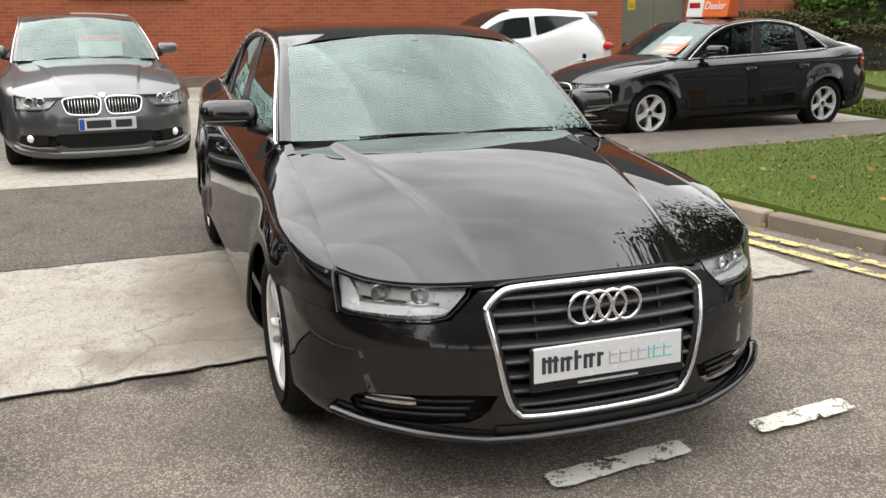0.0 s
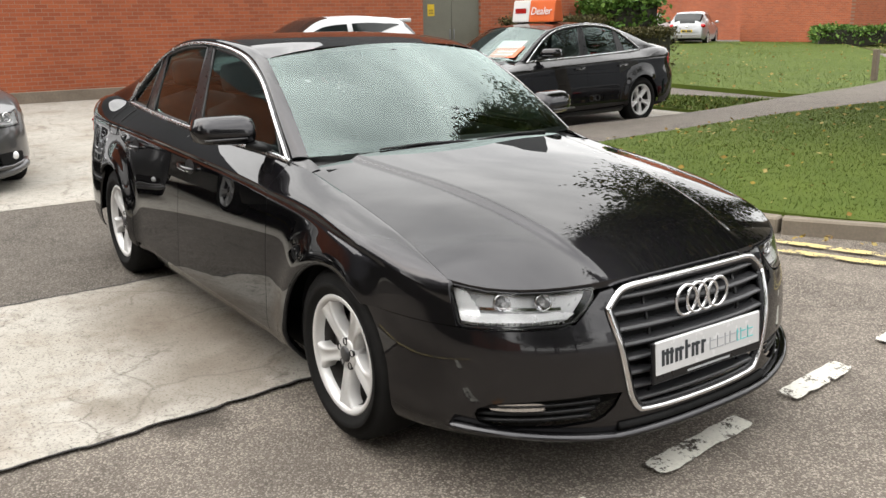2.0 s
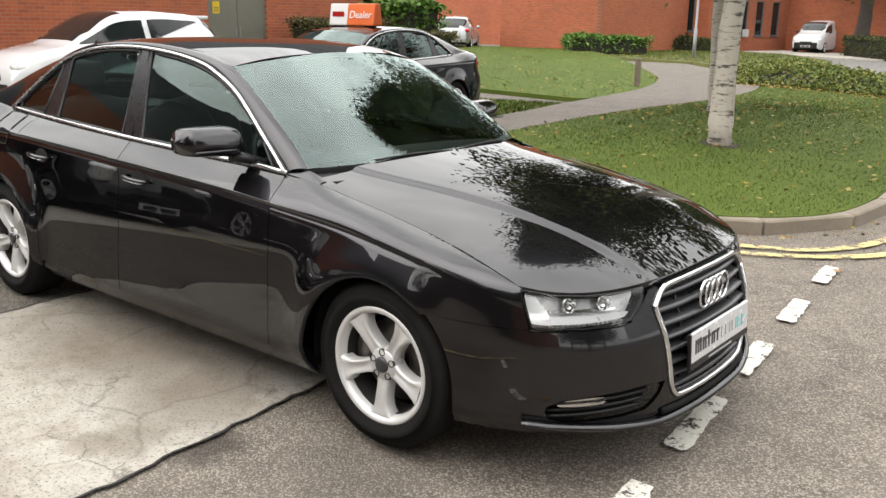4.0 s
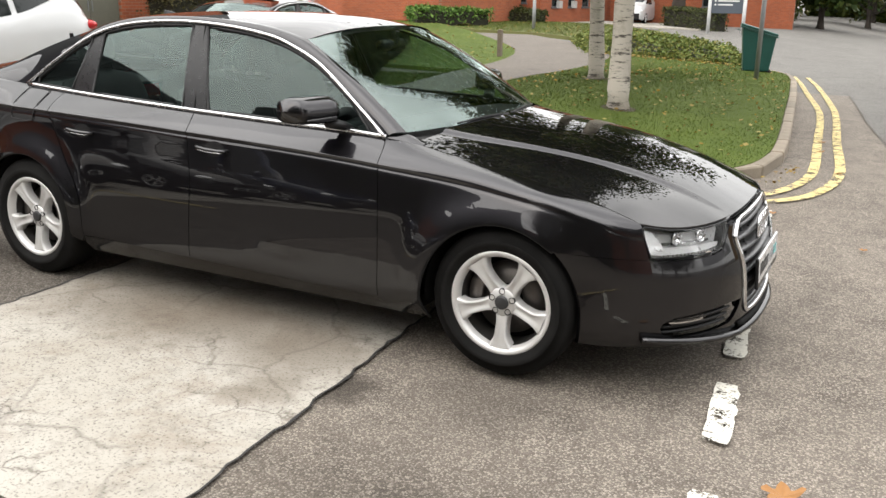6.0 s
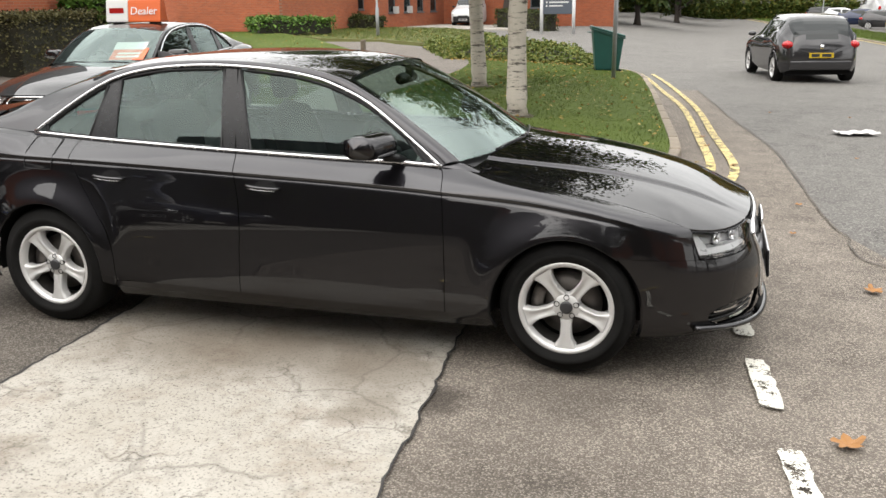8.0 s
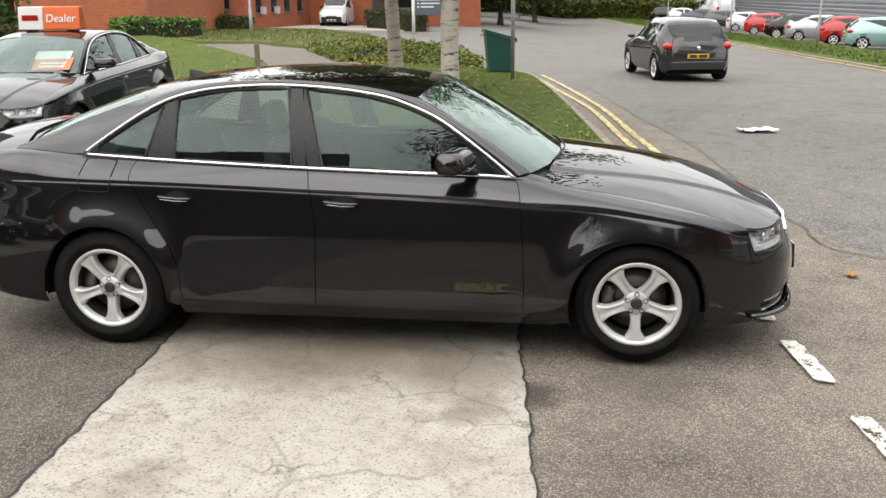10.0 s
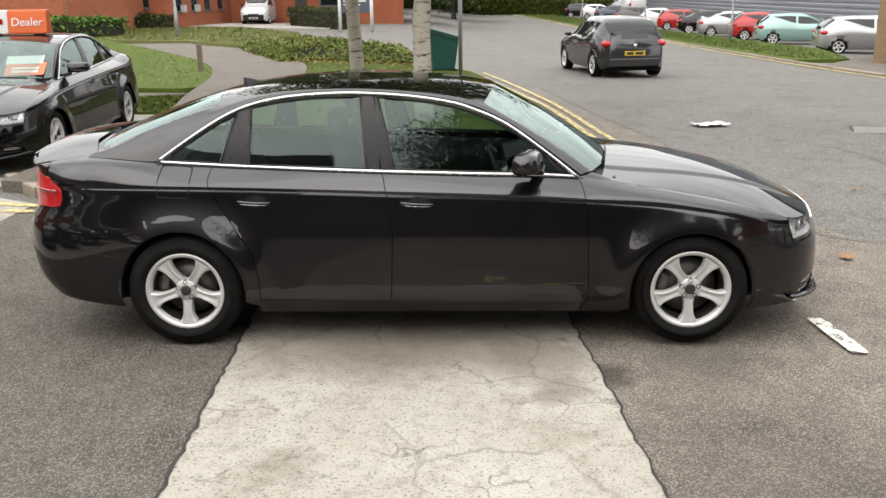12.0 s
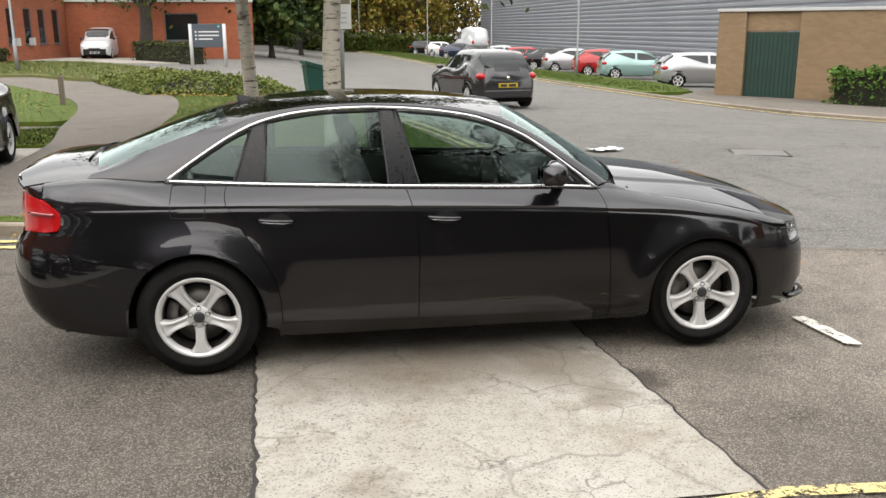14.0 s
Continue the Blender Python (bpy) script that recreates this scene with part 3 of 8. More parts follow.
sheet("yard", [(-14.5, -22), (-14.5, 9.6), (-4.7, 9.0), (-4.7, 3.0), (-3.97, 2.6), (-3.95, -22)], 0.004, M_SLAB, 0.8, "pale concrete parking yard", "parking yard")
sheet("driveway", [(-14.5, 9.6), (-14.5, 15.6), (-9.0, 12.8), (-5.5, 12.4), (-5.2, 9.0), (-5.1, 9.0)], 0.002, M_PATH, 0.8, "brown-grey asphalt drive beside the lawn", "driveway")
for edge, w in ((slab_front, 0.009), (slab_rear, 0.013)):
    out = [(x - w * rng.uniform(0.3, 1.0), y) for x, y in edge] + [(x + w * rng.uniform(0.3, 1.0), y) for x, y in edge[::-1]]
    sheet("tar_joint", out, 0.0085, M_JOINT, 0.5, "ragged black tar joint beside the concrete", "joint")


def ribbon(points, width):
    pts = [np.array(p, float) for p in points]
    left, right = [], []
    for i, p in enumerate(pts):
        d = pts[min(i + 1, len(pts) - 1)] - pts[max(i - 1, 0)]
        n = np.array((-d[1], d[0])) / max(np.linalg.norm(d), 1e-6)
        left.append(tuple(p + n * width / 2))
        right.append(tuple(p - n * width / 2))
    return left + right[::-1]


def marking(name, points, width, material, label, category="road marking"):
    return sheet(name, ribbon(points, width), 0.012, material, 0.6, label, category)


JOINTS = (([(9.0, 0.6), (6.0, 0.95), (3.3, 1.3), (3.0, 2.2), (2.9, 3.0), (2.74, 6.2), (2.3, 9.4), (1.75, 14.0)], 0.016), ([(3.0, 7.7), (3.6, 6.9), (4.9, 6.0), (5.1, 4.2), (5.3, 2.6), (5.7, 0.7)], 0.013))
for line, w in JOINTS:
    path_ = [(x + rng.uniform(-0.010, 0.010), y + rng.uniform(-0.02, 0.02)) for x, y in spline2(line, 9)]
    sheet("tar_joint", ribbon(path_, w), 0.006, M_PATCH, 0.6, "thin dark tar seam in the road", "joint")


# broken white line along the mouth of the side road
def dash_x(y):
    return 2.235 - 0.105 * (y + 0.2)


for y0, y1 in ((-2.62, -2.22), (-1.80, -1.36), (-1.00, -0.47), (-0.16, 0.40), (0.72, 1.20), (1.60, 2.05), (2.50, 2.95)):
    n_, rag = 14, []
    for i in range(n_ + 1):
        rag.append((y0 + (y1 - y0) * i / n_, 0.050 * (0.86 if i in (0, n_) else 1.0) * rng.uniform(0.90, 1.08)))
    sheet("white_dash", [(dash_x(y) - w, y) for y, w in rag] + [(dash_x(y) + w * rng.uniform(0.85, 1.1), y) for y, w in rag[::-1]], 0.012, M_WHITE_LINE, 0.6, "worn white dash of a give-way line on asphalt", "road marking")
outer = spline2([(-4.7, 2.45), (-3.85, 2.28), (-2.2, 2.27), (-0.7, 2.40), (-0.19, 2.48), (0.80, 2.70), (1.50, 2.98), (1.98, 3.4), (2.2, 3.95), (2.27, 5.0), (2.07, 7.2), (1.80, 10.4), (1.42, 13.2), (1.0, 15.9), (0.6, 18.0)], 6)
inner = spline2([(-4.7, 2.75), (-3.96, 2.52), (-2.2, 2.47), (-0.7, 2.58), (-0.35, 2.63), (0.60, 2.88), (1.25, 3.10), (1.68, 3.35), (1.95, 3.95), (2.04, 4.9), (1.88, 7.0), (1.58, 10.4), (1.10, 13.4), (0.65, 16.2), (0.3, 18.0)], 6)
marking("yellow_line", outer, 0.095, M_YELLOW_LINE, "worn yellow no-parking line along the kerb")
marking("yellow_line", inner, 0.095, M_YELLOW_LINE, "worn yellow no-parking line along the kerb")
marking("yellow_line", [(0.3, -2.60), (1.0, -2.50), (1.6, -2.54), (3.0, -2.8)], 0.075, M_YELLOW_LINE, "worn yellow no-parking line along the kerb")
marking("yellow_line", [(-12, -4.6), (-6.5, -4.4), (-3.0, -4.2)], 0.1, M_YELLOW_LINE, "worn yellow bay line on the yard")

KERB_LINE = spline2([(-4.75, 3.55), (-4.45, 3.1), (-3.9, 2.82), (-3.0, 2.68), (-1.6, 2.72), (-0.75, 2.84), (0.2, 3.02), (0.85, 3.30), (1.38, 3.75), (1.66, 4.35), (1.72, 5.3), (1.62, 6.6), (1.32, 9.5), (0.95, 13.0), (0.47, 16.6), (-0.1, 18.0), (-0.9, 18.6)], 6)


def kerb(name, line, up, label, length=0.9, depth=0.13, parent=None):
    """A run of bevelled kerb stones, each its own piece, along a line; the stones lie to the line's left."""
    top = thing(name, label, "kerb", kind="structure")
    pts = [np.array(p, float) for p in line]
    dist = np.concatenate([[0], np.cumsum([np.linalg.norm(pts[i + 1] - pts[i]) for i in range(len(pts) - 1)])])
    count = max(2, int(dist[-1] / length))
    at = [np.array([np.interp(dist[-1] * i / count, dist, [p[a] for p in pts]) for a in (0, 1)]) for i in range(count + 1)]
    r = random.Random(7)
    shared = {}
    for a, b in zip(at[:-1], at[1:]):
        d = b - a
        size = round(float(np.linalg.norm(d)), 1)
        if size not in shared:
            bm = box_bm(-size / 2 + 0.006, size / 2 - 0.006, 0.0, depth, -0.12, up, 0.014, 1)
            me = bpy.data.meshes.new("kerb_stone")
            bm.to_mesh(me)
            bm.free()
            me.materials.append(M_KERB)
            shared[size] = me
        o = new("kerb_stone", shared[size])
        mid = (a + b) / 2
        slope = math.degrees(math.atan2(ground_z(*b) - ground_z(*a), float(np.linalg.norm(d))))
        o.matrix_basis = pose(mid[0], mid[1], ground_z(*mid) + r.uniform(-0.004, 0.004), r.uniform(-0.6, 0.6), -slope, math.degrees(math.atan2(d[1], d[0])) + r.uniform(-0.4, 0.4))
        o.parent = top
    return top


kerb("kerb", KERB_LINE, 0.11, "grey-brown weathered kerb stones round the lawn")
lawn_edge = [(x, y) for x, y in KERB_LINE]


def behind(line, d):
    pts = [np.array(p, float) for p in line]
    out = []
    for i, p in enumerate(pts):
        e = pts[min(i + 1, len(pts) - 1)] - pts[max(i - 1, 0)]
        e = e / np.linalg.norm(e)
        out.append(tuple(p + np.array((-e[1], e[0])) * d))
    return out


PATH_RIGHT = spline2([(-3.0, 2.82), (-3.0, 4.8), (-3.1, 7.0), (-3.3, 10.5), (-3.5, 14.0), (-4.3, 18.6), (-6.8, 23.2), (-10.2, 27.6)], 5)
PATH_LEFT = spline2([(-4.60, 3.2), (-4.62, 8.0), (-5.1, 11.0), (-5.7, 14.8), (-6.8, 18.2), (-8.7, 21.6), (-12.6, 27.0)], 5)
LAWN = behind(KERB_LINE, 0.13) + [(-2.6, 19.2), (-4.2, 18.9)] + [p for p in PATH_RIGHT if p[1] < 18.7][::-1]


def mound(x, y):
    """The lawn lies level with its kerb and swells gently round the birches."""
    return 0.10 + 0.25 * math.exp(-((x + 1.3) / 2.0) ** 2 - ((y - 9.3) / 5.0) ** 2)


sheet("lawn", LAWN, mound, M_TURF, 0.6, "green mown lawn with fallen leaves", "lawn", drop=0.2)
sheet("footpath", PATH_RIGHT + PATH_LEFT[::-1], 0.11, M_PATH, 0.6, "grey-brown asphalt footpath curving across the lawns", "footpath", drop=0.2)
LAWN_2 = [(-5.6, 12.2)] + [p for p in PATH_LEFT if p[1] > 12.4] + [(-15.5, 30.5), (-17.4, 32.7), (-34, 33.0), (-34, 17.5), (-14.6, 15.7), (-9.0, 12.6)]
sheet("lawn", LAWN_2, lambda x, y: 0.09 + 0.014 * soft(y - 20), M_TURF, 0.8, "green mown lawn sloping to the brick building", "lawn", drop=0.4)
WEDGE = [(-4.80, 8.95), (-5.18, 11.3), (-7.4, 10.6), (-7.2, 9.0)]
sheet("lawn", WEDGE, 0.05, M_TURF, 0.5, "small wedge of rough grass beside the yard", "lawn", drop=0.1)
LAWN_3 = [(-13.4, 29.2), (-10.6, 29.0), (-7.0, 26.0), (-6.6, 30.0), (-7.6, 36.0), (-11.5, 42.0), (-16.0, 42.5), (-19.5, 42.5), (-16.9, 33.0)]
sheet("lawn", LAWN_3, 0.12, M_THIN_TURF, 0.9, "strip of thin lawn by the brick building", "lawn", drop=0.3)
sheet("driveway", [(-16.5, 43.5), (-15.0, 50.5), (-8.0, 50.5), (-7.2, 42.6)], 0.05, M_SLAB, 1.0, "pale concrete drive before the building", "driveway", drop=0.2)
FAR_KERB = spline2([(32, 3.0), (20.0, 8.6), (12.9, 13.5), (11.1, 18.2), (10.4, 28.0), (10.0, 40.0), (9.3, 56.0), (7.0, 85.0), (2.0, 125.0)], 5)
kerb("kerb", FAR_KERB, 0.09, "far kerb of pale concrete stones beside the road", 2.4, 0.16)
VERGE = [q for q in behind(FAR_KERB, -0.16) if q[1] > 22.5]
GATE_PAVE = [q for q in behind(FAR_KERB, -0.16) if 2.5 < q[1] < 22.6]
VERGE_LINE = VERGE + [(q[0] + min(3.8, 1.6 + 0.3 * (q[1] - 22.5)), q[1] + 0.5) for q in VERGE[::-1]]
sheet("verge", VERGE_LINE, lambda x, y: 0.09 + 0.05 * smooth01((x - 11.0) / 2.5), M_TURF, 2.0, "strip of grass between road and car park", "verge", drop=0.2)
sheet("pavement", GATE_PAVE + [(q[0] + 3.5, q[1] + 5.0) for q in GATE_PAVE[::-1]], 0.07, M_PATH, 1.5, "brown-grey asphalt pavement before the green gate", "pavement", drop=0.2)
marking("yellow_line", [(x - 0.25, y - 0.1) for x, y in FAR_KERB[2:]], 0.16, M_YELLOW_LINE, "faded yellow line along the far kerb")

# ---- walls and buildings ----
def slab_wall(name, p, q, z0, z1, thick, material, label, parent=None, category="wall", kind="structure"):
    """A straight wall from p to q, its face on the right-hand side of that line."""
    a, b = Vector((*p, 0)), Vector((*q, 0))
    d = b - a
    w = box_bm(0, d.length, 0, thick, z0, z1)
    o = part(name, w, material, parent, label, smooth=False)
    o.matrix_basis = pose(p[0], p[1], 0, 0, 0, math.degrees(math.atan2(d.y, d.x)))
    if parent is None:
        tagged(o, label, category, kind=kind)
    return o


# long brick wall of the yard: its face looks to +x, so its own x runs along the wall
YARD_X = -14.4
slab_wall("wall_west", (YARD_X, -26), (YARD_X, 6.7), 0, 4.7, 0.35, M_BRICK_X, "tall red brick wall of a works building")
slab_wall("wall_west_low", (YARD_X, 6.7), (YARD_X, 10.0), 0, 4.7, 0.35, M_BRICK_X, "red brick wall of a works building")
slab_wall("wall_west_end", (YARD_X, 11.78), (YARD_X, 15.5), 0, 4.7, 0.35, M_BRICK_X, "red brick wall of a works building")
slab_wall("wall_west_lintel", (YARD_X, 10.0), (YARD_X, 11.78), 2.9, 4.7, 0.35, M_BRICK_X, "red brick over the double door")
slab_wall("wall_west_return", (YARD_X, 15.5), (-24.0, 15.5), 0, 4.7, 0.3, M_BRICK_X, "return of the red brick wall")
slab_wall("wall_west_upper", (YARD_X - 0.05, -26), (YARD_X - 0.05, 15.45), 4.703, 7.5, 0.3, M_DARK_CLAD, "dark grey metal cladding above the brick wall")
box("wall_ledge", YARD_X + 0.002, YARD_X + 0.16, -26, 9.9, 0.05, 0.34, M_LEDGE, None, "", 0.015)
tagged(bpy.data.objects["wall_ledge"], "weathered concrete ledge along the foot of the brick wall", "ledge", kind="structure")
door = thing("double_door", "olive-grey steel double door in the brick wall", "door", at=(YARD_X - 0.1, 10.9, 0.12), kind="structure")
for s in (-1, 1):
    leaf = part("door_leaf", box_bm(-0.03, 0.03, min(0.01 * s, 0.86 * s), max(0.01 * s, 0.86 * s), 0, 2.76, 0.006, 1), M_DOOR, door, smooth=False)
    part("door_pull", box_bm(0.03, 0.055, 0.06 * s - 0.012, 0.06 * s + 0.012, 0.95, 1.2, 0.004, 1), M_POST, leaf, smooth=False)
part("door_frame", box_bm(-0.06, 0.05, -0.90, 0.90, 2.765, 2.83, 0.004, 1), M_DOOR, door, smooth=False)
plate = part("warning_sign", box_bm(0.032, 0.036, -0.72, -0.52, 1.52, 1.80, 0.001, 1), M_YELLOW_PLATE, door, "yellow warning sign", smooth=False)
for z in (1.57, 1.61, 1.65):
    part("sign_bar", box_bm(0.0365, 0.038, -0.69, -0.55, z, z + 0.015), M_INK, plate, smooth=False)
board = thing("notice_board", "white notice board high on the brick wall", "sign", at=(YARD_X + 0.03, -1.4, 1.9))
part("board_panel", box_bm(-0.015, 0.015, -0.8, 1.4, -0.04, 0.9, 0.004, 1), M_CARD, board, smooth=False)

# brick office building beyond the lawns
office = thing("office_building", "single-storey red brick office building with white fascia", "building", kind="structure")


def facade(p, q, z1, wins=(), base=-0.3):
    """A brick facade with openings (from, to, sill, head) cut out and framed windows set in them."""
    a, b = Vector((*p, 0)), Vector((*q, 0))
    d = b - a
    turn = math.degrees(math.atan2(d.y, d.x))
    m = pose(p[0], p[1], 0, 0, 0, turn)
    bm = bmesh.new()
    xs = [0.0] + [v for w in wins for v in w[:2]] + [d.length]
    def add(x0, x1, z0, zt):
        if x1 - x0 > 1e-4 and zt - z0 > 1e-4:
            c = bmesh.ops.create_cube(bm, size=1.0)["verts"]
            for v in c:
                v.co = ((x0 + x1) / 2 + v.co.x * (x1 - x0), 0.15 + v.co.y * 0.3, (z0 + zt) / 2 + v.co.z * (zt - z0))
    for i in range(0, len(xs), 2):
        add(xs[i], xs[i + 1], base, z1)
    for x0, x1, sill, head in wins:
        add(x0, x1, base, sill)
        add(x0, x1, head, z1)
    o = part("wall", bm, M_BRICK_X, office, smooth=False)
    o.matrix_basis = m
    for x0, x1, sill, head in wins:
        w = new("window")
        w.parent = office
        w.matrix_basis = m
        t = 0.06
        fr = bmesh.new()
        for u0, u1, v0, v1 in ((x0, x1, sill, sill + t), (x0, x1, head - t, head), (x0, x0 + t, sill + t, head - t), (x1 - t, x1, sill + t, head - t)):
            c = bmesh.ops.create_cube(fr, size=1.0)["verts"]
            for v in c:
                v.co = ((u0 + u1) / 2 + v.co.x * (u1 - u0), 0.06 + v.co.y * 0.08, (v0 + v1) / 2 + v.co.z * (v1 - v0))
        part("frame", fr, M_FRAME_GREY, w, smooth=False)
        part("pane", box_bm(x0 + t, x1 - t, 0.07, 0.085, sill + t, head - t), M_DARKGLASS, w, smooth=False)
        part("sill", box_bm(x0 - 0.05, x1 + 0.05, -0.06, 0.1, sill - 0.07, sill - 0.003, 0.008, 1), M_FRAME_GREY, w, smooth=False)
    f = part("fascia", box_bm(-0.05, d.length + 0.05, -0.12, 0.3, z1, z1 + 0.28, 0.01, 1), M_FASCIA, office, smooth=False)
    f.matrix_basis = m
    return m


A_, B_, C_, D_, E_ = (-22.6, 33.2), (-17.2, 33.2), (-17.2, 43.0), (-16.1, 43.0), (-14.6, 51.0)
facade(A_, B_, 4.4)
facade((-23.5, 43.0), (-19.9, 43.0), 3.6, ((1.0, 2.4, 1.85, 3.0),))
facade((-19.9, 42.9), D_, 3.6, ((2.1, 3.0, 1.22, 3.0),))
facade(D_, E_, 3.6, ((1.2, 2.0, 1.0, 2.9), (3.0, 3.8, 1.0, 2.9), (4.6, 5.4, 1.0, 2.9), (6.3, 7.1, 1.0, 2.9)))
facade(E_, (-3.8, 51.0), 3.35, ((5.6, 7.6, 1.1, 2.7),))
slab_wall("wall", (-17.203, 33.51), (-17.203, 42.88), -0.3, 4.4, 0.3, M_BRICK_X, "", office)
slab_wall("wall", (-22.6, 42.88), (-22.6, 33.51), -0.3, 4.4, 0.3, M_BRICK_X, "", office)
part("roof", box_bm(-22.6, -17.2, 33.2, 43.5, 4.68, 4.8, 0.02, 1), M_FASCIA, office, smooth=False)
part("roof", box_bm(-24.0, -16.1, 43.4, 60.0, 3.88, 4.0, 0.02, 1), M_FASCIA, office, smooth=False)
part("roof", box_bm(-16.098, -3.8, 51.0, 60.0, 3.64, 3.76, 0.02, 1), M_FASCIA, office, smooth=False)
slab_wall("wall_north_far", (-48, 45.0), (-23.6, 45.0), -0.3, 4.6, 0.3, M_BRICK_X, "far red brick wall")
board = part("name_board", box_bm(-22.0, -20.7, 42.94, 42.99, 2.0, 3.1, 0.01, 1), M_SIGN_BLUE, office, "slate sign on the wall", smooth=False)
part("board_bar", box_bm(-21.8, -20.9, 42.932, 42.938, 2.45, 2.6), M_CARD, board, smooth=False)
for x, y in ((-15.75, 44.8), (-15.45, 46.4)):
    v = part("wall_box", box_bm(-0.15, 0.15, -0.12, 0.12, 0.95, 1.35, 0.02, 2), M_FASCIA, office, "white wall box", smooth=False)
    v.matrix_basis = pose(x + 0.12, y, 0, 0, 0, 80)

# grey shed behind the car park: ribbed cladding
shed = thing("warehouse", "long grey ribbed metal warehouse", "building", kind="structure")


def ribbed(name, p, q, z0, z1, pitch, material):
    a, b = Vector((*p, 0)), Vector((*q, 0))
    d = b - a
    n = Vector((d.y, -d.x, 0)).normalized()
    verts, faces, k = [], [], 0
    z = z0
    while z < z1:
        for dz, off in ((0.0, 0.0), (0.30, 0.0), (0.42, 0.045), (0.88, 0.045)):
            for e in (a, b):
                verts.append(e + n * off + Vector((0, 0, z + dz * pitch)))
        z += pitch
    for i in range(len(verts) // 2 - 1):
        faces.append((2 * i, 2 * i + 1, 2 * i + 3, 2 * i + 2))
    return link_mesh(name, verts, faces, material, shed, smooth=False)


ribbed("cladding", (21.0, 104.0), (21.5, 24.0), -1.5, 9.0, 0.30, M_CLAD)
ribbed("pale_cladding", (21.5, 24.0), (46.0, 10.0), 2.6, 9.0, 0.9, M_CLAD_LIGHT)
part("shed_roof", box_bm(21.0, 60.0, 24.0, 104.0, 9.0, 9.3), M_CLAD, shed, smooth=False)

# buff brick wall with a green gate
GW = math.degrees(math.atan2(-1.25, 1.1))
yard_gate = thing("gate_wall", "low buff brick wall with a green steel gate", "wall", at=(13.3, 22.9, -0.62), turn=GW, kind="structure")
part("brick_pier", box_bm(-0.4, 0.55, 0, 0.35, -0.3, 2.9, 0.01, 1), M_BUFF, yard_gate, smooth=False)
part("lintel", box_bm(-0.45, 9.0, -0.05, 0.4, 2.9, 3.0, 0.01, 1), M_FASCIA, yard_gate, smooth=False)
part("over_gate", box_bm(0.55, 2.3, 0.1, 0.3, 2.3, 2.9, 0.005, 1), M_BUFF, yard_gate, smooth=False)
part("brick_panel", box_bm(2.3, 9.0, 0, 0.3, -0.3, 2.9, 0.01, 1), M_BUFF, yard_gate, smooth=False)
part("brick_return", box_bm(-0.4, -0.1, 0.35, 6.0, -0.3, 2.9, 0.01, 1), M_BUFF, yard_gate, smooth=False)
gate = part("gate", box_bm(0.56, 2.29, 0.12, 0.16, 0.05, 2.25, 0.004, 1), M_GATE, yard_gate, "dark green sheet steel gate", smooth=False)
for i in range(13):
    part("gate_rib", box_bm(0.60 + i * 0.135, 0.64 + i * 0.135, 0.10, 0.119, 0.1, 2.2, 0.003, 1), M_GATE, gate, smooth=False)

# plain wall that closes the place behind the camera, with its parapet
slab_wall("wall_south_tall", (-4.0, -17.6), (-14.4, -17.6), -0.5, 9.8, 0.4, M_DARK_CLAD, "plain dark grey clad end wall closing the yard")
slab_wall("wall_south", (34, -21.0), (-14.4, -21.0), -0.5, 4.2, 0.4, M_BRICK_X, "plain red brick wall closing the yard")

# ---- four-ring saloon: the main car, and the black one behind it ----
def smooth_step(a, b, x):
    t = min(max((x - a) / (b - a), 0.0), 1.0)
    return t * t * (3 - 2 * t)


PF, PR, X0F, X0R = 2.5, 4.0, 1.5, -1.55
half_width = hermite([(0.16, 0.835), (0.2, 0.870), (0.25, 0.903), (0.30, 0.913), (0.40, 0.911), (0.52, 0.905), (0.65, 0.893), (0.75, 0.879), (0.82, 0.869), (0.90, 0.860), (1.1, 0.838)])
nose_len = hermite([(0.16, 0.76), (0.2, 0.785), (0.28, 0.787), (0.4, 0.79), (0.5, 0.78), (0.59, 0.748), (0.65, 0.728), (0.70, 0.70), (0.8, 0.62)])
tail_len = hermite([(0.2, 0.62), (0.27, 0.72), (0.35, 0.80), (0.5, 0.85), (0.62, 0.86), (0.70, 0.84), (0.76, 0.80), (0.9, 0.79), (1.0, 0.78), (1.06, 0.80), (1.12, 0.78)])
crease_z = hermite([(-2.25, 0.93), (-1.24, 0.912), (-0.31, 0.882), (0.82, 0.832), (1.36, 0.785), (1.65, 0.735), (1.85, 0.668), (1.95, 0.63), (2.3, 0.50)])
top_z = hermite([(-2.3, 1.0), (-2.1, 1.035), (-1.9, 1.052), (-1.54, 1.022), (-0.5, 0.975), (0.2, 0.95), (0.78, 0.927), (0.92, 0.912), (1.07, 0.886), (1.4, 0.832), (1.69, 0.772), (1.89, 0.712), (1.95, 0.688), (2.05, 0.646), (2.2, 0.585), (2.3, 0.55)])
top_y = hermite([(-2.3, 0.66), (-2.1, 0.70), (-1.9, 0.715), (-1.54, 0.712), (-0.5, 0.757), (0.2, 0.757), (0.78, 0.745), (0.96, 0.738), (1.4, 0.752), (1.69, 0.765), (1.89, 0.775), (1.95, 0.77), (2.3, 0.77)])
hood_z = hermite([(0.9, 0.985), (1.05, 0.966), (1.2, 0.948), (1.4, 0.923), (1.6, 0.888), (1.8, 0.839), (2.0, 0.774), (2.1, 0.734), (2.18, 0.700), (2.26, 0.664)])
deck_z = hermite([(-2.42, 1.0), (-2.34, 1.07), (-2.28, 1.092), (-2.15, 1.112), (-2.0, 1.120), (-1.85, 1.122)])
ROOF_Z = hermite([(-1.3, 1.352), (-1.15, 1.386), (-0.9, 1.412), (-0.5, 1.425), (-0.2, 1.42), (0.1, 1.402), (0.36, 1.366)])
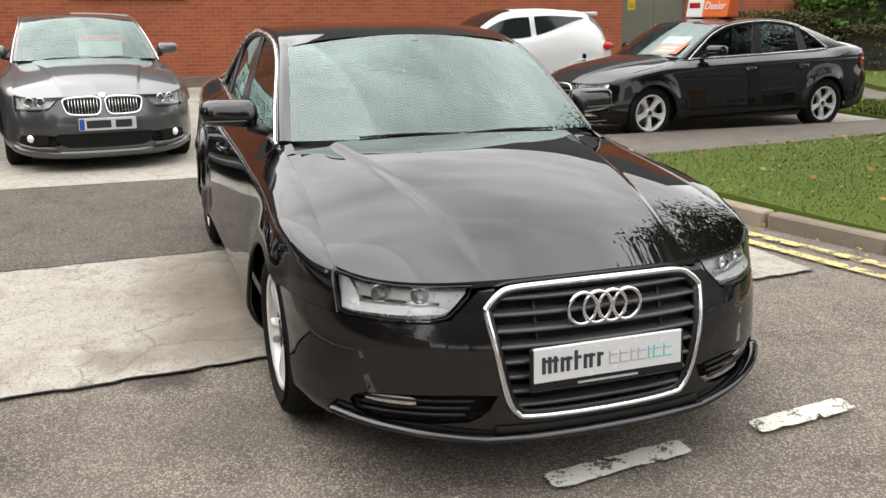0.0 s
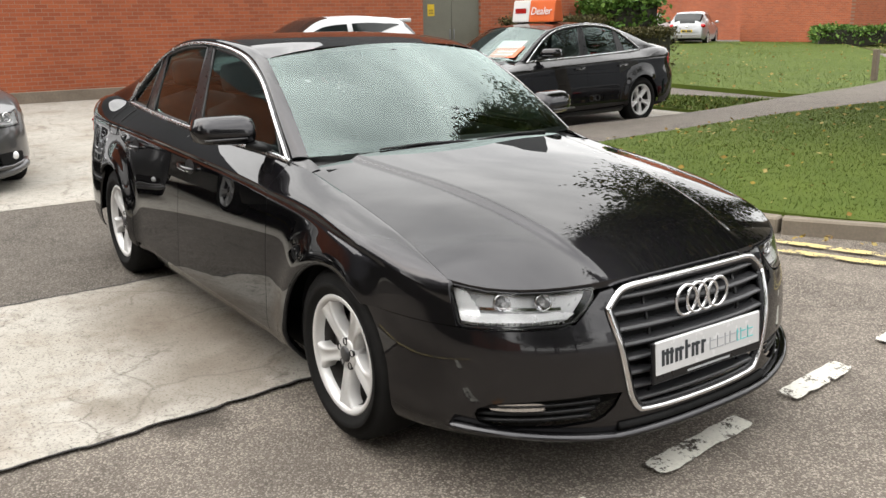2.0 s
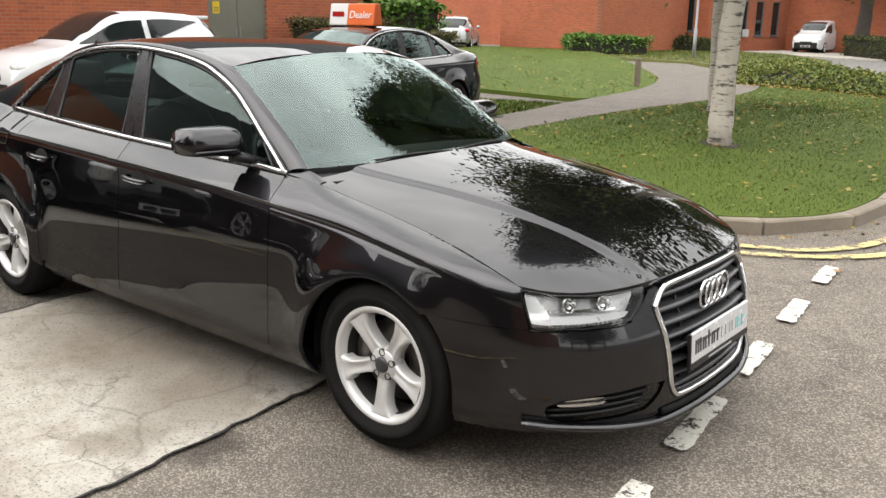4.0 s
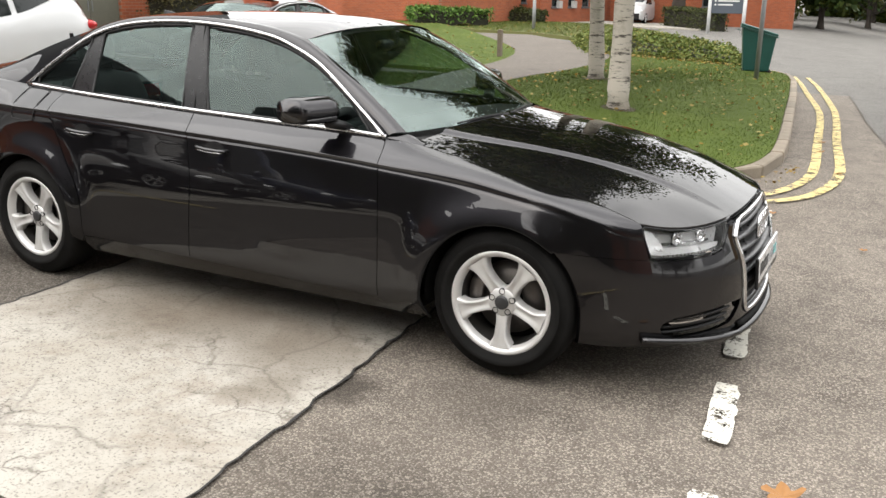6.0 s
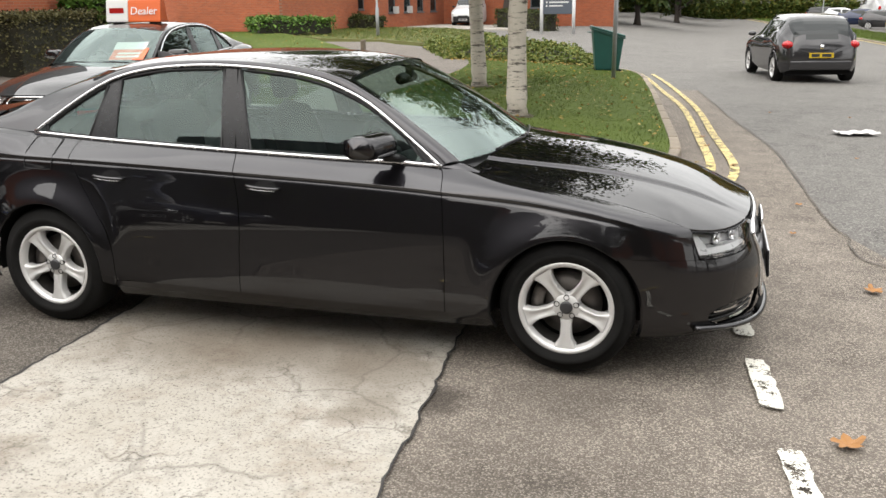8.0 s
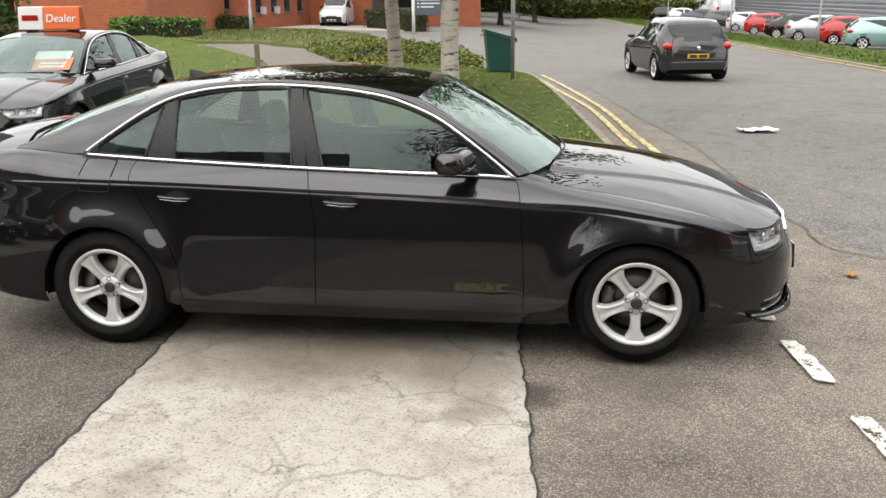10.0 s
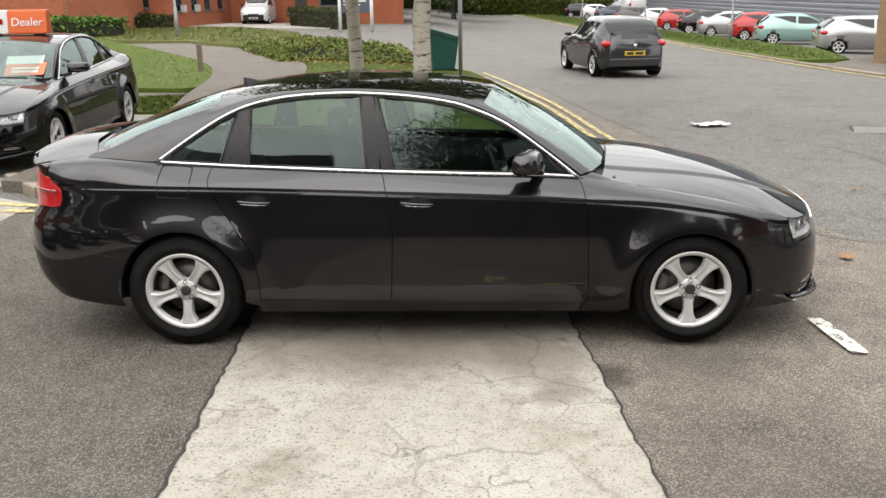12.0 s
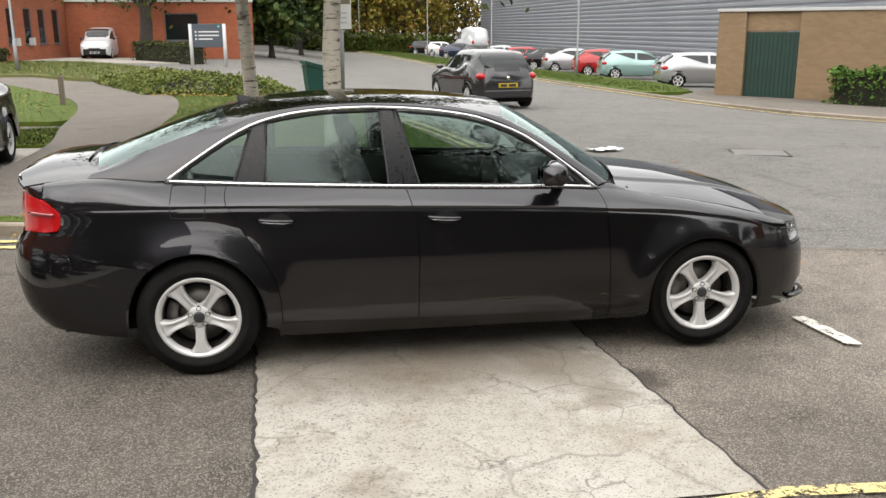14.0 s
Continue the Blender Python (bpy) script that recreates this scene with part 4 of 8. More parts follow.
GUTTER_Z = hermite([(-1.22, 1.312), (-1.1, 1.348), (-0.85, 1.390), (-0.5, 1.405), (-0.15, 1.390), (0.1, 1.360), (0.27, 1.318)])
GUTTER_Y = hermite([(-1.22, 0.545), (-1.1, 0.55), (-0.5, 0.56), (0.1, 0.572), (0.27, 0.59)])


def flare(x, z):
    """The skin swells a little round each wheel arch."""
    out = 0.0
    for cx, cz, fade in ((1.404, 0.309, smooth_step(1.73, 1.56, x)), (-1.404, 0.322, smooth_step(-1.73, -1.56, x))):
        r = math.hypot(x - cx, z - cz)
        out += 0.032 * fade * math.exp(-(max(r - 0.352, 0.0) / 0.10) ** 2) * smooth_step(0.16, 0.34, z)
    return out


def low_y(x, z):
    w = half_width(z) + flare(x, z)
    if x > X0F:
        w *= max(0.0, 1 - ((x - X0F) / nose_len(z)) ** PF) ** (1 / PF)
    elif x < X0R:
        w *= max(0.0, 1 - ((X0R - x) / tail_len(z)) ** PR) ** (1 / PR)
    return w


def side_y(x, z):
    """The flank: upright below the crease, leaning in above it to the belt, bonnet edge or boot edge."""
    zk, zt = crease_z(x), top_z(x)
    if z <= zk:
        return low_y(x, z)
    t = min((z - zk) / (zt - zk), 1.0)
    f = max(smooth_step(0.75, 1.3, x), smooth_step(-1.45, -1.9, x))
    a, b = 1.10 + 0.70 * f, 1.06 + 0.84 * f
    y0 = low_y(x, zk)
    return top_y(x) + max(0.0, y0 - top_y(x)) * max(0.0, 1 - t**a) ** (1 / b)


def hood_surface(x, y):
    ridge = 0.52 - 0.19 * (x - 1.05) / 1.1
    lift = 0.013 * (1 - smooth_step(ridge - 0.006, ridge + 0.024, abs(y))) * smooth_step(2.2, 1.9, x)
    return hood_z(x) - (hood_z(x) - top_z(x)) * min(abs(y) / top_y(x), 1.2) ** 2.4 + lift - 0.007 * (1 - min(abs(y) / top_y(x), 1.0) ** 6)


def deck_surface(x, y):
    return deck_z(x) - (deck_z(x) - top_z(x)) * min(abs(y) / top_y(x), 1.2) ** 2.6


def nose_x(y, z):
    return X0F + nose_len(z) * max(0.0, 1 - (abs(y) / half_width(z)) ** PF) ** (1 / PF)


def tail_x(y, z):
    return X0R - tail_len(z) * max(0.0, 1 - (abs(y) / half_width(z)) ** PR) ** (1 / PR)


class Cap:
    """The nose or tail as a sheet over (u, z): u runs round the plan from the middle, right side positive."""

    def __init__(self, x0, length, p, way, zref):
        self.x0, self.length, self.p, self.way = x0, length, p, way
        th = np.linspace(math.pi / 2, 0, 400)
        w, le = half_width(zref), length(zref)
        x, y = le * np.sin(th) ** (2 / p), w * np.cos(th) ** (2 / p)
        self.th, self.u = th, np.concatenate([[0], np.cumsum(np.hypot(np.diff(x), np.diff(y)))])

    def at(self, u, z, off=0.0):
        a = abs(u)
        th = float(np.interp(a, self.u, self.th))
        w, le = half_width(z), self.length(z)
        x, y = self.x0 + self.way * le * math.sin(th) ** (2 / self.p), w * max(math.cos(th), 0.0) ** (2 / self.p)
        if a > self.u[-1]:
            x = self.x0 - self.way * (a - self.u[-1])
        s = math.sin(th) ** 0.7
        n = Vector((self.way * s, (1 - s), 0)).normalized()
        return Vector((x + n.x * off, -(y + n.y * off) * (1 if u >= 0 else -1), z))

    def of_y(self, y, z):
        th = math.acos(min(1.0, (abs(y) / half_width(z)) ** (self.p / 2)))
        return float(np.interp(th, self.th[::-1], self.u[::-1]))

    def of_x(self, x, z):
        d = (x - self.x0) * self.way
        if d <= 0:
            return float(self.u[-1] - d)
        th = math.asin(min(1.0, (d / self.length(z)) ** (self.p / 2)))
        return float(np.interp(th, self.th[::-1], self.u[::-1]))


NOSE, TAIL = Cap(X0F, nose_len, PF, 1, 0.5), Cap(X0R, tail_len, PR, -1, 0.6)


def facing(bm, inward):
    """Turns all faces of an open sheet so that they look away from inward()."""
    if sum(f.normal.dot(inward(f.calc_center_median())) * f.calc_area() for f in bm.faces) > 0:
        bmesh.ops.reverse_faces(bm, faces=bm.faces[:])


def skin(name, outlines, fn, material, parent, inward, step=0.04, gap=0.0, rim=0.0, label="", steps=None):
    bm = patch_bm(outlines, fn, step, gap, rim, inward, steps)
    bm.normal_update()
    facing(bm, inward)
    return part(name, bm, material, parent, label)


def undercut(x, s):
    """A narrow hollow right below the shoulder crease; s is the height over the crease."""
    return 0.0045 * math.exp(-((s + 0.013) / 0.009) ** 2) * smooth_step(1.75, 1.5, x) * smooth_step(-2.1, -1.8, x)


def flank(sgn, off=0.0):
    """The flank over (x, q): q is the height up to the crease, and above it runs evenly round the shoulder."""
    def at(x, q):
        zk, zt = crease_z(x), top_z(x)
        if q <= zk:
            return Vector((x, sgn * (low_y(x, q) - undercut(x, q - zk) + off), q))
        t = min((q - zk) / (zt - zk), 1.0) * math.pi / 2
        f = max(smooth_step(0.75, 1.3, x), smooth_step(-1.45, -1.9, x))
        a, b = 1.10 + 0.70 * f, 1.06 + 0.84 * f
        y = top_y(x) + max(0.0, low_y(x, zk) - top_y(x)) * max(math.cos(t), 0.0) ** (2 / b)
        return Vector((x, sgn * (y + off), zk + (zt - zk) * math.sin(t) ** (2 / a)))
    return at


CREASE_ROWS = (-0.034, -0.026, -0.019, -0.013, -0.008, -0.004, -0.0015, 0.004, 0.012)


def flank_skin(name, outline, sgn, material, parent, step, gap=0.0, rim=0.0, off=0.0):
    """A panel of the flank, gridded along the shoulder crease so that the crease stays crisp."""
    at = flank(sgn, off)
    low = [(x, z - crease_z(x)) for x, z in (inset2(outline, gap) if gap else outline)]
    bm = patch_bm([low], lambda x, s: at(x, s + crease_z(x)), step, 0.0, rim, into(sgn), cuts=CREASE_ROWS)
    bm.normal_update()
    facing(bm, into(sgn))
    return part(name, bm, material, parent)


def into(sgn):
    return lambda p: Vector((0, -sgn, 0))


def glass_y(x, z):
    d = z - top_z(x)
    return top_y(x) - 0.30 * d - 0.22 * d * d


def wheel(parent, x, y, z, sgn, radius=0.32, rim_r=0.216, spokes=5, detail=True, twist=0.0):
    """A tyre, an alloy rim with tapered spokes, a brake disc and a hub with bolts; sgn is the outer side."""
    w = new("wheel")
    w.parent = parent
    w.matrix_basis = pose(x, y, z, 0, 0, 0 if sgn < 0 else 180) @ Matrix.Rotation(radians(twist), 4, 'Y')
    o = -0.092
    prof = [(rim_r - 0.004, -o), (rim_r + 0.02, -o * 1.08), (radius - 0.055, -o * 1.22), (radius - 0.02, -o * 1.14), (radius - 0.003, -o * 0.9), (radius, -o * 0.4), (radius, o * 0.4), (radius - 0.003, o * 0.9),
            (radius - 0.02, o * 1.14), (radius - 0.055, o * 1.22), (rim_r + 0.050, o * 1.24), (rim_r + 0.046, o * 1.27), (rim_r + 0.030, o * 1.24), (rim_r + 0.022, o * 1.16), (rim_r + 0.008, o * 1.10), (rim_r - 0.004, o)]
    v, f = lathe(prof, 56 if detail else 28)
    link_mesh("tyre", v, f, M_RUBBER, w)
    v, f = lathe([(rim_r - 0.03, 0.09), (rim_r - 0.034, 0.0), (rim_r - 0.026, o * 0.72)], 56 if detail else 28)
    link_mesh("barrel", v, f, M_BARREL, w, "dusty inner rim")
    prof = [(rim_r - 0.026, o * 0.70), (rim_r - 0.022, o * 0.92), (rim_r - 0.014, o * 1.06), (rim_r - 0.002, o * 1.12), (rim_r + 0.008, o * 1.06), (rim_r + 0.003, o * 0.9)]
    v, f = lathe(prof, 56 if detail else 28)
    r_ = link_mesh("rim", v, f, M_ALLOY, w)
    # spokes: a ridge with two flanks that splay toward the rim
    for i in range(spokes):
        a = -math.pi / 2 + 2 * math.pi * i / spokes
        verts, faces = [], []
        rows = 11
        for k in range(rows):
            t = k / (rows - 1)
            rr = 0.045 + (rim_r - 0.022 - 0.045) * t
            wd = 0.0225 + 0.006 * t + 0.030 * max(0, (t - 0.55) / 0.45) ** 2.2 + 0.012 * max(0, (0.3 - t) / 0.3) ** 1.5
            face = o * (0.78 + 0.24 * math.sin(t * 2.0))
            for q, (s, h) in enumerate(((-1.0, 0.050), (-1.0, 0.010), (-0.78, -0.002), (-0.42, 0.0), (0.42, 0.0), (0.78, -0.002), (1.0, 0.010), (1.0, 0.050))):
                if abs(s) == 0.42:
                    h += 0.012 * min(1.0, t * 2.5) * (1 - max(0.0, (t - 0.75) / 0.25))
                verts.append((rr * math.cos(a) - s * wd * math.sin(a), face + h, rr * math.sin(a) + s * wd * math.cos(a)))
        for k in range(rows - 1):
            for q in range(7):
                faces.append((k * 8 + q, k * 8 + q + 1, (k + 1) * 8 + q + 1, (k + 1) * 8 + q))
        link_mesh("spoke", verts, faces, M_ALLOY, w)
    v, f = lathe([(0.0, o * 0.86), (0.055, o * 0.86), (0.062, o * 0.78), (0.066, o * 0.4)], 28)
    link_mesh("hub", v, f, M_ALLOY, w)
    v, f = lathe([(0.0, o * 0.97), (0.022, o * 0.97), (0.029, o * 0.94), (0.031, o * 0.80)], 24)
    link_mesh("cap", v, f, M_GRILLE, w, "grey wheel centre cap")
    v, f = lathe([(0.06, 0.0), (0.155, 0.0), (0.155, 0.02), (0.06, 0.02)], 40)
    link_mesh("brake_disc", v, f, M_DISC, w)
    if detail:
        for i in range(5):
            a = -math.pi / 2 + 2 * math.pi * (i + 0.5) / 5
            v, f = lathe([(0.0, o * 0.84), (0.007, o * 0.84), (0.0085, o * 0.82), (0.013, o * 0.90), (0.015, o * 0.80)], 10)
            link_mesh("bolt", [(p[0] + 0.047 * math.cos(a), p[1], p[2] + 0.047 * math.sin(a)) for p in v], f, M_TRIM, w)
        link_mesh("caliper", *caliper_mesh(), M_DISC, w)
    v, f = lathe([(0.0, 0.03), (rim_r - 0.03, 0.03), (rim_r - 0.03, 0.09)], 32)
    link_mesh("backing_plate", v, f, M_MATT, w)
    return w


def caliper_mesh():
    verts, faces = [], []
    for k in range(9):
        a = radians(150 + 60 * k / 8)
        for r, h in ((0.115, -0.03), (0.172, -0.03), (0.172, 0.03), (0.115, 0.03)):
            verts.append((r * math.cos(a), h, r * math.sin(a)))
    for k in range(8):
        for q in range(4):
            faces.append((k * 4 + q, k * 4 + (q + 1) % 4, k * 4 + 4 + (q + 1) % 4, k * 4 + 4 + q))
    faces += [(3, 2, 1, 0), (32, 33, 34, 35)]
    return verts, faces


def screen_point(u, v):
    """Windscreen: u from base to roof, v across."""
    b = Vector((1.03 - 0.17 * v * v, 0.70 * v, 0.962 - 0.012 * v * v))
    t = Vector((0.34 - 0.07 * v * v, 0.59 * v, 1.371 - 0.053 * v * v))
    p = b.lerp(t, u)
    k = 4 * u * (1 - u) * 0.014
    return p + Vector((k * 0.6, 0, k))


def rear_point(u, v):
    b = Vector((-1.97 + 0.09 * v * v, 0.63 * v, 1.116 - 0.041 * v * v))
    t = Vector((-1.28 + 0.06 * v * v, 0.545 * v, 1.358 - 0.046 * v * v))
    k = 4 * u * (1 - u) * 0.012
    return b.lerp(t, u) + Vector((-k * 0.4, 0, k))


def roof_point(s, v):
    x = (0.34 - 0.07 * v * v) * (1 - s) + (-1.28 + 0.06 * v * v) * s
    return Vector((x, v * GUTTER_Y(x), ROOF_Z(x) - (ROOF_Z(x) - GUTTER_Z(x)) * abs(v) ** 2.6))


SQUARE = [(0, -1), (1, -1), (1, 1), (0, 1)]
DLO_TOP = [(0.78, 0.930), (0.64, 1.04), (0.4, 1.208), (0.2, 1.295), (0.05, 1.335), (-0.2, 1.368), (-0.5, 1.382), (-0.8, 1.366), (-1.02, 1.324), (-1.18, 1.258), (-1.36, 1.150), (-1.54, 1.028)]


def rail_strip(sgn):
    """A-pillar, cant rail and C-pillar between the side windows and the screens and roof."""
    outer = [(x, glass_y(x, z) + 0.004, z) for x, z in spline2(DLO_TOP, 4)]
    outer += [(x, top_y(x), top_z(x)) for x in (-1.62, -1.72, -1.82, -1.93)]
    inner = [tuple(screen_point(u, 1.0)) for u in np.linspace(0, 1, 13)]
    inner += [(x, GUTTER_Y(x), GUTTER_Z(x)) for x in np.linspace(0.22, -1.16, 21)]
    inner += [tuple(rear_point(1 - u, 1.0)) for u in np.linspace(0, 1, 15)]
    n, m = 64, 6
    def even(line):
        pts = np.array(line)
        d = np.concatenate([[0], np.cumsum(np.linalg.norm(np.diff(pts, axis=0), axis=1))])
        return np.array([[np.interp(d[-1] * i / (n - 1), d, pts[:, a]) for a in range(3)] for i in range(n)])
    a, b = even(outer), even(inner)
    verts, faces = [], []
    for i in range(n):
        for j in range(m):
            t = j / (m - 1)
            p = a[i] * (1 - t) + b[i] * t
            k = 4 * t * (1 - t) * 0.016
            verts.append((p[0], sgn * (p[1] + k * 0.8), p[2] + k * 0.6))
    for i in range(n - 1):
        for j in range(m - 1):
            q = (i * m + j, (i + 1) * m + j, (i + 1) * m + j + 1, i * m + j + 1)
            faces.append(q if sgn > 0 else q[::-1])
    return verts, faces


def lower_edge(x0, x1, n=14):
    return [(x0 + (x1 - x0) * i / n, top_z(x0 + (x1 - x0) * i / n)) for i in range(n + 1)]


def saloon(name, label, paint, at=(0, 0, 0), turn=0.0, plate="none", detail=True, style="frame"):
    car = thing(name, label, "car", at=at, turn=turn)
    body = new("body")
    body.parent = car
    FA, RA, FR, RR = (1.404, 0.309), (-1.404, 0.322), 0.349, 0.358
    front_seam = [(1.632, 0.575), (1.80, 0.570), (1.975, 0.562)]
    for sgn in (-1, 1):
        inn = into(sgn)
        a_edge = [(0.765, top_z(0.765)), (0.81, 0.86), (0.828, 0.65), (0.836, 0.45), (0.836, 0.262)]
        b_edge = [(-0.30, top_z(-0.30)), (-0.262, 0.88), (-0.232, 0.67), (-0.238, 0.45), (-0.244, 0.272)]
        c_edge = [(-1.222, top_z(-1.222)), (-1.238, 0.94), (-1.165, 0.80), (-1.075, 0.66), (-1.005, 0.54), (-0.975, 0.42), (-0.968, 0.286)]
        A, B, C = spline2(a_edge, 5), spline2(b_edge, 5), spline2(c_edge, 5)
        # front wing
        o = lower_edge(0.765, 1.928, 20) + seg((1.928, top_z(1.928)), (1.975, 0.562), 4) + spline2(front_seam[::-1], 4)[:-1]
        th0 = math.degrees(math.asin((0.575 - FA[1]) / FR))
        o += arc(FA[0], FA[1], FR, th0, 196, 34) + [(1.0, 0.20), (0.836, 0.20)] + A[::-1][:-1]
        flank_skin("front_wing", o, sgn, paint, body, 0.022, 0.0015, 0.02)
        # doors
        o = A[:-1] + seg(A[-1], B[-1], 14) + B[::-1][:-1] + lower_edge(-0.30, 0.765, 16)[:-1]
        d = flank_skin("front_door", o, sgn, paint, car, 0.03, 0.002, 0.02)
        door_handle(d, sgn, -0.095)
        o = B[:-1] + seg(B[-1], C[-1], 12) + C[::-1][:-1] + lower_edge(-1.222, -0.30, 14)[:-1]
        d = flank_skin("rear_door", o, sgn, paint, car, 0.03, 0.002, 0.02)
        door_handle(d, sgn, -0.98)
        # sill
        o = seg((1.03, 0.186), (1.03, 0.256), 2) + seg((1.03, 0.256), (-0.99, 0.280), 18) + seg((-0.99, 0.280), (-0.99, 0.188), 2) + seg((-0.99, 0.188), (1.03, 0.186), 18)
        skin("sill", [o], flank(sgn, -0.012), paint, body, inn, 0.06, 0.0, 0.03)
        # rear quarter
        th1 = 180 - math.degrees(math.asin((0.60 - RA[1]) / RR))
        seam = [(-1.632, 0.60), (-1.85, 0.635), (-2.0, 0.665), (-2.12, 0.70)]
        o = C[:-1] + [(-0.968, 0.286), (-0.99, 0.25)] + arc(RA[0], RA[1], RR, -8, th1, 36) + spline2(seam, 4)[1:]
        o += [(-2.12, 0.79), (-2.066, 0.80), (-2.048, 0.865), (-2.056, 0.902), (-2.10, 0.932), (-2.15, 0.960), (-2.15, top_z(-2.15))] + lower_edge(-2.15, -1.222, 18)[1:-1]
        flank_skin("rear_quarter", o, sgn, paint, body, 0.024, 0.0015, 0.02)
        if sgn < 0:
            flap = [(-1.485, 0.858), (-1.508, 0.876), (-1.508, 0.982), (-1.485, 0.998), (-1.360, 0.992), (-1.338, 0.976), (-1.338, 0.872), (-1.360, 0.854)]
            flank_skin("fuel_flap", flap, sgn, paint, body, 0.024, 0.0, 0.006, 0.002)
            ring = [flank(sgn, 0.006)(*p) for p in spline2(flap, 3, True)]
            rod("flap_seam", ring, 0.0022, M_TRIM, body, sides=5, closed=True)
        # arch lips and liners
        for (cx, cz), r, a0, a1 in ((FA, FR, th0, 196), (RA, RR, -8, th1)):
            pts = [flank(sgn, -0.009)(cx + r * math.cos(radians(a)), cz + r * math.sin(radians(a))) for a in np.linspace(a0, a1 + (30 if cx > 0 else 0), 40) if cz + r * math.sin(radians(a)) > 0.19]
            rod("arch_lip", pts, 0.0075, M_TRIM, body, sides=6)
            verts, faces = [], []
            for i, a in enumerate(np.linspace(-6, 188, 24)):
                for y in (0.86, 0.60):
                    verts.append((cx + (r + 0.012) * math.cos(radians(a)), sgn * y, cz + (r + 0.012) * math.sin(radians(a))))
            verts.append((cx, sgn * 0.60, cz))
            faces = [(2 * i, 2 * i + 2, 2 * i + 3, 2 * i + 1) for i in range(23)] + [(2 * i + 1, 2 * i + 3, 48) for i in range(23)]
            link_mesh("arch_liner", verts, faces, M_MATT, body)
        # bright window surround
        low = [Vector((x, sgn * (top_y(x) + 0.004), top_z(x) + 0.004)) for x in np.linspace(0.785, -1.545, 40)]
        rod("belt_trim", low, 0.0105, M_SATIN, car, "bright aluminium belt trim", sides=8)
        up = [Vector((x, sgn * (glass_y(x, z) + 0.010), z)) for x, z in spline2(DLO_TOP, 5)]
        rod("window_trim", up, 0.0085, M_SATIN, car, "bright aluminium window surround", sides=8)
        v, f = rail_strip(sgn)
        link_mesh("roof_rail", v, f, paint, body)
        side_windows(car, sgn)
        wing_mirror(car, sgn, paint)
        # scuttle corner between wing, pillar and bonnet
        outer_c = [(x, top_y(x) + 0.001, top_z(x)) for x in (0.768, 0.815, 0.862, 0.91, 0.962)]
        inner_c = [(0.772, 0.742, 0.931), (0.82, 0.722, 0.940), (0.866, 0.703, 0.943), (0.915, 0.700, 0.930), (0.965, 0.700, 0.913)]
        cv = [tuple(Vector(a).lerp(Vector(b), t) + Vector((0, 0, 0.014 * t * (1 - t)))) for a, b in zip(spline2(outer_c, 3), spline2(inner_c, 3)) for t in (0, 0.25, 0.5, 0.75, 1)]
        cf = [(i * 5 + q, i * 5 + 5 + q, i * 5 + 6 + q, i * 5 + 1 + q) for i in range(12) for q in range(4)]
        link_mesh("scuttle_corner", [(a, sgn * b, c) for a, b, c in cv], cf if sgn < 0 else [f[::-1] for f in cf], paint, body)
        base = [(0.78, 0.60), (0.78, 0.735), (0.95, 0.730), (1.00, 0.66), (1.00, 0.60)]
        skin("scuttle_base", [[(x, sgn * y) for x, y in base]], lambda x, y: Vector((x, y, 0.918 - 0.13 * max(x - 0.82, 0.0) - 0.06 * max(abs(y) - 0.66, 0.0))), paint, body, lambda p: Vector((0, 0, -1)), 0.05)
        for (cx, cz), r in ((FA, 0.312), (RA, 0.322)):
            wheel(car, cx, sgn * 0.782, cz + 0.01 if cx > 0 else cz, sgn, 0.322 if cx < 0 else 0.315, detail=detail, twist=0.0)
    # bonnet
    def edge_x(y):
        x = 2.2
        for _ in range(25):
            x = nose_x(y, hood_surface(x, y)) - 0.004
        return x
    ys = np.linspace(-0.772, 0.772, 41)
    front = [(edge_x(y), y) for y in ys]
    side_r = [(x, -top_y(x)) for x in np.linspace(0.905, 1.925, 30)]
    back_e = [(0.91 + 0.10 * (1 - (y / 0.72) ** 2), y) for y in np.linspace(0.72, -0.72, 16)]
    o = side_r + front + [(x, top_y(x)) for x in np.linspace(1.925, 0.905, 30)] + back_e
    skin("bonnet", [o], lambda x, y: Vector((x, y, hood_surface(x, y))), paint, car, lambda p: Vector((0, 0, -1)), 0.022, 0.0035, 0.02, steps=(0.034, 0.008))
    # boot lid: deck and rear face
    ys = np.linspace(-0.66, 0.66, 21)
    rear_e = [(tail_x(y, 1.045) + 0.0, y) for y in ys]
    o = [(-1.90, 0.655), (-1.99, 0.4), (-2.01, 0), (-1.99, -0.4), (-1.90, -0.655)] + [(-2.1, -0.69)] + [(x, y) for x, y in rear_e] + [(-2.1, 0.69)]
    boot = skin("boot_lid", [o], lambda x, y: Vector((x, y, deck_surface(x, y))), paint, car, lambda p: Vector((0, 0, -1)), 0.04, 0.0, 0.015)
    boot["label"] = "boot lid with a lip"
    rod("boot_lip", [(x + 0.010, y, deck_surface(x, y) - 0.008) for x, y in rear_e], 0.009, paint, boot, sides=8)
    um = TAIL.of_y(0.55, 0.9)
    o = seg((-um, 0.72), (um, 0.72), 16) + seg((um, 0.72), (um, 1.05), 4) + seg((um, 1.05), (-um, 1.05), 16) + seg((-um, 1.05), (-um, 0.72), 4)
    skin("boot_panel", [o], lambda u, z: TAIL.at(u, z), paint, boot, lambda p: Vector((1, 0, 0)), 0.05, 0.002, 0.01)
    # gutter below the rear window and above the tail lamps
    o = [(x, -top_y(x) + 0.004) for x in np.linspace(-1.80, -2.14, 8)] + [(x, top_y(x) - 0.004) for x in np.linspace(-2.14, -1.80, 8)]
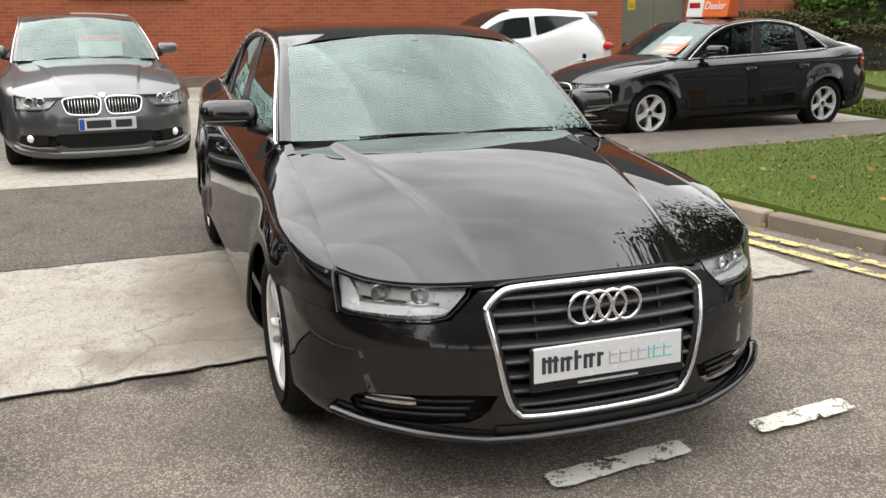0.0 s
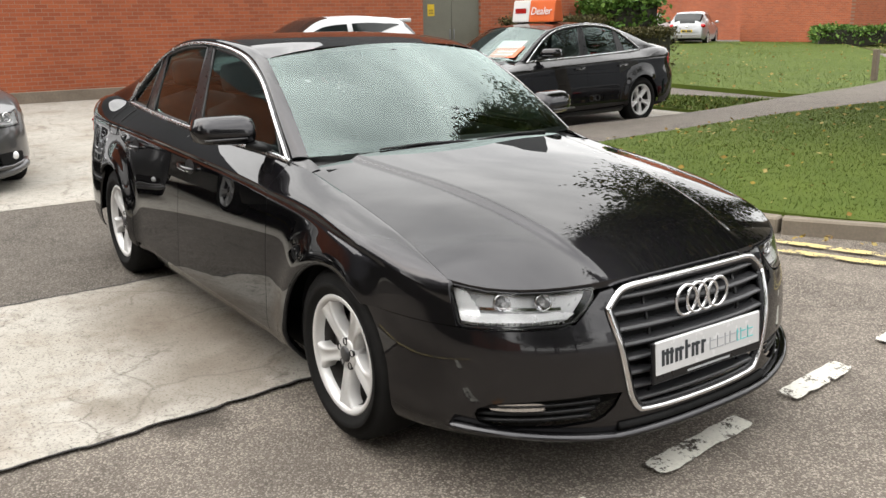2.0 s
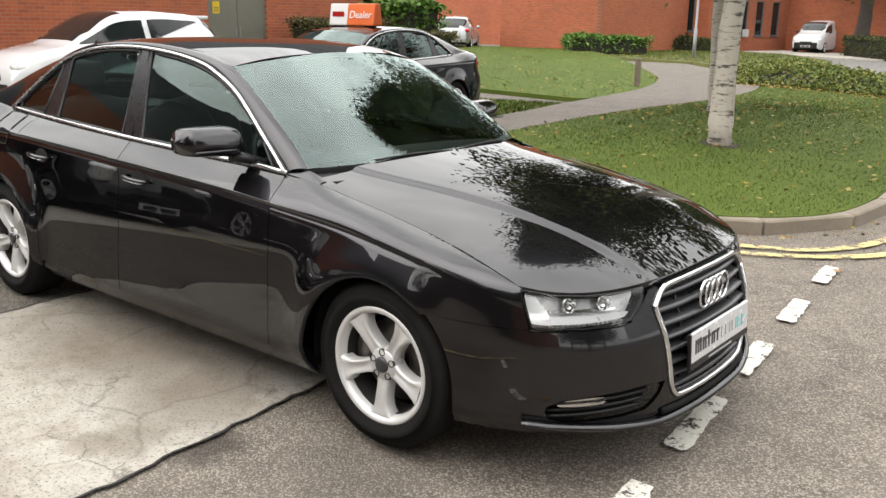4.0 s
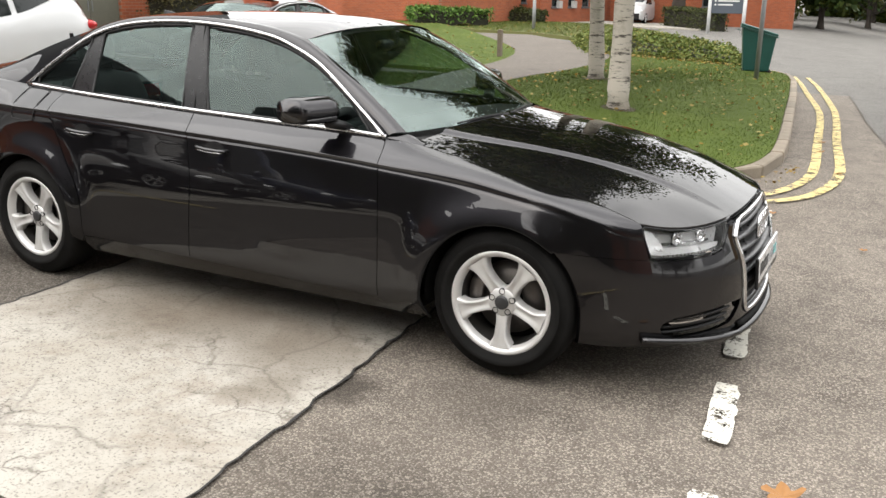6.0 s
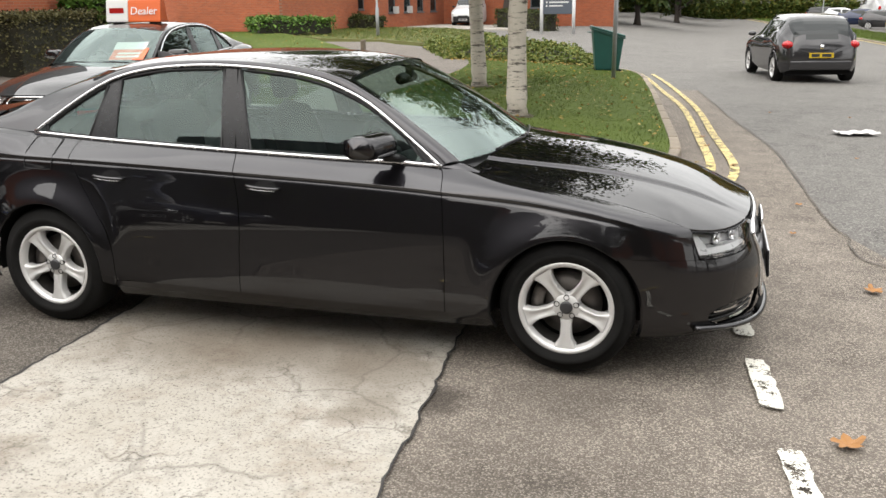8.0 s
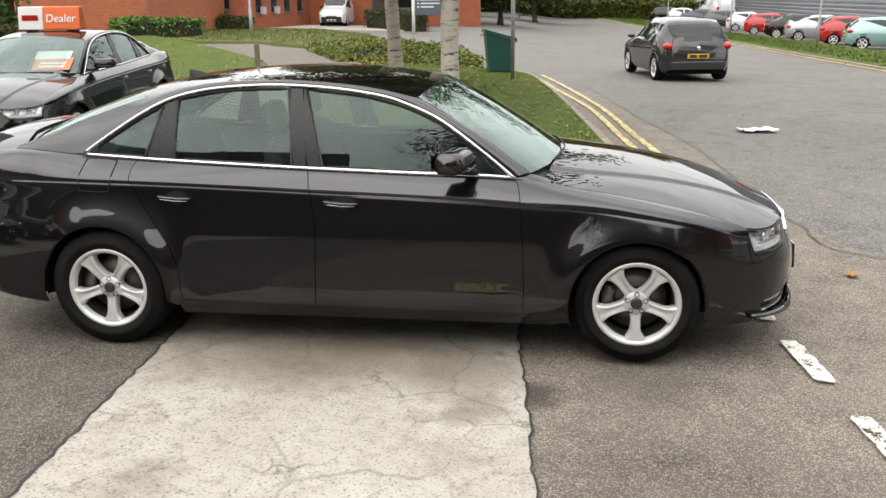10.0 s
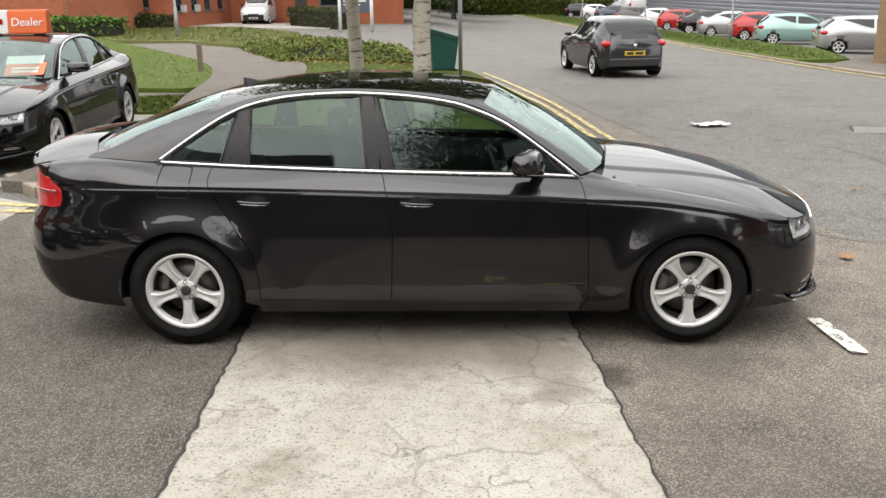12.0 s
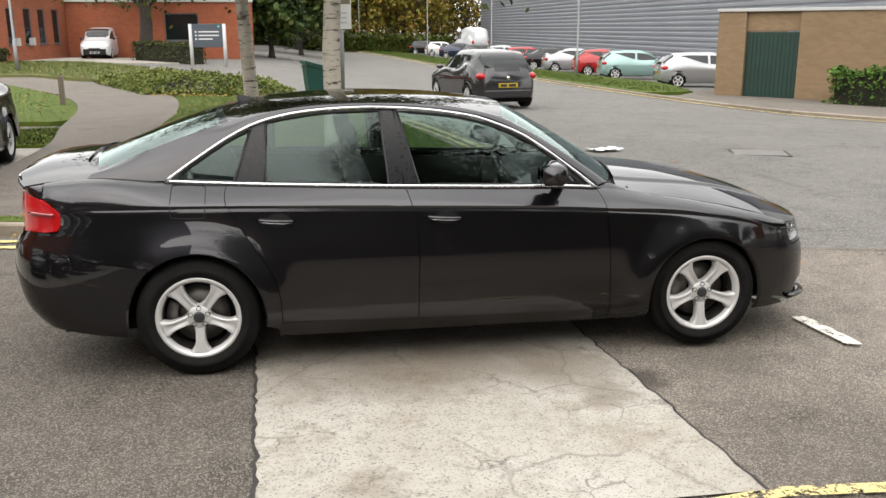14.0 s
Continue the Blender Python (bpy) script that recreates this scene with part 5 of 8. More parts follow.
    skin("boot_gutter", [o], lambda x, y: Vector((x, y, deck_surface(x, y) - 0.012)), paint, body, lambda p: Vector((0, 0, -1)), 0.06)
    for k in (-1, 1):
        u0, u1 = TAIL.of_y(0.53, 0.962), TAIL.of_x(-2.145, 0.962)
        foot = [TAIL.at(u0 + (u1 - u0) * i / 10, 0.972 - 0.012 * i / 10) for i in range(11)]
        head = [(tail_x(y, 1.045) - 0.006, y) for y in (0.53, 0.57, 0.61, 0.64, 0.66)] + [(-2.245, 0.672), (-2.225, 0.680), (-2.205, 0.687), (-2.185, 0.693), (-2.165, 0.698), (-2.145, 0.702)]
        verts, n = [], 9
        for p, (x, y) in zip(foot, head):
            top = Vector((x, y, deck_surface(x, y)))
            for q in range(n):
                t = math.pi / 2 * q / (n - 1)
                c, h = math.cos(t) ** 1.05, math.sin(t) ** 1.11
                verts.append((top.x + (p.x - top.x) * c, k * (y + (abs(p.y) - y) * c), p.z + (top.z - p.z) * h))
        faces = [(i * n + q, i * n + q + 1, (i + 1) * n + q + 1, (i + 1) * n + q) for i in range(10) for q in range(n - 1)]
        link_mesh("boot_corner", verts, faces if k < 0 else [f[::-1] for f in faces], paint, body)
    # deck shoulders between boot lid and quarters
    for sgn in (-1, 1):
        o = [(x, 0.655 + 0.035 * (x + 1.9) / -0.2 if x > -2.1 else 0.69 - 0.0 * x) for x in np.linspace(-1.90, -2.14, 6)] + [(x, top_y(x)) for x in np.linspace(-2.15, -1.86, 8)]
        skin("boot_shoulder", [o], lambda x, y, s=sgn: Vector((x, s * y, deck_surface(x, y))), paint, body, lambda p: Vector((0, 0, -1)), 0.04, 0.001, 0.01)
        # tail lamp
        def tl(x, z):
            return TAIL.of_x(x, z) * -sgn
        pts = [(tl(-2.152, 0.958), 0.958), (tl(-2.10, 0.930), 0.930), (tl(-2.058, 0.900), 0.900), (tl(-2.05, 0.865), 0.865), (tl(-2.068, 0.803), 0.803), (tl(-2.2, 0.79), 0.79)]
        uin = TAIL.of_y(0.56, 0.9) * -sgn
        pts += [(uin, 0.79), (uin, 0.978)]
        lamp = skin("tail_lamp", [spline2(pts, 2, True)], lambda u, z: TAIL.at(u, z, 0.004), M_RED_LENS, car, lambda p, s=sgn: Vector((0.7, -s * 0.7, 0)), 0.04, 0.002, 0.02, "red wrap-round tail lamp")
        rod("light_bar", [TAIL.at(tl(x, 0.885), 0.885, 0.007) for x in np.linspace(-2.075, -2.22, 8)], 0.009, M_RED_DEEP, lamp, "deep red light band", flat=1.0)
        # rear bumper half
        uA = [(TAIL.of_x(RA[0] - math.sqrt(max(RR**2 - (z - RA[1]) ** 2, 0)), z) * -sgn, z) for z in np.linspace(0.24, 0.60, 8)]
        o = uA + [(TAIL.of_x(-1.85, 0.635) * -sgn, 0.635), (TAIL.of_x(-2.0, 0.665) * -sgn, 0.665), (TAIL.of_x(-2.12, 0.70) * -sgn, 0.70), (TAIL.of_x(-2.2, 0.72) * -sgn, 0.715), (0.0, 0.715), (0.0, 0.28), (TAIL.of_x(-2.1, 0.3) * -sgn, 0.28)]
        skin("rear_bumper", [o], lambda u, z: TAIL.at(u, z), paint, body, lambda p, s=sgn: Vector((0.7, -s * 0.5, 0)), 0.045, 0.0015, 0.014)
        # filler below the tail lamp
        o = [(tl(-2.12, 0.70), 0.70), (tl(-2.12, 0.79), 0.79), (uin, 0.785), (uin, 0.715)]
        skin("tail_filler", [o], lambda u, z: TAIL.at(u, z, -0.001), paint, body, lambda p, s=sgn: Vector((0.7, -s * 0.7, 0)), 0.04, 0.001, 0.01)
    # screens and roof
    up = lambda p: Vector((0, 0, -1))
    skin("windscreen", [[(0.0, -1), (1, -1), (1, 1), (0.0, 1)]], lambda u, v: screen_point(u, v), M_SCREEN, car, up, 0.1, steps=(0.1, 0.1), label="clear laminated windscreen").visible_shadow = False
    skin("rear_window", [SQUARE], lambda u, v: rear_point(u, v) - Vector((0, 0, 0.005 * abs(v) ** 4)), M_SIDEGLASS, car, up, 0.1, label="tinted rear window").visible_shadow = False
    skin("roof", [SQUARE], lambda s, v: roof_point(s, v), paint, car, up, 0.1, steps=(0.04, 0.08))
    band = [[(0.0, -1), (0.045, -1), (0.045, 1), (0.0, 1)], [(0.965, -1), (1, -1), (1, 1), (0.965, 1)], [(0.045, -1), (0.965, -1), (0.965, -0.955), (0.045, -0.955)], [(0.045, 0.955), (0.965, 0.955), (0.965, 1), (0.045, 1)]]
    skin("windscreen_border", band, lambda u, v: screen_point(u, v) - Vector((0.003, 0, 0.004)), M_GLOSS_TRIM, car, up, 0.1)
    band = [[(0.0, -1), (0.06, -1), (0.06, 1), (0.0, 1)], [(0.94, -1), (1, -1), (1, 1), (0.94, 1)]]
    skin("rear_window_border", band, lambda u, v: rear_point(u, v) - Vector((0, 0, 0.003)), M_GLOSS_TRIM, car, up, 0.1)
    skin("headliner", [SQUARE], lambda s, v: roof_point(s, v * 0.97) - Vector((0, 0, 0.022)), M_HEADLINER, car, up, 0.2)
    # cowl and wipers
    o = [(0.86, -0.685), (1.0, -0.685), (1.06, 0), (1.0, 0.685), (0.86, 0.685)]
    skin("cowl", [o], lambda x, y: Vector((x, y, 0.935 - 0.025 * (abs(y) / 0.72) ** 2.0)), M_TRIM, car, up, 0.1)
    for y0, y1 in ((-0.62, -0.02), (0.02, 0.66)):
        pts = [screen_point(0.004 + 0.014 * math.sin(math.pi * t), y0 + (y1 - y0) * t) + Vector((0.008, 0, 0.008)) for t in np.linspace(0, 1, 9)]
        rod("wiper", pts, 0.0048, M_TRIM, car, sides=6)
    # shark fin
    verts = [(-1.20, -0.02, 1.368), (-1.20, 0.02, 1.368), (-1.08, 0.012, 1.39), (-1.08, -0.012, 1.39), (-1.205, -0.004, 1.418), (-1.205, 0.004, 1.418), (-1.16, 0.006, 1.412), (-1.16, -0.006, 1.412)]
    link_mesh("aerial", verts, [(0, 1, 5, 4), (1, 2, 6, 5), (2, 3, 7, 6), (3, 0, 4, 7), (4, 5, 6, 7)], M_TRIM, car, "black roof fin aerial")
    front_end(car, body, paint, plate, FA, FR, style)
    cabin(car)
    # underbody
    box("underbody", -2.15, 2.05, -0.60, 0.60, 0.19, 0.24, M_MATT, body)
    box("floor_pan", -0.97, 0.98, -0.80, 0.80, 0.19, 0.25, M_MATT, body)
    return car


def door_handle(door, sgn, x0):
    z0 = 0.815 if x0 > -0.5 else 0.828
    pts = [Vector((x0 - 0.095 + 0.19 * t, sgn * (side_y(x0, z0) + 0.006 + 0.030 * math.sin(math.pi * min(max((t - 0.0) / 1.0, 0), 1)) ** 0.5), z0 + 0.008 - 0.012 * t)) for t in np.linspace(0, 1, 12)]
    rod("handle", pts, [0.008] + [0.0125] * 10 + [0.008], door.data.materials[0], door, flat=0.8)
    # flat black oval on the skin paints the shade of the grip's hollow
    verts, faces = [], []
    for i in range(17):
        a = math.pi * i / 16
        px, pz = x0 + 0.012 + 0.060 * math.cos(2 * a), z0 + 0.002 + 0.036 * math.sin(2 * a)
        verts.append((px, sgn * (side_y(px, pz) + 0.0015), pz))
    verts.pop()
    faces = [tuple(range(16))]
    link_mesh("handle_shade", verts, faces, M_TRIM, door)
    # thin bright rod stands in for the highlight along the handle's lower edge
    rod("handle_glint", [p + Vector((0, sgn * 0.0105, -0.008)) for p in pts[1:-1]], 0.0012, M_SATIN, door, "thin bright line for the handle's highlight", sides=6)


def side_windows(car, sgn):
    inn = into(sgn)
    top = hermite(sorted((x, z) for x, z in DLO_TOP))

    def g(off):
        return lambda x, z: Vector((x, sgn * (glass_y(x, z) + off), z))

    def window(a0, a1, b0, b1, m=0.02):
        """Outline between a front edge a0 (foot) to a1 (head) and a rear edge b0 to b1, under the window line."""
        heads = [(x, top(x) - m) for x in np.linspace(a1, b1, 14)]
        feet = [(x, top_z(x) + m * 0.6) for x in np.linspace(b0, a0, 10)]
        return heads + feet
    panes = (("front_window", window(0.70, 0.60, -0.215, -0.315)), ("rear_window_pane", window(-0.375, -0.41, -1.03, -1.02)), ("quarter_window", window(-1.19, -1.10, -1.47, -1.46)))
    for n_, o in panes:
        skin(n_, [o], g(-0.006), M_SIDEGLASS, car, inn, 0.1, label="dark tinted side glass").visible_shadow = False
    borders = []
    for _, o in panes:
        borders.append([Vector(g(-0.002)(*p)) for p in o])
    for b in borders:
        rod("window_seal", b, 0.009, M_TRIM, car, sides=6, closed=True)
    for nm, o in (("b_pillar", [(-0.317, top(-0.317)), (-0.408, top(-0.408)), (-0.375, top_z(-0.375)), (-0.215, top_z(-0.215))]),
                  ("c_divider", [(-1.02, top(-1.02)), (-1.10, top(-1.10)), (-1.19, top_z(-1.19)), (-1.03, top_z(-1.03))]),
                  ("mirror_corner", [(0.78, top_z(0.78)), (0.60, top(0.60)), (0.70, top_z(0.70) + 0.01), (0.66, top_z(0.66))])):
        skin(nm, [o], g(0.0), M_GLOSS_TRIM, car, inn, 0.06, label="gloss black pillar cover")
    rod("pillar_gap", [g(0.002)(-0.335, top(-0.335)), g(0.002)(-0.296, top_z(-0.296))], 0.004, M_MATT, car, sides=5)


def wing_mirror(car, sgn, paint):
    m = new("wing_mirror")
    m.parent = car
    m.matrix_basis = pose(0.515, sgn * 0.905, 1.032) @ Matrix.Diagonal((1.15, 1.08, 1.1, 1.0))
    verts, faces, n, k = [], [], 20, 14
    for i in range(k + 1):
        t = i / k
        y = sgn * (-0.115 + 0.235 * t)
        r = (1 - abs(2 * t - 1) ** 5.0) ** (1 / 3.2)
        for j in range(n):
            a = 2 * math.pi * j / n
            ca, sa = math.cos(a), math.sin(a)
            dx = 0.075 * r * math.copysign(abs(ca) ** 0.62, ca) * (0.72 + 0.28 * (1 - max(sa, 0.0)))
            dz = 0.064 * r * math.copysign(abs(sa) ** 0.55, sa) * (1.0 - 0.20 * t if sa > 0 else 0.80)
            if dx < 0:
                dx *= 0.75
            verts.append((dx - 0.05 * t, y, dz + 0.012 * t))
    for i in range(k):
        for j in range(n):
            faces.append((i * n + j, i * n + (j + 1) % n, (i + 1) * n + (j + 1) % n, (i + 1) * n + j))
    link_mesh("shell", verts, faces, paint, m)
    link_mesh("foot", *tube([(0.06, -sgn * 0.185, -0.085), (0.045, -sgn * 0.13, -0.06), (0.02, -sgn * 0.07, -0.045)], [0.030, 0.028, 0.030], 10, flat=0.7), M_TRIM, m)
    rod("repeater", [(0.066 - 0.02 * t, sgn * (-0.06 + 0.16 * t), -0.018) for t in np.linspace(0, 1, 6)], 0.004, M_GRILLE, m, "slim indicator strip", sides=6)
    link_mesh("mirror_glass", [(-0.062 - 0.05 * t, sgn * (-0.075 + 0.14 * t), z) for t, z in ((0, -0.028), (1, -0.025), (1, 0.042), (0, 0.038))], [(0, 1, 2, 3)], M_CHROME, m)


GRILLE = [(0.0, 0.662), (0.20, 0.660), (0.295, 0.655), (0.335, 0.640), (0.372, 0.605), (0.376, 0.585), (0.362, 0.50), (0.333, 0.36), (0.312, 0.300), (0.290, 0.272), (0.25, 0.260), (0.0, 0.256)]


def front_end(car, body, paint, plate, FA, FR, style):
    inw = lambda p: Vector((-1, 0, 0))
    skew = lambda s: (lambda p: Vector((-0.8, -s * 0.6, 0)))

    def pt(y, z):
        return (NOSE.of_y(y, z), z)
    for sgn in (-1, 1):
        k = -sgn
        fl = lambda pts: [(u * k, z) for u, z in pts]
        arch = [(NOSE.of_x(FA[0] + math.sqrt(max(FR**2 - (z - FA[1]) ** 2, 0)), z), z) for z in np.linspace(0.29, 0.575, 9)]
        arch_low = [(NOSE.of_x(FA[0] + math.sqrt(max(FR**2 - (z - FA[1]) ** 2, 0)), z), z) for z in np.linspace(0.205, 0.29, 4)]
        lamp_low = [(NOSE.of_x(1.975, 0.562), 0.562), pt(0.76, 0.556), pt(0.64, 0.553), pt(0.53, 0.556), pt(0.485, 0.566)]
        lamp_in = [pt(0.455, 0.592), pt(0.420, 0.626), pt(0.392, 0.650)]
        g_side = [pt(y, z) for y, z in GRILLE[2:8]]
        intake_top = [pt(0.352, 0.335), pt(0.45, 0.342), pt(0.60, 0.338), pt(0.72, 0.328), pt(0.752, 0.31), pt(0.757, 0.29)]
        intake_low = [pt(0.757, 0.29), pt(0.745, 0.262), pt(0.70, 0.246), pt(0.55, 0.244), pt(0.44, 0.250), pt(0.405, 0.265), pt(0.375, 0.29), pt(0.352, 0.335)]
        g_mid = pt(0.318, 0.318)
        upper = arch + [(NOSE.of_x(1.80, 0.57), 0.570)] + lamp_low + lamp_in + [pt(0.345, 0.656)] + [pt(0.34, 0.638)] + [pt(y, z) for y, z in GRILLE[4:8]] + [g_mid] + intake_top
        lower = arch_low + intake_low + [g_mid] + [pt(y, z) for y, z in GRILLE[8:]] + [(0.0, 0.205)] + seg((0.0, 0.205), arch_low[0], 16)[1:]
        half = NOSE.at
        if style == "kidney":
            upper = arch + [(NOSE.of_x(1.80, 0.57), 0.570)] + lamp_low + lamp_in + [pt(0.345, 0.662), (0.0, 0.668), (0.0, 0.318), g_mid] + intake_top
            lower = arch_low + intake_low + [g_mid, (0.0, 0.318), (0.0, 0.205)] + seg((0.0, 0.205), arch_low[0], 16)[1:]
        skin("front_bumper", [fl(upper), fl(lower)], lambda u, z: half(u, z), paint, body, skew(sgn), 0.025, 0.0, 0.02)
        # air intake with its fins and fog lamp
        hole = intake_top[:-1] + intake_low[:-1]
        intake = skin("air_intake", [fl(hole)], lambda u, z: half(u, z, -0.055), M_MATT, car, skew(sgn), 0.05, 0.0, 0.0, "black lower air intake")
        for z in (0.312, 0.288, 0.266):
            rod("fin", [half(NOSE.of_y(y, z) * k, z, -0.022) for y in np.linspace(0.40 + (0.335 - z) * 0.6, 0.745, 12)], 0.0065, M_TRIM, intake, sides=6)
        fog = new("fog_lamp")
        fog.parent = car
        pts = [pt(0.715, 0.300), pt(0.70, 0.318), pt(0.60, 0.322), pt(0.585, 0.308), pt(0.60, 0.296)]
        skin("lens", [fl(spline2(pts, 4, True))], lambda u, z: half(u, z, -0.008), M_LENS, fog, skew(sgn), 0.05)
        skin("reflector", [fl(spline2(pts, 4, True))], lambda u, z: half(u, z, -0.018), M_CHROME, fog, skew(sgn), 0.02)
        # headlamp
        top_pts = []
        for y in (0.40, 0.46, 0.54, 0.62, 0.70, 0.765):
            x = 2.1
            for _ in range(25):
                x = nose_x(y, hood_surface(x, y))
            top_pts.append(pt(y, hood_surface(x, y) - 0.004))
        outer = [(NOSE.of_x(1.932, 0.686), 0.686), (NOSE.of_x(1.953, 0.63), 0.63), (NOSE.of_x(1.978, 0.567), 0.567)]
        ol = top_pts + outer + [pt(0.76, 0.560), pt(0.64, 0.557), pt(0.53, 0.560), pt(0.485, 0.570), pt(0.455, 0.596), pt(0.420, 0.630)]
        lamp = new("headlamp")
        lamp.parent = car
        skin("lens", [fl(ol)], lambda u, z: half(u, z, 0.0), M_LENS, lamp, skew(sgn), 0.04, 0.002, 0.0, "clear headlamp lens").visible_shadow = False
        skin("housing", [fl(ol)], lambda u, z: half(u, z, -0.042 - 0.012 * min(max((z - 0.57) / 0.1, 0), 1)), M_LAMP_DARK, lamp, skew(sgn), 0.03)
        rim_line = [half(u * k, z, -0.006) for u, z in inset2(ol, 0.004)]
        rod("bezel", rim_line, 0.004, M_GLOSS_TRIM, lamp, sides=6, closed=True)
        # light guide: along the foot and up the outer end
        guide = [pt(0.475, 0.592), pt(0.50, 0.582), pt(0.60, 0.577), pt(0.74, 0.577), (NOSE.of_x(1.984, 0.580), 0.580), (NOSE.of_x(1.946, 0.670), 0.672), (NOSE.of_x(1.985, 0.664), 0.664), (NOSE.of_x(2.022, 0.618), 0.616), pt(0.72, 0.600), pt(0.60, 0.597), pt(0.50, 0.597)]
        skin("light_guide", [fl(guide)], lambda u, z: half(u, z, -0.010 - 0.65 * min(max(z - 0.577, 0.0), 0.028) - 0.06 * max(z - 0.605, 0.0)), M_LAMP_WHITE, lamp, skew(sgn), 0.012, 0.0, 0.006, "white daytime light guide")
        for i in range(16):
            y = 0.515 + 0.0145 * i
            rod("lamp_tooth", [half(NOSE.of_y(y, z) * k, z, -0.013) for z in (0.569, 0.577)], 0.0035, M_LAMP_BACK, lamp, sides=5)
        shelf = [pt(0.50, 0.600), pt(0.60, 0.602), pt(0.72, 0.606), pt(0.745, 0.612), pt(0.72, 0.616), pt(0.60, 0.612), pt(0.50, 0.608)]
        skin("lamp_shelf", [fl(shelf)], lambda u, z: half(u, z, -0.040), M_CHROME, lamp, skew(sgn), 0.03, 0.0, 0.01)
        for y, z, r in ((0.664, 0.632, 0.027), (0.556, 0.630, 0.027)):
            c = half(NOSE.of_y(y, z) * k, z, -0.020)
            prof = [(r * 1.06, -0.012), (r, 0.0), (r * 0.94, -0.008), (r * 0.7, -0.019), (r * 0.35, -0.026), (0.0, -0.028)]
            v, f = lathe(prof, 24, 'X')
            b = link_mesh("reflector", v, f, M_CHROME, lamp)
            b.matrix_basis = Matrix.Translation(c) @ Matrix.Rotation(radians(-sgn * -18), 4, 'Z')
            v, f = lathe([(0.0, -0.008), (r * 0.22, -0.012), (r * 0.32, -0.020), (r * 0.34, -0.028)], 16, 'X')
            b = link_mesh("bulb", v, f, M_LAMP_BACK, lamp)
            b.matrix_basis = Matrix.Translation(c) @ Matrix.Rotation(radians(-sgn * -18), 4, 'Z')
    if style == "kidney":
        kidney_front(car, body, pt)
        return
    # grille
    grille = new("grille")
    grille.parent = car
    ring = [pt(y, z) for y, z in GRILLE]
    loop = ring + [(-u, z) for u, z in ring[1:-1][::-1]]
    skin("backing", [loop], lambda u, z: NOSE.at(u, z, -0.05), M_MATT, grille, inw, 0.05)
    soft_loop = spline2([(u, z) for u, z in loop], 3, True)
    rod("surround", [NOSE.at(u, z, 0.002) for u, z in soft_loop], 0.0105, M_CHROME, grille, "polished chrome grille surround", sides=8, closed=True)
    rod("inner_frame", [NOSE.at(u * 0.965, 0.459 + (z - 0.459) * 0.95, -0.01) for u, z in soft_loop], 0.012, M_GLOSS_TRIM, grille, sides=6, closed=True)
    edge_at = hermite([(0.256, 0.27), (0.30, 0.312), (0.36, 0.333), (0.5, 0.362), (0.585, 0.374), (0.62, 0.355), (0.655, 0.30)])
    for z in (0.625, 0.578, 0.531, 0.484, 0.437, 0.390, 0.343, 0.296):
        w = edge_at(z) - 0.012
        verts, faces = [], []
        for i in range(17):
            u = (i / 8 - 1) * NOSE.of_y(w, z)
            for dz, off in ((0.010, -0.045), (0.006, -0.012), (0.0, -0.002), (-0.007, -0.006), (-0.010, -0.045)):
                verts.append(NOSE.at(u, z + dz, off))
        for i in range(16):
            for q in range(4):
                faces.append((i * 5 + q, (i + 1) * 5 + q, (i + 1) * 5 + q + 1, i * 5 + q + 1))
        link_mesh("slat", verts, faces, M_GRILLE, grille)
    for y in (-0.22, 0.22):
        rod("upright", [NOSE.at(NOSE.of_y(abs(y), z) * (1 if y < 0 else -1), z, -0.03) for z in (0.28, 0.4, 0.52, 0.64)], 0.006, M_TRIM, grille, sides=6)
    for i in range(4):
        c = Vector((NOSE.at(0, 0.583).x + 0.012, (i - 1.5) * 0.0515, 0.583))
        rod("ring", [c + Vector((0, 0.048 * math.cos(a), 0.050 * math.sin(a))) for a in np.linspace(0, 2 * math.pi, 33)[:-1]], 0.0065, M_CHROME, grille, "chrome badge ring", sides=8, closed=True)
    box("badge_bar", 2.215, 2.225, -0.12, 0.12, 0.575, 0.590, M_TRIM, grille)
    # lip and lower slot
    lip = [(0.80, 0.252), (0.70, 0.236), (0.55, 0.216), (0.40, 0.198), (0.36, 0.196), (0.2, 0.199), (0.0, 0.200)]
    lp = spline2(lip, 5)
    run = [NOSE.at(NOSE.of_y(y, z), z, 0.014) for y, z in lp]
    run += [NOSE.at(-NOSE.of_y(y, z), z, 0.014) for y, z in lp[::-1][1:]]
    rod("front_lip", run, 0.024, paint, body, sides=10, flat=0.6)
    rod("lower_slot", [NOSE.at(u, 0.222, 0.002) for u in np.linspace(-NOSE.of_y(0.36, 0.22), NOSE.of_y(0.36, 0.22), 21)], 0.012, M_MATT, body, sides=6, flat=1.2)
    if plate != "none":
        p = new("plate")
        p.parent = car
        x = NOSE.at(0, 0.43).x + 0.012
        p.matrix_basis = pose(x, 0, 0.432, 0, -4, 0)
        part("plate_board", box_bm(-0.006, 0.006, -0.26, 0.26, -0.0555, 0.0555, 0.004, 1), M_PLATE, p, "white display plate", smooth=False)
        part("plate_holder", box_bm(-0.010, 0.004, -0.268, 0.268, -0.082, 0.055, 0.004, 1), M_GLOSS_TRIM, p, "black plate holder", smooth=False)
        # plain strokes in the colours of the trade mark
        y = -0.232
        for width, mat_, thick in ((0.055, M_INK, 0.052), (0.04, M_INK, 0.046), (0.024, M_INK, 0.062), (0.04, M_INK, 0.046), (0.022, M_INK, 0.046)):
            for a in np.arange(y, y + width - 0.010, 0.0195):
                box("stroke", 0.0062, 0.0075, a, a + 0.012, -0.026, -0.026 + thick, mat_, p)
            box("stroke", 0.0062, 0.0078, y, y + width, 0.008, 0.018, mat_, p)
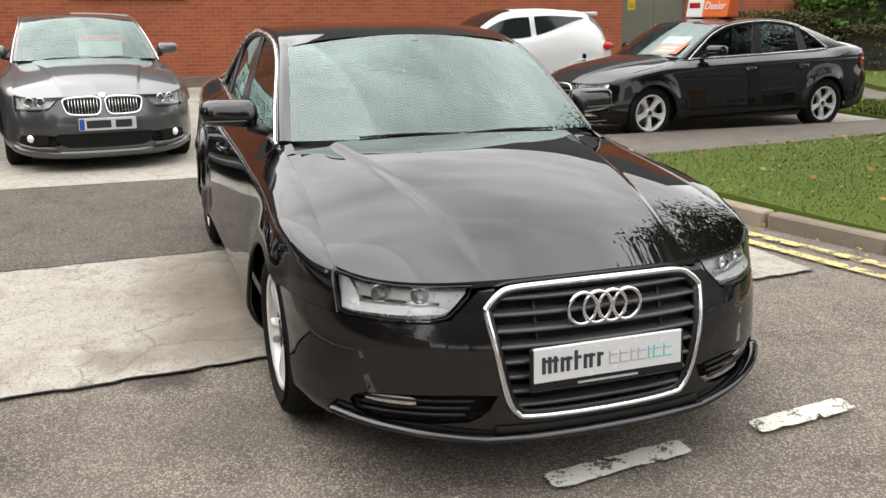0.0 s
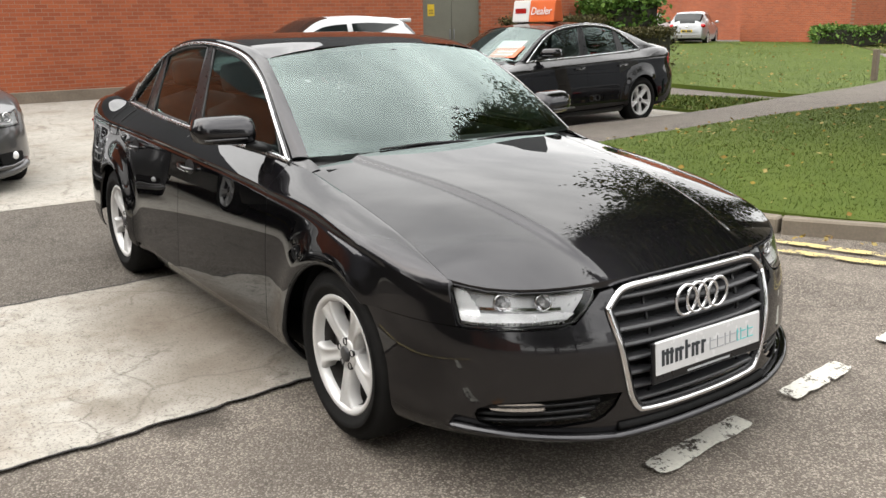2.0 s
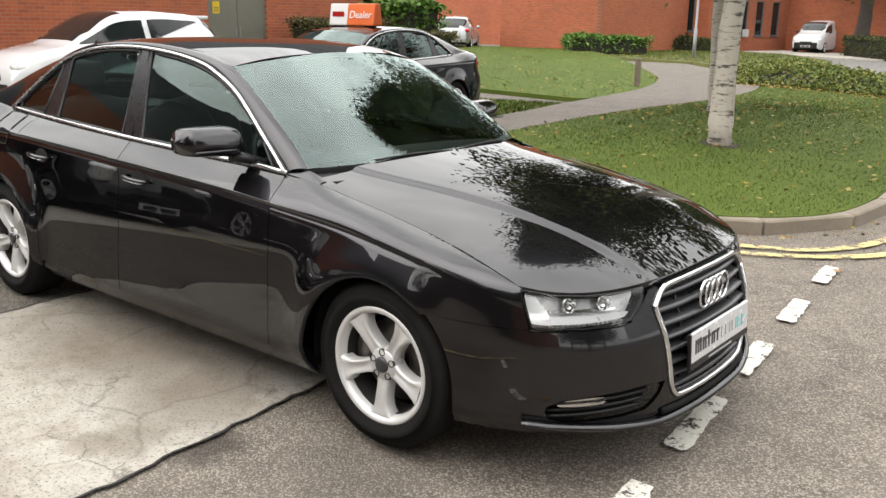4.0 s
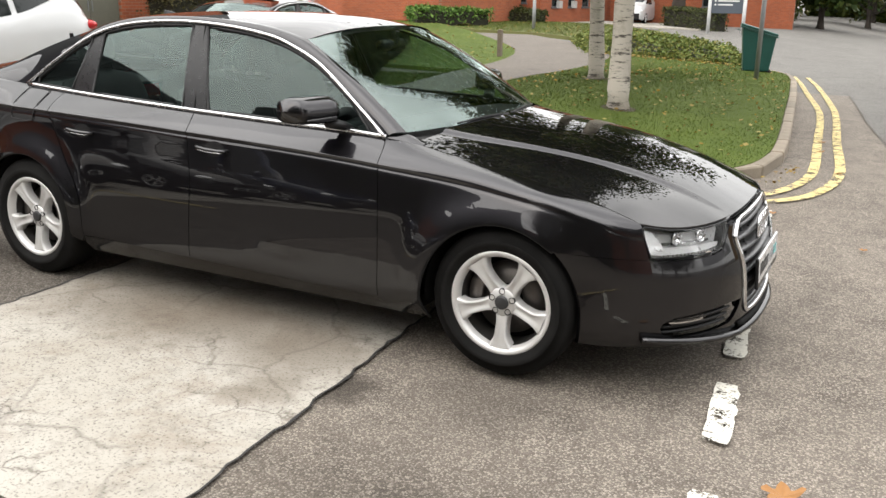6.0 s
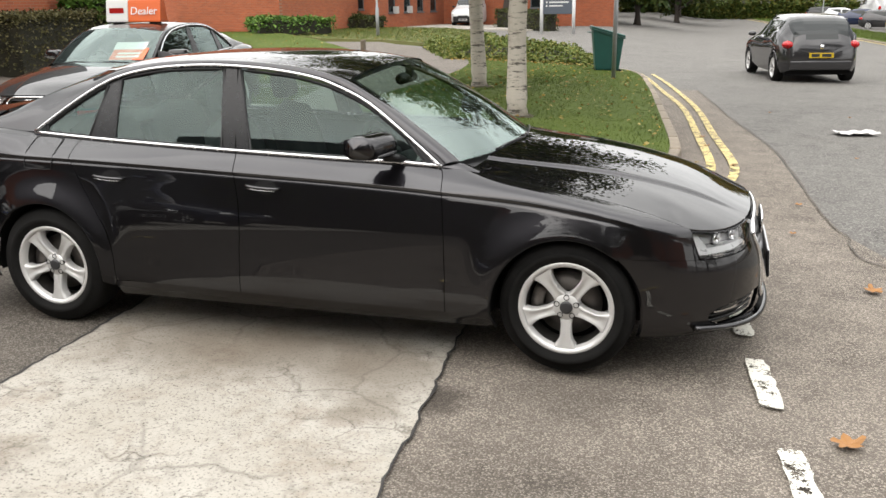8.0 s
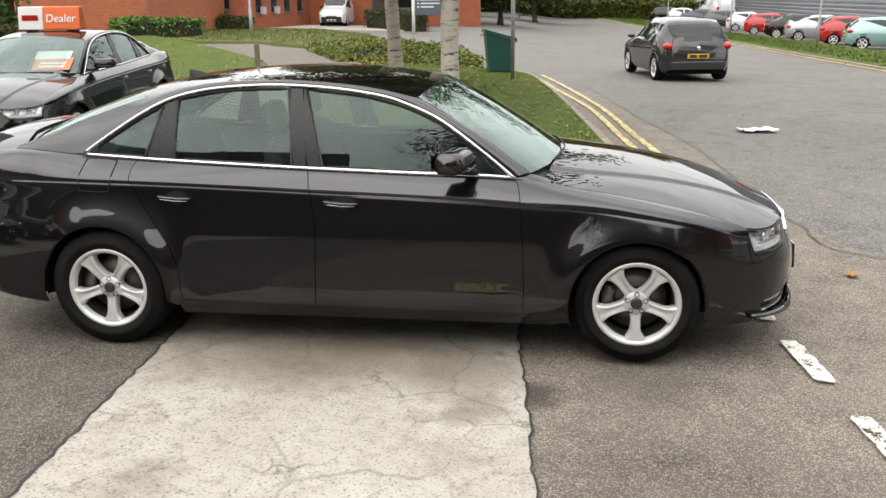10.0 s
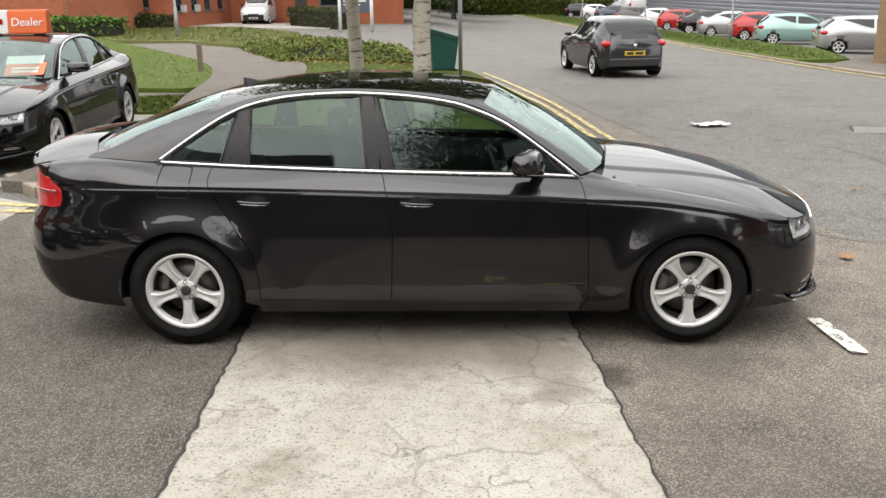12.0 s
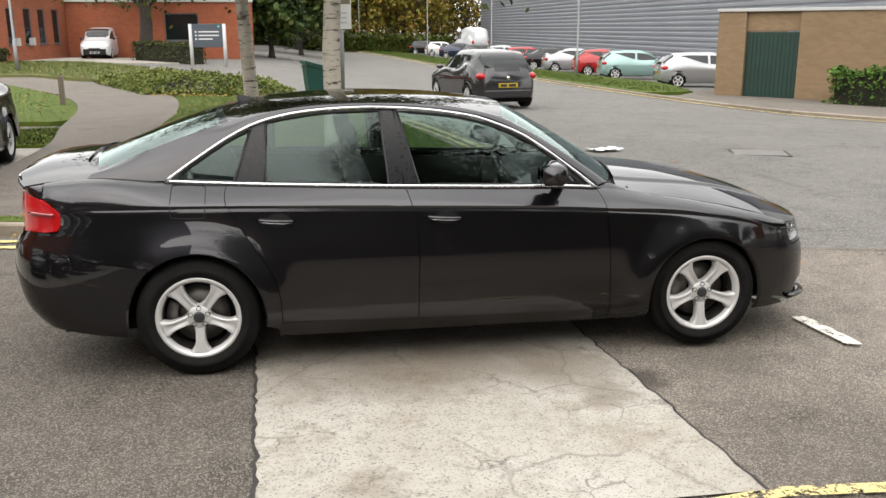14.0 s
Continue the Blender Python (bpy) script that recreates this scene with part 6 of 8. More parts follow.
            y += width + 0.007
        y = -0.003
        for width, mat_ in ((0.030, M_GREY_INK), (0.032, M_GREY_INK), (0.018, M_GREY_INK), (0.030, M_GREY_INK), (0.012, M_TEAL_INK), (0.030, M_TEAL_INK), (0.030, M_TEAL_INK)):
            for z in (-0.024, 0.004):
                box("stroke", 0.0062, 0.0075, y, y + width, z, z + 0.004, mat_, p)
            box("stroke", 0.0062, 0.0078, y, y + 0.004, -0.024, 0.018, mat_, p)
            y += width + 0.007
        box("small_print", 0.0042, 0.0055, -0.11, 0.10, -0.072, -0.065, M_GREY_INK, p)


def kidney_front(car, body, pt):
    """Two rounded grilles with upright bars, a wide lower mouth and a registration plate."""
    inw = lambda p: Vector((-1, 0, 0))
    for s in (-1, 1):
        k = new("kidney_grille")
        k.parent = car
        o = [(0.022, 0.60), (0.03, 0.655), (0.10, 0.672), (0.30, 0.664), (0.355, 0.640), (0.345, 0.570), (0.30, 0.525), (0.12, 0.515), (0.045, 0.53)]
        line = spline2([(NOSE.of_y(y, z) * s, z) for y, z in o], 4, True)
        skin("backing", [line], lambda u, z: NOSE.at(u, z, 0.004), M_MATT, k, inw, 0.05)
        rod("surround", [NOSE.at(u, z, 0.008) for u, z in line], 0.011, M_CHROME, k, "chrome rim", sides=6, closed=True)
        for i in range(10):
            y = 0.055 + 0.028 * i
            rod("bar", [NOSE.at(NOSE.of_y(y, z) * s, z, 0.010) for z in (0.53, 0.6, 0.655)], 0.0045, M_SATIN, k, sides=5)
        for y, r_ in ((0.64, 0.040), (0.545, 0.036)):
            c = NOSE.at(NOSE.of_y(y, 0.635) * s, 0.635, 0.004)
            side = Vector((-0.35, -0.94 * s, 0))
            rod("lamp_ring", [c + side * (r_ * math.cos(a)) + Vector((0, 0, r_ * math.sin(a))) for a in np.linspace(0, 2 * math.pi, 25)[:-1]], 0.006, M_CHROME, k, "bright lamp ring", sides=6, closed=True)
        o = [(0.50, 0.345), (0.60, 0.350), (0.74, 0.345), (0.755, 0.315), (0.73, 0.270), (0.60, 0.240), (0.53, 0.250)]
        line = [(NOSE.of_y(y, z) * s, z) for y, z in o]
        skin("corner_intake", [line], lambda u, z: NOSE.at(u, z, 0.005), M_MATT, k, inw, 0.05, label="black corner intake")
        v, f = lathe([(0.0, 0.014), (0.026, 0.010), (0.034, 0.0)], 18, 'X')
        b = link_mesh("fog_lens", v, f, M_LAMP_WHITE, k)
        b.matrix_basis = Matrix.Translation(NOSE.at(NOSE.of_y(0.665, 0.315) * s, 0.315, 0.006)) @ Matrix.Rotation(radians(-28 * s), 4, 'Z')
        rod("blade", [NOSE.at(NOSE.of_y(y, z) * s, z, 0.012) for y, z in ((0.44, 0.222), (0.52, 0.232), (0.62, 0.232), (0.72, 0.252), (0.78, 0.275))], 0.018, M_GREY_PAINT, k, sides=8, flat=0.6)
    o = [(0.0, 0.355), (0.42, 0.355), (0.46, 0.335), (0.40, 0.255), (0.34, 0.232), (0.0, 0.228)]
    line = [(NOSE.of_y(y, z), z) for y, z in o]
    skin("lower_mouth", [line + [(-u, z) for u, z in line[::-1]]], lambda u, z: NOSE.at(u, z, 0.004), M_MATT, car, inw, 0.05, label="black lower air intake")
    low = [(0.80, 0.225), (0.70, 0.195), (0.55, 0.175), (0.3, 0.165), (0.0, 0.165)]
    lp = spline2(low, 5)
    run = [NOSE.at(NOSE.of_y(y, z), max(z, 0.17), -0.01) for y, z in lp] + [NOSE.at(-NOSE.of_y(y, z), max(z, 0.17), -0.01) for y, z in lp[::-1][1:]]
    rod("front_lip", run, 0.045, M_GREY_PAINT, body, sides=10, flat=0.9)
    p = new("plate")
    p.parent = car
    p.matrix_basis = pose(NOSE.at(0, 0.42).x + 0.016, 0.02, 0.435)
    part("plate_board", box_bm(-0.006, 0.006, -0.26, 0.26, -0.0555, 0.0555, 0.004, 1), M_PLATE, p, "white number plate", smooth=False)
    box("badge_band", 0.0062, 0.0075, -0.255, -0.21, -0.05, 0.05, M_BLUE_INK, p)
    for y0, y1 in ((-0.19, 0.03), (0.07, 0.22)):
        box("plate_bar", 0.0062, 0.0075, y0, y1, -0.034, 0.034, M_INK, p)
    v, f = lathe([(0.0, 0.012), (0.03, 0.010), (0.036, 0.004), (0.036, 0.0)], 20, 'X')
    b = link_mesh("badge", v, f, M_SATIN, car)
    b.matrix_basis = pose(2.19, 0, 0.683, 0, -50, 0)


def cabin(car):
    """Dashboard, wheel, seats and lining that show through the glass."""
    inner = new("interior")
    inner.parent = car
    bm = patch_bm([[(0.42, -0.68), (0.98, -0.70), (0.98, 0.70), (0.42, 0.68)]], lambda x, y: Vector((x, y, 0.90 + 0.05 * math.sin((x - 0.42) / 0.56 * 2.6) - 0.02 * (y / 0.7) ** 2 + 0.03 * math.exp(-((y + 0.37) / 0.17) ** 2) * math.exp(-((x - 0.5) / 0.1) ** 2))), 0.05, rim=0.25, inward=lambda p: Vector((0, 0, -1)))
    part("dashboard", bm, M_CABIN, inner)
    for sgn in (-1, 1):
        verts = [(x, sgn * y, z) for x in (0.98, 0.4, -0.3, -1.0, -1.5) for y, z in ((0.70, 0.25), (0.70, 0.70), (0.69, top_z(x) - 0.03))]
        faces = [(i * 3 + q, i * 3 + 3 + q, i * 3 + 4 + q, i * 3 + 1 + q) for i in range(4) for q in range(2)]
        link_mesh("door_card", verts, faces, M_CABIN, inner)
    box("cabin_floor", -1.5, 1.0, -0.70, 0.70, 0.25, 0.28, M_CABIN, inner)
    box("parcel_shelf", -1.95, -1.35, -0.62, 0.62, 0.98, 1.0, M_CABIN, inner, bevel=0.005)
    hub = Vector((0.36, -0.37, 0.90))
    tilt = Matrix.Rotation(radians(-24), 3, 'Y')
    rod("steering_wheel", [hub + tilt @ Vector((0, 0.185 * math.cos(a), 0.185 * math.sin(a))) for a in np.linspace(0, 2 * math.pi, 33)[:-1]], 0.016, M_TRIM, inner, sides=8, closed=True)
    rod("wheel_spoke", [hub + tilt @ Vector((0.01, -0.18, 0)), hub + Vector((0.04, 0, 0)), hub + tilt @ Vector((0.01, 0.18, 0))], [0.02, 0.05, 0.02], M_TRIM, inner, sides=8)
    for y in (-0.37, 0.37):
        front_seat(inner, -0.15, y, 1.0)
    for y in (-0.36, 0.36):
        front_seat(inner, -0.98, y, 1.15)
    v, f = tube([(0.36, -0.10, 1.275), (0.36, 0.10, 1.275)], 0.030, 10)
    link_mesh("inner_mirror", v, f, M_TRIM, inner)
    box("mirror_stem", 0.36, 0.40, -0.015, 0.015, 1.28, 1.345, M_TRIM, inner, bevel=0.004)


def front_seat(parent, x, y, wide):
    def pad(name, x0, z0, x1, z1, w, depth, mat_):
        a, b = Vector((x0, 0, z0)), Vector((x1, 0, z1))
        d = (b - a)
        n = Vector((-d.z, 0, d.x)).normalized()
        verts, faces, k, m = [], [], 10, 16
        for i in range(k + 1):
            t = i / k
            r = (1 - abs(2 * t - 1) ** 4) ** 0.25
            for j in range(m):
                q = 2 * math.pi * j / m
                c, s = math.cos(q), math.sin(q)
                p = a + d * t + n * (depth * r * math.copysign(abs(s) ** 0.7, s))
                verts.append((p.x, y + w * max(r, 0.05) * math.copysign(abs(c) ** 0.6, c), p.z))
        for i in range(k):
            for j in range(m):
                faces.append((i * m + j, i * m + (j + 1) % m, (i + 1) * m + (j + 1) % m, (i + 1) * m + j))
        link_mesh(name, verts, faces, mat_, parent)
    pad("seat_cushion", x - 0.25, 0.46, x + 0.32, 0.54, 0.26 * wide, 0.08, M_SEAT)
    pad("seat_back", x - 0.22, 0.48, x - 0.42, 1.10, 0.25 * wide, 0.075, M_SEAT)
    pad("headrest", x - 0.41, 1.11, x - 0.44, 1.28, 0.12, 0.05, M_SEAT)


audi = saloon("saloon_car", "dark grey metallic four-door saloon car, clean and glossy", M_PAINT, plate="display")

# ---- the black saloon and the grey one in the yard ----
black_car = saloon("saloon_car", "black four-door saloon car parked at the edge of the yard", M_BLACK_PAINT, at=(-5.60, 5.92, 0.02), turn=-85.5, detail=False)
grey_car = saloon("saloon_car", "grey metallic saloon car with twin grilles, parked nose out", M_GREY_PAINT, at=(-7.05, -1.79, 0.0), turn=6.0, detail=False, style="kidney")
grey_car.scale = (1.035, 1.02, 1.085)

roof_sign = thing("roof_sign", "orange and white dealer sign standing on the black car's roof", "sign", at=(-5.66, 6.14, 1.452), turn=3.0)
for x0, x1, mat_, nm in ((-0.44, -0.10, M_CARD, "white_end"), (-0.10, 0.40, M_ORANGE, "orange_face")):
    bm = box_bm(x0, x1, -0.10, 0.10, 0.0, 0.30, 0.02, 2)
    for v in bm.verts:
        v.co.y *= 1 - 0.45 * (v.co.z / 0.30)
    part(nm, bm, mat_, roof_sign, smooth=False)
for x in (-0.3, 0.26):
    part("sucker_foot", box_bm(x - 0.05, x + 0.05, -0.08, 0.08, -0.03, 0.001, 0.006, 1), M_TRIM, roof_sign, smooth=False)
part("mark_bar", box_bm(-0.38, -0.16, -0.0865, -0.083, 0.12, 0.19), M_RED_PAINT, roof_sign, smooth=False)


def lettering(body, size, material, parent, m, extrude=0.001):
    c = bpy.data.curves.new("lettering", 'FONT')
    c.body, c.size, c.extrude, c.align_x, c.align_y = body, size, extrude, 'CENTER', 'CENTER'
    o = new("lettering_curve", c)
    me = bpy.data.meshes.new_from_object(o)
    bpy.data.objects.remove(o)
    me.materials.append(material)
    t = new("lettering", me)
    t.parent = parent
    t.matrix_basis = m
    return t


lettering("Dealer", 0.15, M_CARD, roof_sign, pose(0.15, -0.088, 0.145, 72, 0, 0))
w, h = 0.46, 0.26
c = thing("windscreen_card", "orange and white sales card lying on the black car's dashboard", "card")
c.matrix_basis = pose(-5.16, 5.16, 1.078, 0, 30, -80.0)
part("card_orange", box_bm(-h / 2, h / 2, -w / 2, w / 2, -0.002, 0.002), M_ORANGE, c, smooth=False)
part("card_white", box_bm(-h / 2 - 0.14, -h / 2 + 0.03, -w / 2 - 0.02, w / 2 - 0.05, 0.003, 0.006), M_CARD, c, smooth=False)
for k in range(2):
    part("card_bar", box_bm(-0.03 + 0.07 * k, 0.01 + 0.07 * k, -w / 3, w / 3, 0.0025, 0.004), M_CARD, c, smooth=False)
card = thing("windscreen_card", "white and red sales card behind the grey car's windscreen", "card", at=(-6.62, -1.56, 1.0), turn=6.0)
part("card_white", box_bm(-0.004, 0.0, -0.24, 0.24, 0.06, 0.22), M_CARD, card, smooth=False)
part("card_red", box_bm(-0.004, 0.0, -0.24, 0.24, 0.225, 0.29), M_ORANGE, card, smooth=False)
part("card_stand", box_bm(-0.03, -0.005, -0.1, 0.1, 0.0, 0.06), M_CARD, card, smooth=False)


# ---- simpler cars farther off ----
def small_car(name, label, paint, at, turn, length=4.0, height=1.49, width=1.72, nose=0.72, tail="hatch", wheel_r=0.30, lights=True, yellow=False, group="", cowl=0.62, category="car"):
    """A lofted hatchback, estate, saloon or van: painted shell, dark glass, lamps, plates and wheels."""
    car = thing(name, label, category, group, at, turn)
    L, H, W = length / 2, height, width / 2
    k = H / 1.49
    van = tail == "van"
    if tail == "hatch":
        top = hermite([(-L, 0.80 * k), (-L + 0.06, 0.98 * k), (-L + 0.26, 1.24 * k), (-L + 0.48, 1.40 * k), (-L + 0.95, 1.47 * k), (-L + 1.6, H), (L - 1.75, 1.41 * k), (L - 1.35, 1.19 * k), (L - 1.0, 0.99 * k), (L - 0.6, 0.91 * k), (L - 0.2, 0.78 * k), (L, 0.60 * k)])
    elif tail == "van":
        top = hermite([(-L, 0.7 * k), (-L + 0.02, 1.30 * k), (-L + 0.08, 1.44 * k), (-L + 0.3, H), (L - 2.0, H), (L - 1.5, 1.38 * k), (L - 1.05, 1.06 * k), (L - 0.7, 0.95 * k), (L - 0.2, 0.82 * k), (L, 0.62 * k)])
    else:
        top = hermite([(-L, 0.80 * k), (-L + 0.08, 1.03 * k), (-L + 0.55, 1.10 * k), (-L + 0.95, 1.32 * k), (-L + 1.4, 1.46 * k), (-L + 2.0, H), (L - 1.95, 1.42 * k), (L - 1.5, 1.19 * k), (L - 1.1, 0.99 * k), (L - 0.6, 0.91 * k), (L - 0.2, 0.80 * k), (L, 0.62 * k)])
    belt = hermite([(-L, 0.80 * k), (-L + 0.3, 0.99 * k), (0.0, 0.95 * k), (L - 1.1, 0.93 * k), (L - 0.6, 0.84 * k), (L - 0.2, 0.70 * k), (L, 0.55 * k)])
    xs = np.concatenate([np.linspace(-L, -L + 0.3, 7)[:-1], np.linspace(-L + 0.3, L - 0.35, 42), np.linspace(L - 0.35, L, 8)[1:]])
    fx, rx = L - 0.80, -L + 0.68
    def section(x):
        e = max(abs(x) - (L - 0.55), 0.0) / 0.55
        w = W * (1 - 0.22 * e**2.2)
        zb, zt = belt(x), top(x)
        zt = max(zt, zb + 0.03)
        f = smooth01((zt - zb - 0.03) / (0.44 * k))
        lo = 0.20 + 0.10 * e**2
        pts = [(w * 0.92, lo), (w * 0.985, lo + 0.12), (w, 0.52 * k), (w * 0.99, min(0.72 * k, zb - 0.06)), (w * 0.955, zb - 0.02), (w * 0.90, zb + 0.01)]
        rail = w * (0.90 - (0.10 if van else 0.20) * f)
        for t in (0.2, 0.5, 0.85):
            pts.append((w * 0.895 + (rail - w * 0.895) * t - w * 0.12 * (1 - f) * t, zb + 0.015 + (zt - 0.07 * f - zb - 0.015) * (t * f + (1 - f) * t * 0.7)))
        pts += [(rail * (0.90 if f > 0.4 else 0.72), zt - 0.03 * f - 0.02 * (1 - f)), (rail * 0.55, zt - 0.004), (0.0, zt)]
        return pts
    secs = [section(x) for x in xs]
    n = len(secs[0])
    def vert(i, j, s, off=0.0):
        y, z = secs[i][j]
        return (xs[i], s * (y + (off if j < 9 else 0)), z + (off if j >= 8 else 0))
    verts, faces, index = [], [], {}
    for s in (-1, 1):
        for i in range(len(xs)):
            for j in range(n):
                index[s, i, j] = len(verts)
                x, y, z = vert(i, j, s)
                verts.append([x, y, z])
    glass = {"windscreen": [], "rear_window": []}
    for s in (-1, 1):
        for i in range(len(xs) - 1):
            for j in range(n - 1):
                q = [(i, j), (i + 1, j), (i + 1, j + 1), (i, j + 1)]
                cx, cz = (xs[i] + xs[i + 1]) / 2, sum(secs[a][b][1] for a, b in q) / 4
                r_ = wheel_r + 0.05
                if j < 5 and any(math.hypot(cx - wx, cz - wheel_r) < r_ for wx in (fx, rx)):
                    continue
                ids = [index[s, a, b] for a, b in q]
                faces.append(tuple(ids if s < 0 else ids[::-1]))
                tall = top(cx) - belt(cx)
                where_ = None
                if j >= 9 and L - 1.95 < cx < L - 1.08 and tall > 0.1 * k:
                    where_ = "windscreen"
                elif j >= 8 and tail != "saloon" and cx < -L + 0.50 and cz > 1.0 * k and not van:
                    where_ = "rear_window"
                elif j >= 9 and tail == "saloon" and -L + 0.6 < cx < -L + 1.3:
                    where_ = "rear_window"
                if where_:
                    glass[where_].append((s, q))
    for s in (-1, 1):
        for i in range(len(xs)):
            for j in range(5):
                x, y, z = verts[index[s, i, j]]
                for wx in (fx, rx):
                    d = math.hypot(x - wx, z - wheel_r)
                    if wheel_r + 0.0 < d < wheel_r + 0.12 and d > 1e-3 and z > 0.2:
                        t = (wheel_r + 0.055) / d
                        if d < wheel_r + 0.075:
                            verts[index[s, i, j]][0] = wx + (x - wx) * t
                            verts[index[s, i, j]][2] = wheel_r + (z - wheel_r) * t
    for end, i in ((0, 0), (1, len(xs) - 1)):
        ring = [index[-1, i, j] for j in range(n)] + [index[1, i, j] for j in range(n - 1)][::-1]
        faces.append(tuple(ring if end == 0 else ring[::-1]))
    link_mesh("body", verts, faces, paint, car)
    for nm, some in glass.items():
        gv, gf = [], []
        for sg, q in some:
            base = len(gv)
            gv += [vert(a, b, sg, 0.006) for a, b in q]
            gf.append(tuple(range(base, base + 4)) if sg < 0 else tuple(range(base, base + 4))[::-1])
        if gf:
            link_mesh(nm, gv, gf, M_DARKGLASS, car, "dark car glass", smooth=False)

    def rail_z(x):
        return section(x)[8][1]

    def wall_y(x, z):
        ps = section(x)
        return float(np.interp(z, [p[1] for p in ps], [p[0] for p in ps]))
    end_x = L - 2.35 if van else -L + (0.42 if tail == "hatch" else 0.85)
    panes = [(L - 1.12, L - 2.30)] + ([] if van else [(L - 2.40, end_x)])
    for s in (-1, 1):
        for a, b in panes:
            line = []
            for x in np.linspace(a, b, 26):
                foot = belt(x) + 0.04 * k + ((0.26 if tail == "hatch" else 0.10) * ((a - x) / (a - b)) ** 2 if x < L - 2.35 else 0.0)
                head = rail_z(x) - 0.012
                if head > foot + 0.01:
                    line.append((x, foot, head))
            if len(line) < 4:
                continue
            o = [(x, h) for x, _, h in line] + [(x, f_) for x, f_, _ in line[::-1]]
            skin("side_window", [o], lambda x, z, s=s: Vector((x, s * (wall_y(x, z) + 0.007), z)), M_DARKGLASS, car, into(s), 0.12, label="dark car glass")
        for wx in (fx, rx):
            pts = [Vector((wx + (wheel_r + 0.052) * math.cos(q), s * (wall_y(wx + (wheel_r + 0.052) * math.cos(q), max(wheel_r + (wheel_r + 0.052) * math.sin(q), 0.24)) - 0.004), wheel_r + (wheel_r + 0.052) * math.sin(q))) for q in np.linspace(0.0, math.pi, 17)]
            rod("wheel_arch", pts, 0.016, paint, car, sides=6)
    box("underside", -L + 0.2, L - 0.2, -W * 0.8, W * 0.8, 0.18, 0.45, M_MATT, car)
    for wx in (fx, rx):
        for s in (-1, 1):
            wheel(car, wx, s * (W - 0.11), wheel_r, s, wheel_r, wheel_r * 0.70, detail=False)
    zl = 0.66 * k
    for s in (-1, 1):
        hl = link_mesh("headlamp", *lamp_blob(L - 0.20, s * W * 0.70, zl, 0.16, 0.17, 0.075), M_LAMP_WHITE, car, "clear headlamp")
        tl = link_mesh("tail_lamp", *lamp_blob(-L + 0.15, s * W * 0.80, 0.84 * k, 0.17, 0.13, 0.09 if tail != "van" else 0.2), M_RED_LENS, car, "red tail lamp")
        mi = link_mesh("wing_mirror", *lamp_blob(L - 1.35, s * (W + 0.06), 1.0 * k, 0.07, 0.10, 0.06), paint if not van and paint is not M_WHITE_PAINT else M_TRIM, car)
    part("front_bumper_strip", box_bm(L - 0.10, L + 0.015, -W * (0.74 if van else 0.62), W * (0.74 if van else 0.62), 0.26, 0.60 if van else 0.42, 0.03, 2), M_TRIM, car, smooth=False)
    part("grille", box_bm(L - 0.08, L + 0.012, -W * 0.38, W * 0.38, 0.47, 0.56 * k, 0.02, 2), M_TRIM, car, smooth=False)
    for x, mat_ in ((L + 0.02, M_PLATE), (-L - 0.012, M_YELLOW_PLATE)):
        pl = part("number_plate", box_bm(x - 0.008, x + 0.008, -0.26, 0.26, 0.34 if x > 0 else 0.56, 0.45 if x > 0 else 0.67, 0.003, 1), mat_, car, "number plate with plain bars", smooth=False)
        e = 0.0085 if x > 0 else -0.0085
        for y0, y1 in ((-0.21, -0.01), (0.04, 0.21)):
            part("plate_bar", box_bm(x + min(e, 1.2 * e), x + max(e, 1.2 * e), y0, y1, (0.36 if x > 0 else 0.58), (0.43 if x > 0 else 0.65)), M_INK, pl, smooth=False)
    part("rear_bumper_strip", box_bm(-L - 0.01, -L + 0.1, -W * 0.75, W * 0.75, 0.30, 0.50, 0.03, 2), paint, car, smooth=False)
    v, f = lathe([(0.0, 0.0), (0.045, 0.0), (0.05, 0.012), (0.0, 0.014)], 16, 'X')
    b = link_mesh("badge", [(-L - 0.002 - p[0], p[1], p[2] + 0.80 * k) for p in v], f, M_SATIN, car)
    return car


def lamp_blob(x, y, z, rx, ry, rz):
    bm = bmesh.new()
    bmesh.ops.create_uvsphere(bm, u_segments=12, v_segments=8, radius=1.0)
    vs = [(x + v.co.x * rx, y + v.co.y * ry, z + v.co.z * rz) for v in bm.verts]
    fs = [tuple(v.index for v in f.verts) for f in bm.faces]
    bm.free()
    return vs, fs


def stand(x, y):
    return (x, y, ground_z(x, y))


white_car = small_car("hatchback_car", "white three-door hatchback with a roof spoiler, parked by the wall", M_WHITE_PAINT, stand(-10.9, 5.3), -90.0, 4.0, 1.56, 1.74)
part("roof_spoiler", box_bm(-1.78, -1.38, -0.50, 0.50, 1.425, 1.495, 0.028, 3), M_WHITE_PAINT, white_car, smooth=False)
small_car("hatchback_car", "silver three-door hatchback parked by the brick office", M_SILVER_PAINT, (-24.3, 32.0, 0.3), 120.0, 4.0, 1.49, 1.72)
small_car("hatchback_car", "white hatchback parked behind the silver one", M_WHITE_PAINT, (-28.6, 33.6, 0.3), 115.0, 4.0, 1.49, 1.72)
small_car("hatchback_car", "charcoal three-door hatchback with tail lamps lit on the road", M_CHARCOAL_PAINT, stand(3.95, 18.6), 100.0, 4.0, 1.49, 1.74, wheel_r=0.315)
small_car("small_van", "small white delivery van facing the lawns by the office", M_WHITE_PAINT, stand(-12.6, 50.0), -88.0, 3.9, 1.72, 1.68, tail="van", wheel_r=0.32, category="van")
